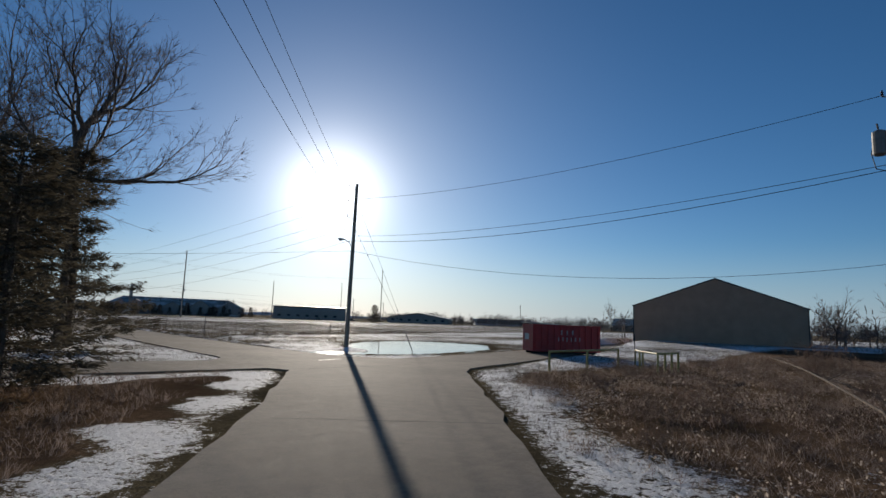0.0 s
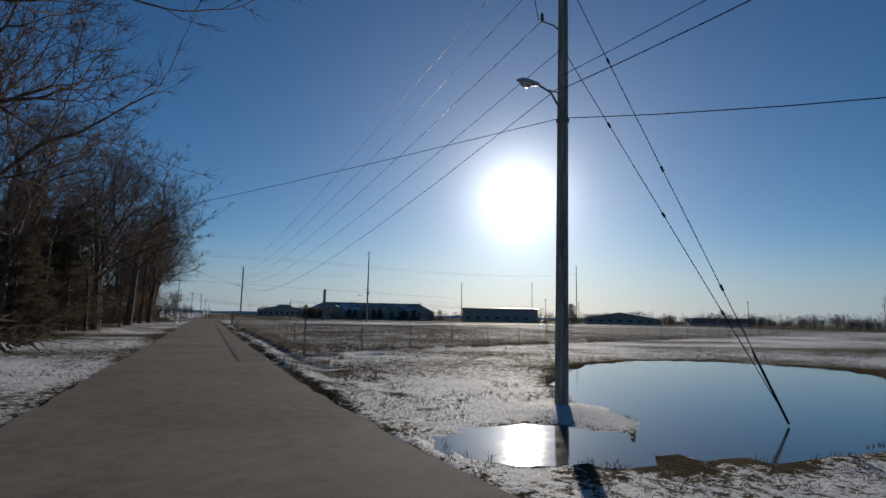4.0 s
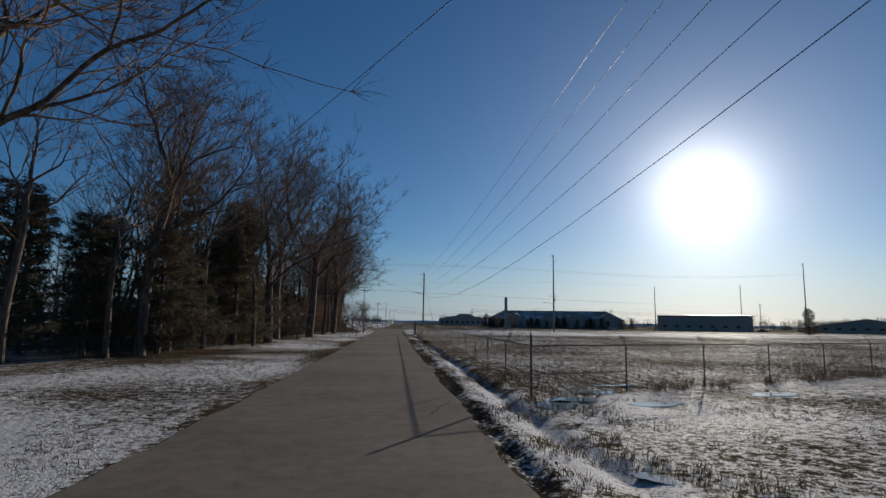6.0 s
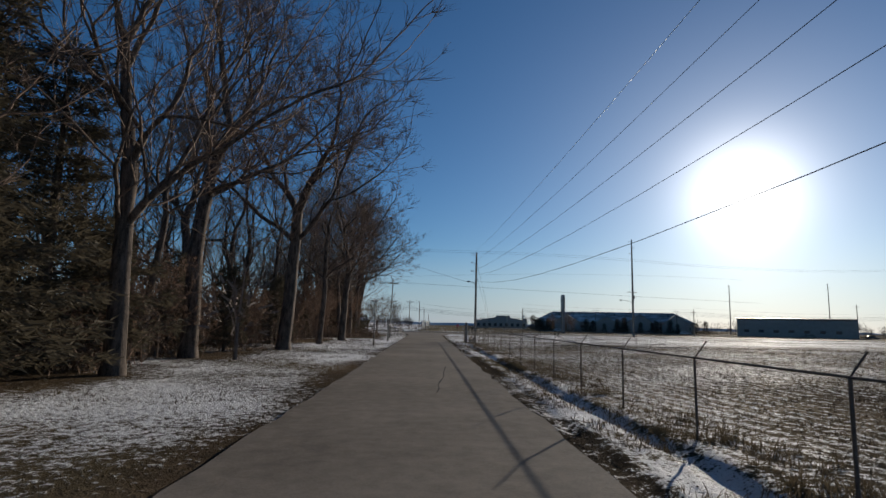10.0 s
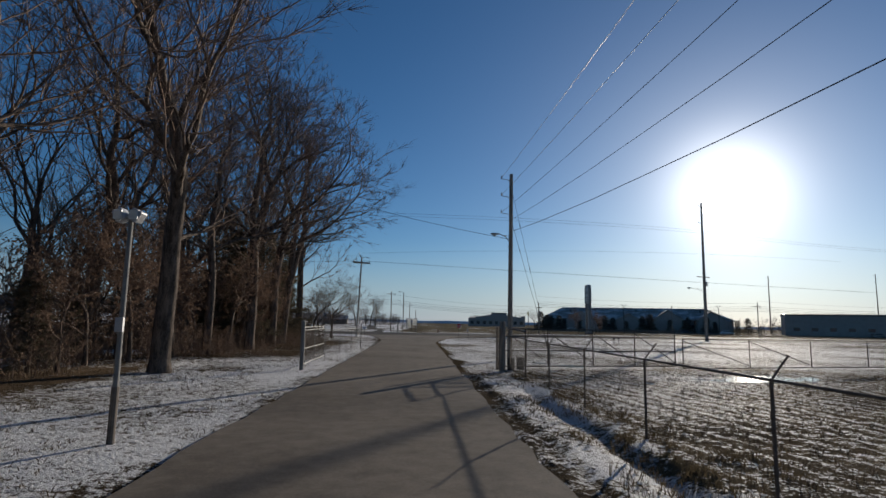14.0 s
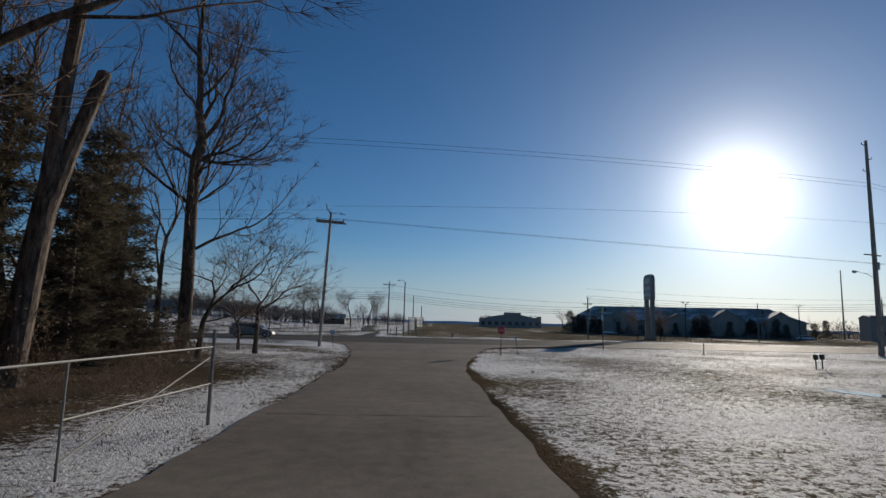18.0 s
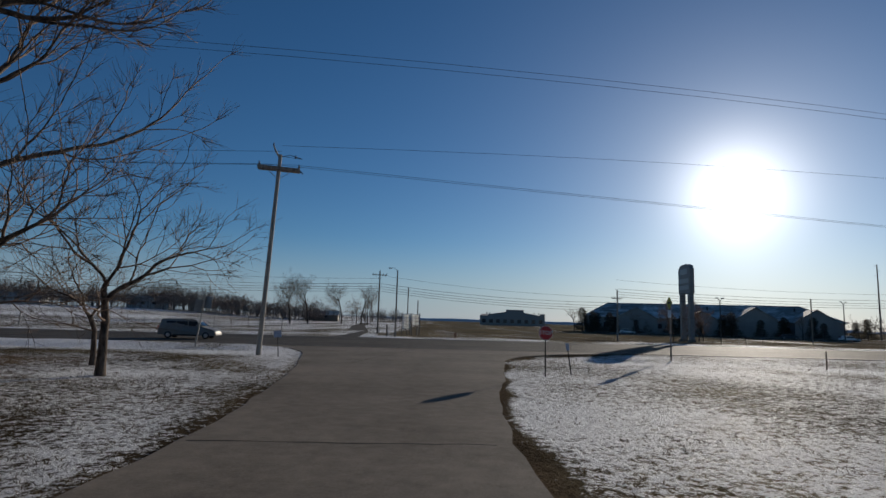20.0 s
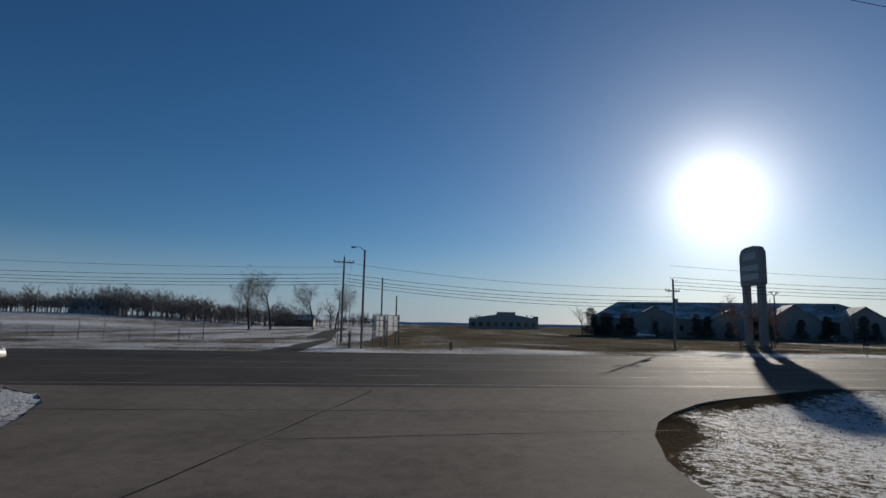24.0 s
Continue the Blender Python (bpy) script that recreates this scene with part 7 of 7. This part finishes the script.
blades("dry_weeds", 25000, scatter(-8, 46, -52, -18, weedy), 0.06, 0.40, 0.0034, M_WEED, 1, "tangled dry brown weeds beside the road", "weeds", 6, 1.0)
blades("dry_weeds", 5200, scatter(-8, 46, -52, -18, lambda p, q: weedy(p, q) and clumpy(p, q, 0.05, 0.8)), 0.20, 0.55, 0.0032, M_SEED, 11, "pale dry stalks with seed heads among brown weeds", "weeds", 3, 0.8)
rnd = random.Random(17)
placed = 0
while placed < 130:
    x, y = rnd.uniform(-4, 34), rnd.uniform(-44, -19)
    if not weedy(x, y):
        continue
    o = thing("weed_bush", x, y, relief(x, y), rnd.uniform(0, 360), "low tangle of dry brown weeds with withered leaves", "weeds", "weed bushes")
    k = rnd.uniform(0.24, 0.5)
    o.scale = (k, k, k * rnd.uniform(0.8, 1.1))
    mesh_part("stem_tangle", BRUSH[placed % 2][0], o)
    mesh_part("dry_leaves", BRUSH[placed % 2][1], o, "withered red-brown leaves")
    placed += 1


for k in range(24):
    x = 7.5 + 1.9 * k + rnd.uniform(-0.8, 0.8)
    y = fence_line_y(x) - rnd.uniform(0.1, 0.7)
    o = thing("weed_bush", x, y, relief(x, y), rnd.uniform(0, 360), "low clump of brown weeds at the foot of the fence", "weeds", "fence weeds")
    size = rnd.uniform(0.22, 0.42)
    o.scale = (size * 1.3, size * 1.3, size)
    mesh_part("stem_tangle", BRUSH[k % 2][0], o)
    mesh_part("dry_leaves", BRUSH[k % 2][1], o, "withered red-brown leaves")


def fluff(name, count, place, seed, label):
    """Pale seed tufts at the tips of dry weeds, as small crossed flakes."""
    rr = np.random.default_rng(seed)
    at = place(rr, count)
    n = len(at)
    c = at + np.stack([rr.normal(0, 0.05, n), rr.normal(0, 0.05, n), rr.uniform(0.06, 0.55, n)], 1)
    u = rr.normal(0, 1, (n, 3))
    u /= np.linalg.norm(u, axis=1, keepdims=True)
    v = np.cross(u, rr.normal(0, 1, (n, 3)))
    v /= np.linalg.norm(v, axis=1, keepdims=True)
    r = rr.uniform(0.014, 0.045, (n, 1))
    V = np.stack([c - u * r, c + v * r * 0.6, c + u * r, c - v * r * 0.6], 1).reshape(-1, 3)
    F = (np.arange(n)[:, None] * 4 + np.arange(4)[None]).tolist()
    return tagged(new(name, mesh_from(name, V.tolist(), F, M_SEED)), label, "weeds", kind="stuff")


fluff("seed_tufts", 36000, scatter(-8, 40, -48, -18, lambda p, q: weedy(p, q) and clumpy(p, q, 0.0, 0.6)), 31, "pale seed tufts on dry weeds beside the road")
blades("dead_grass", 15000, scatter(-6, 30, -34, -9, lambda p, q: inside(SOUTH_WEEDS, p, q) and clumpy(p, q, -0.2, 0.9)), 0.04, 0.16, 0.005, M_GRASS, 12, "dead grass tufts poking through snow beside the road", "grass", 5, 0.6)
blades("dry_weeds", 9000, scatter(-34, -5, -48, -14.5, lambda p, q: clumpy(p, q, -0.1, 0.4) and p < 0.63 * (q + 30.6) - 16), 0.08, 0.38, 0.0045, M_WEED, 2, "dry brown grass beside the road", "weeds", 6, 0.9)
blades("dead_grass", 11000, scatter(4.2, 40, -7, 24, lambda p, q: q < fence_line_y(p) and clumpy(p, q, -0.05)), 0.04, 0.14, 0.008, M_GRASS, 3, "short dead grass tufts poking through snow", "grass", 4, 0.7)
blades("dead_grass", 16000, scatter(-13, -3.3, -8, 178, lambda p, q: clumpy(p, q, 0.0)), 0.04, 0.13, 0.008, M_GRASS, 4, "short dead grass tufts poking through snow", "grass", 4, 0.7)
blades("dead_grass", 11000, scatter(3.5, 36, 119, 194, lambda p, q: clumpy(p, q, 0.0)), 0.03, 0.11, 0.008, M_GRASS, 5, "short dead grass tufts poking through snow", "grass", 4, 0.7)
blades("dead_grass", 7000, scatter(4.2, 8.0, 8, 120, lambda p, q: clumpy(p, q, 0.0)), 0.06, 0.26, 0.008, M_GRASS, 6, "dead grass along the fence", "grass", 4, 0.4)
blades("dead_grass", 12000, scatter(6, 60, 22, 52, lambda p, q: abs(q - fence_line_y(p)) < 0.8 and clumpy(p, q, -0.1, 0.7)), 0.1, 0.5, 0.01, M_GRASS, 7, "dead grass along the fence", "grass", 4, 0.4)
blades("dead_grass", 5200, scatter(5.75, 7.4, 20, 119, lambda p, q: clumpy(p, q, 0.22, 0.8)), 0.05, 0.26, 0.008, M_GRASS, 16, "brown grass tufts at the foot of the fence", "grass", 5, 0.5)
blades("stubble", 52000, scatter(6.8, 70, 24, 122, lambda p, q: q > fence_line_y(p) + 0.4 and abs(math.sin((p * 0.97 + q * 0.24) * 4.19 + 3.0 * noise.noise(Vector((p * 0.25, q * 0.25, 3.3))))) > 0.35 and clumpy(p, q, -0.5, 0.4)), 0.05, 0.2, 0.008, M_STUBBLE, 8, "rows of cut stalks standing in the field", "stubble", 3, 0.35)


# ---- clods of mud on the road's shoulder ----
def clods(name, count, place, rmin, rmax, material, seed, label):
    """Uneven lumps, joined, half sunk in the ground."""
    rr = np.random.default_rng(seed)
    at = place(rr, count)
    bm_ = bmesh.new()
    bmesh.ops.create_icosphere(bm_, subdivisions=1, radius=1.0)
    unit_v = np.array([v.co[:] for v in bm_.verts])
    unit_f = np.array([[v.index for v in f.verts] for f in bm_.faces])
    bm_.free()
    n, m = len(at), len(unit_v)
    size = rr.uniform(rmin, rmax, (n, 1, 1)) * rr.uniform(0.6, 1.3, (n, 1, 3)) * np.array([1, 1, 0.6])
    V = at[:, None, :] + unit_v[None] * size * rr.uniform(0.75, 1.25, (n, m, 1))
    F = (unit_f[None] + (np.arange(n) * m)[:, None, None]).reshape(-1, 3)
    return tagged(new(name, mesh_from(name, V.reshape(-1, 3).tolist(), F.tolist(), material)), label, "mud", kind="stuff")


clods("mud_clods", 5200, scatter(3.5, 4.75, -7, 119, lambda p, q: clumpy(p, q, -0.15, 0.9)), 0.012, 0.04, M_MUD, 21, "dark frozen clods of mud along the road edge")
clods("mud_clods", 1800, scatter(-4.1, -3.2, -6, 118, lambda p, q: clumpy(p, q, 0.0, 0.9)), 0.01, 0.032, M_MUD, 22, "small dark clods of mud and litter along the road edge")
clods("mud_clods", 900, scatter(3.5, 11.5, 160, 194, lambda p, q: road_gap(p, q) < 0.7 and clumpy(p, q, -0.1, 0.9)), 0.01, 0.032, M_MUD, 23, "small dark clods of soil round the kerbless corner")

fb = thing("fallen_branch", 12.0, -32.9, 0, 0, "long thin bent branch lying across dry weeds", "branch")
part("limb", tube([(25.9, 10.2, 0.5), (14, 5.6, 0.75), (6, 2.4, 0.8), (0, 0, 0.75), (-6.5, -3.0, 0.4), (-8, -3.6, 0.0)], [0.03, 0.035, 0.04, 0.045, 0.05, 0.055], 7), M_BARK, fb)
part("twig", tube([(6, 2.4, 0.8), (7.5, 3.4, 1.2), (8.2, 4.2, 1.3)], [0.018, 0.012, 0.006], 5), M_BARK, fb)
part("twig", tube([(0, 0, 0.75), (1.6, -0.2, 1.0), (2.4, -0.1, 1.05)], [0.016, 0.011, 0.006], 5), M_BARK, fb)

for x, y in ((29.0, 168.3), (29.9, 168.9)):
    mt = thing("meter_stand", x, y, relief(x, y), 20, "small dark meter box on a thin pipe in the lawn", "meter", "meter stands")
    part("pipe", tube([(0, 0, -0.2), (0, 0, 0.75)], 0.04, 8), M_IRON, mt)
    part("meter_box", box(0, 0, 0.85, 0.34, 0.2, 0.36, 0.04), M_IRON, mt)
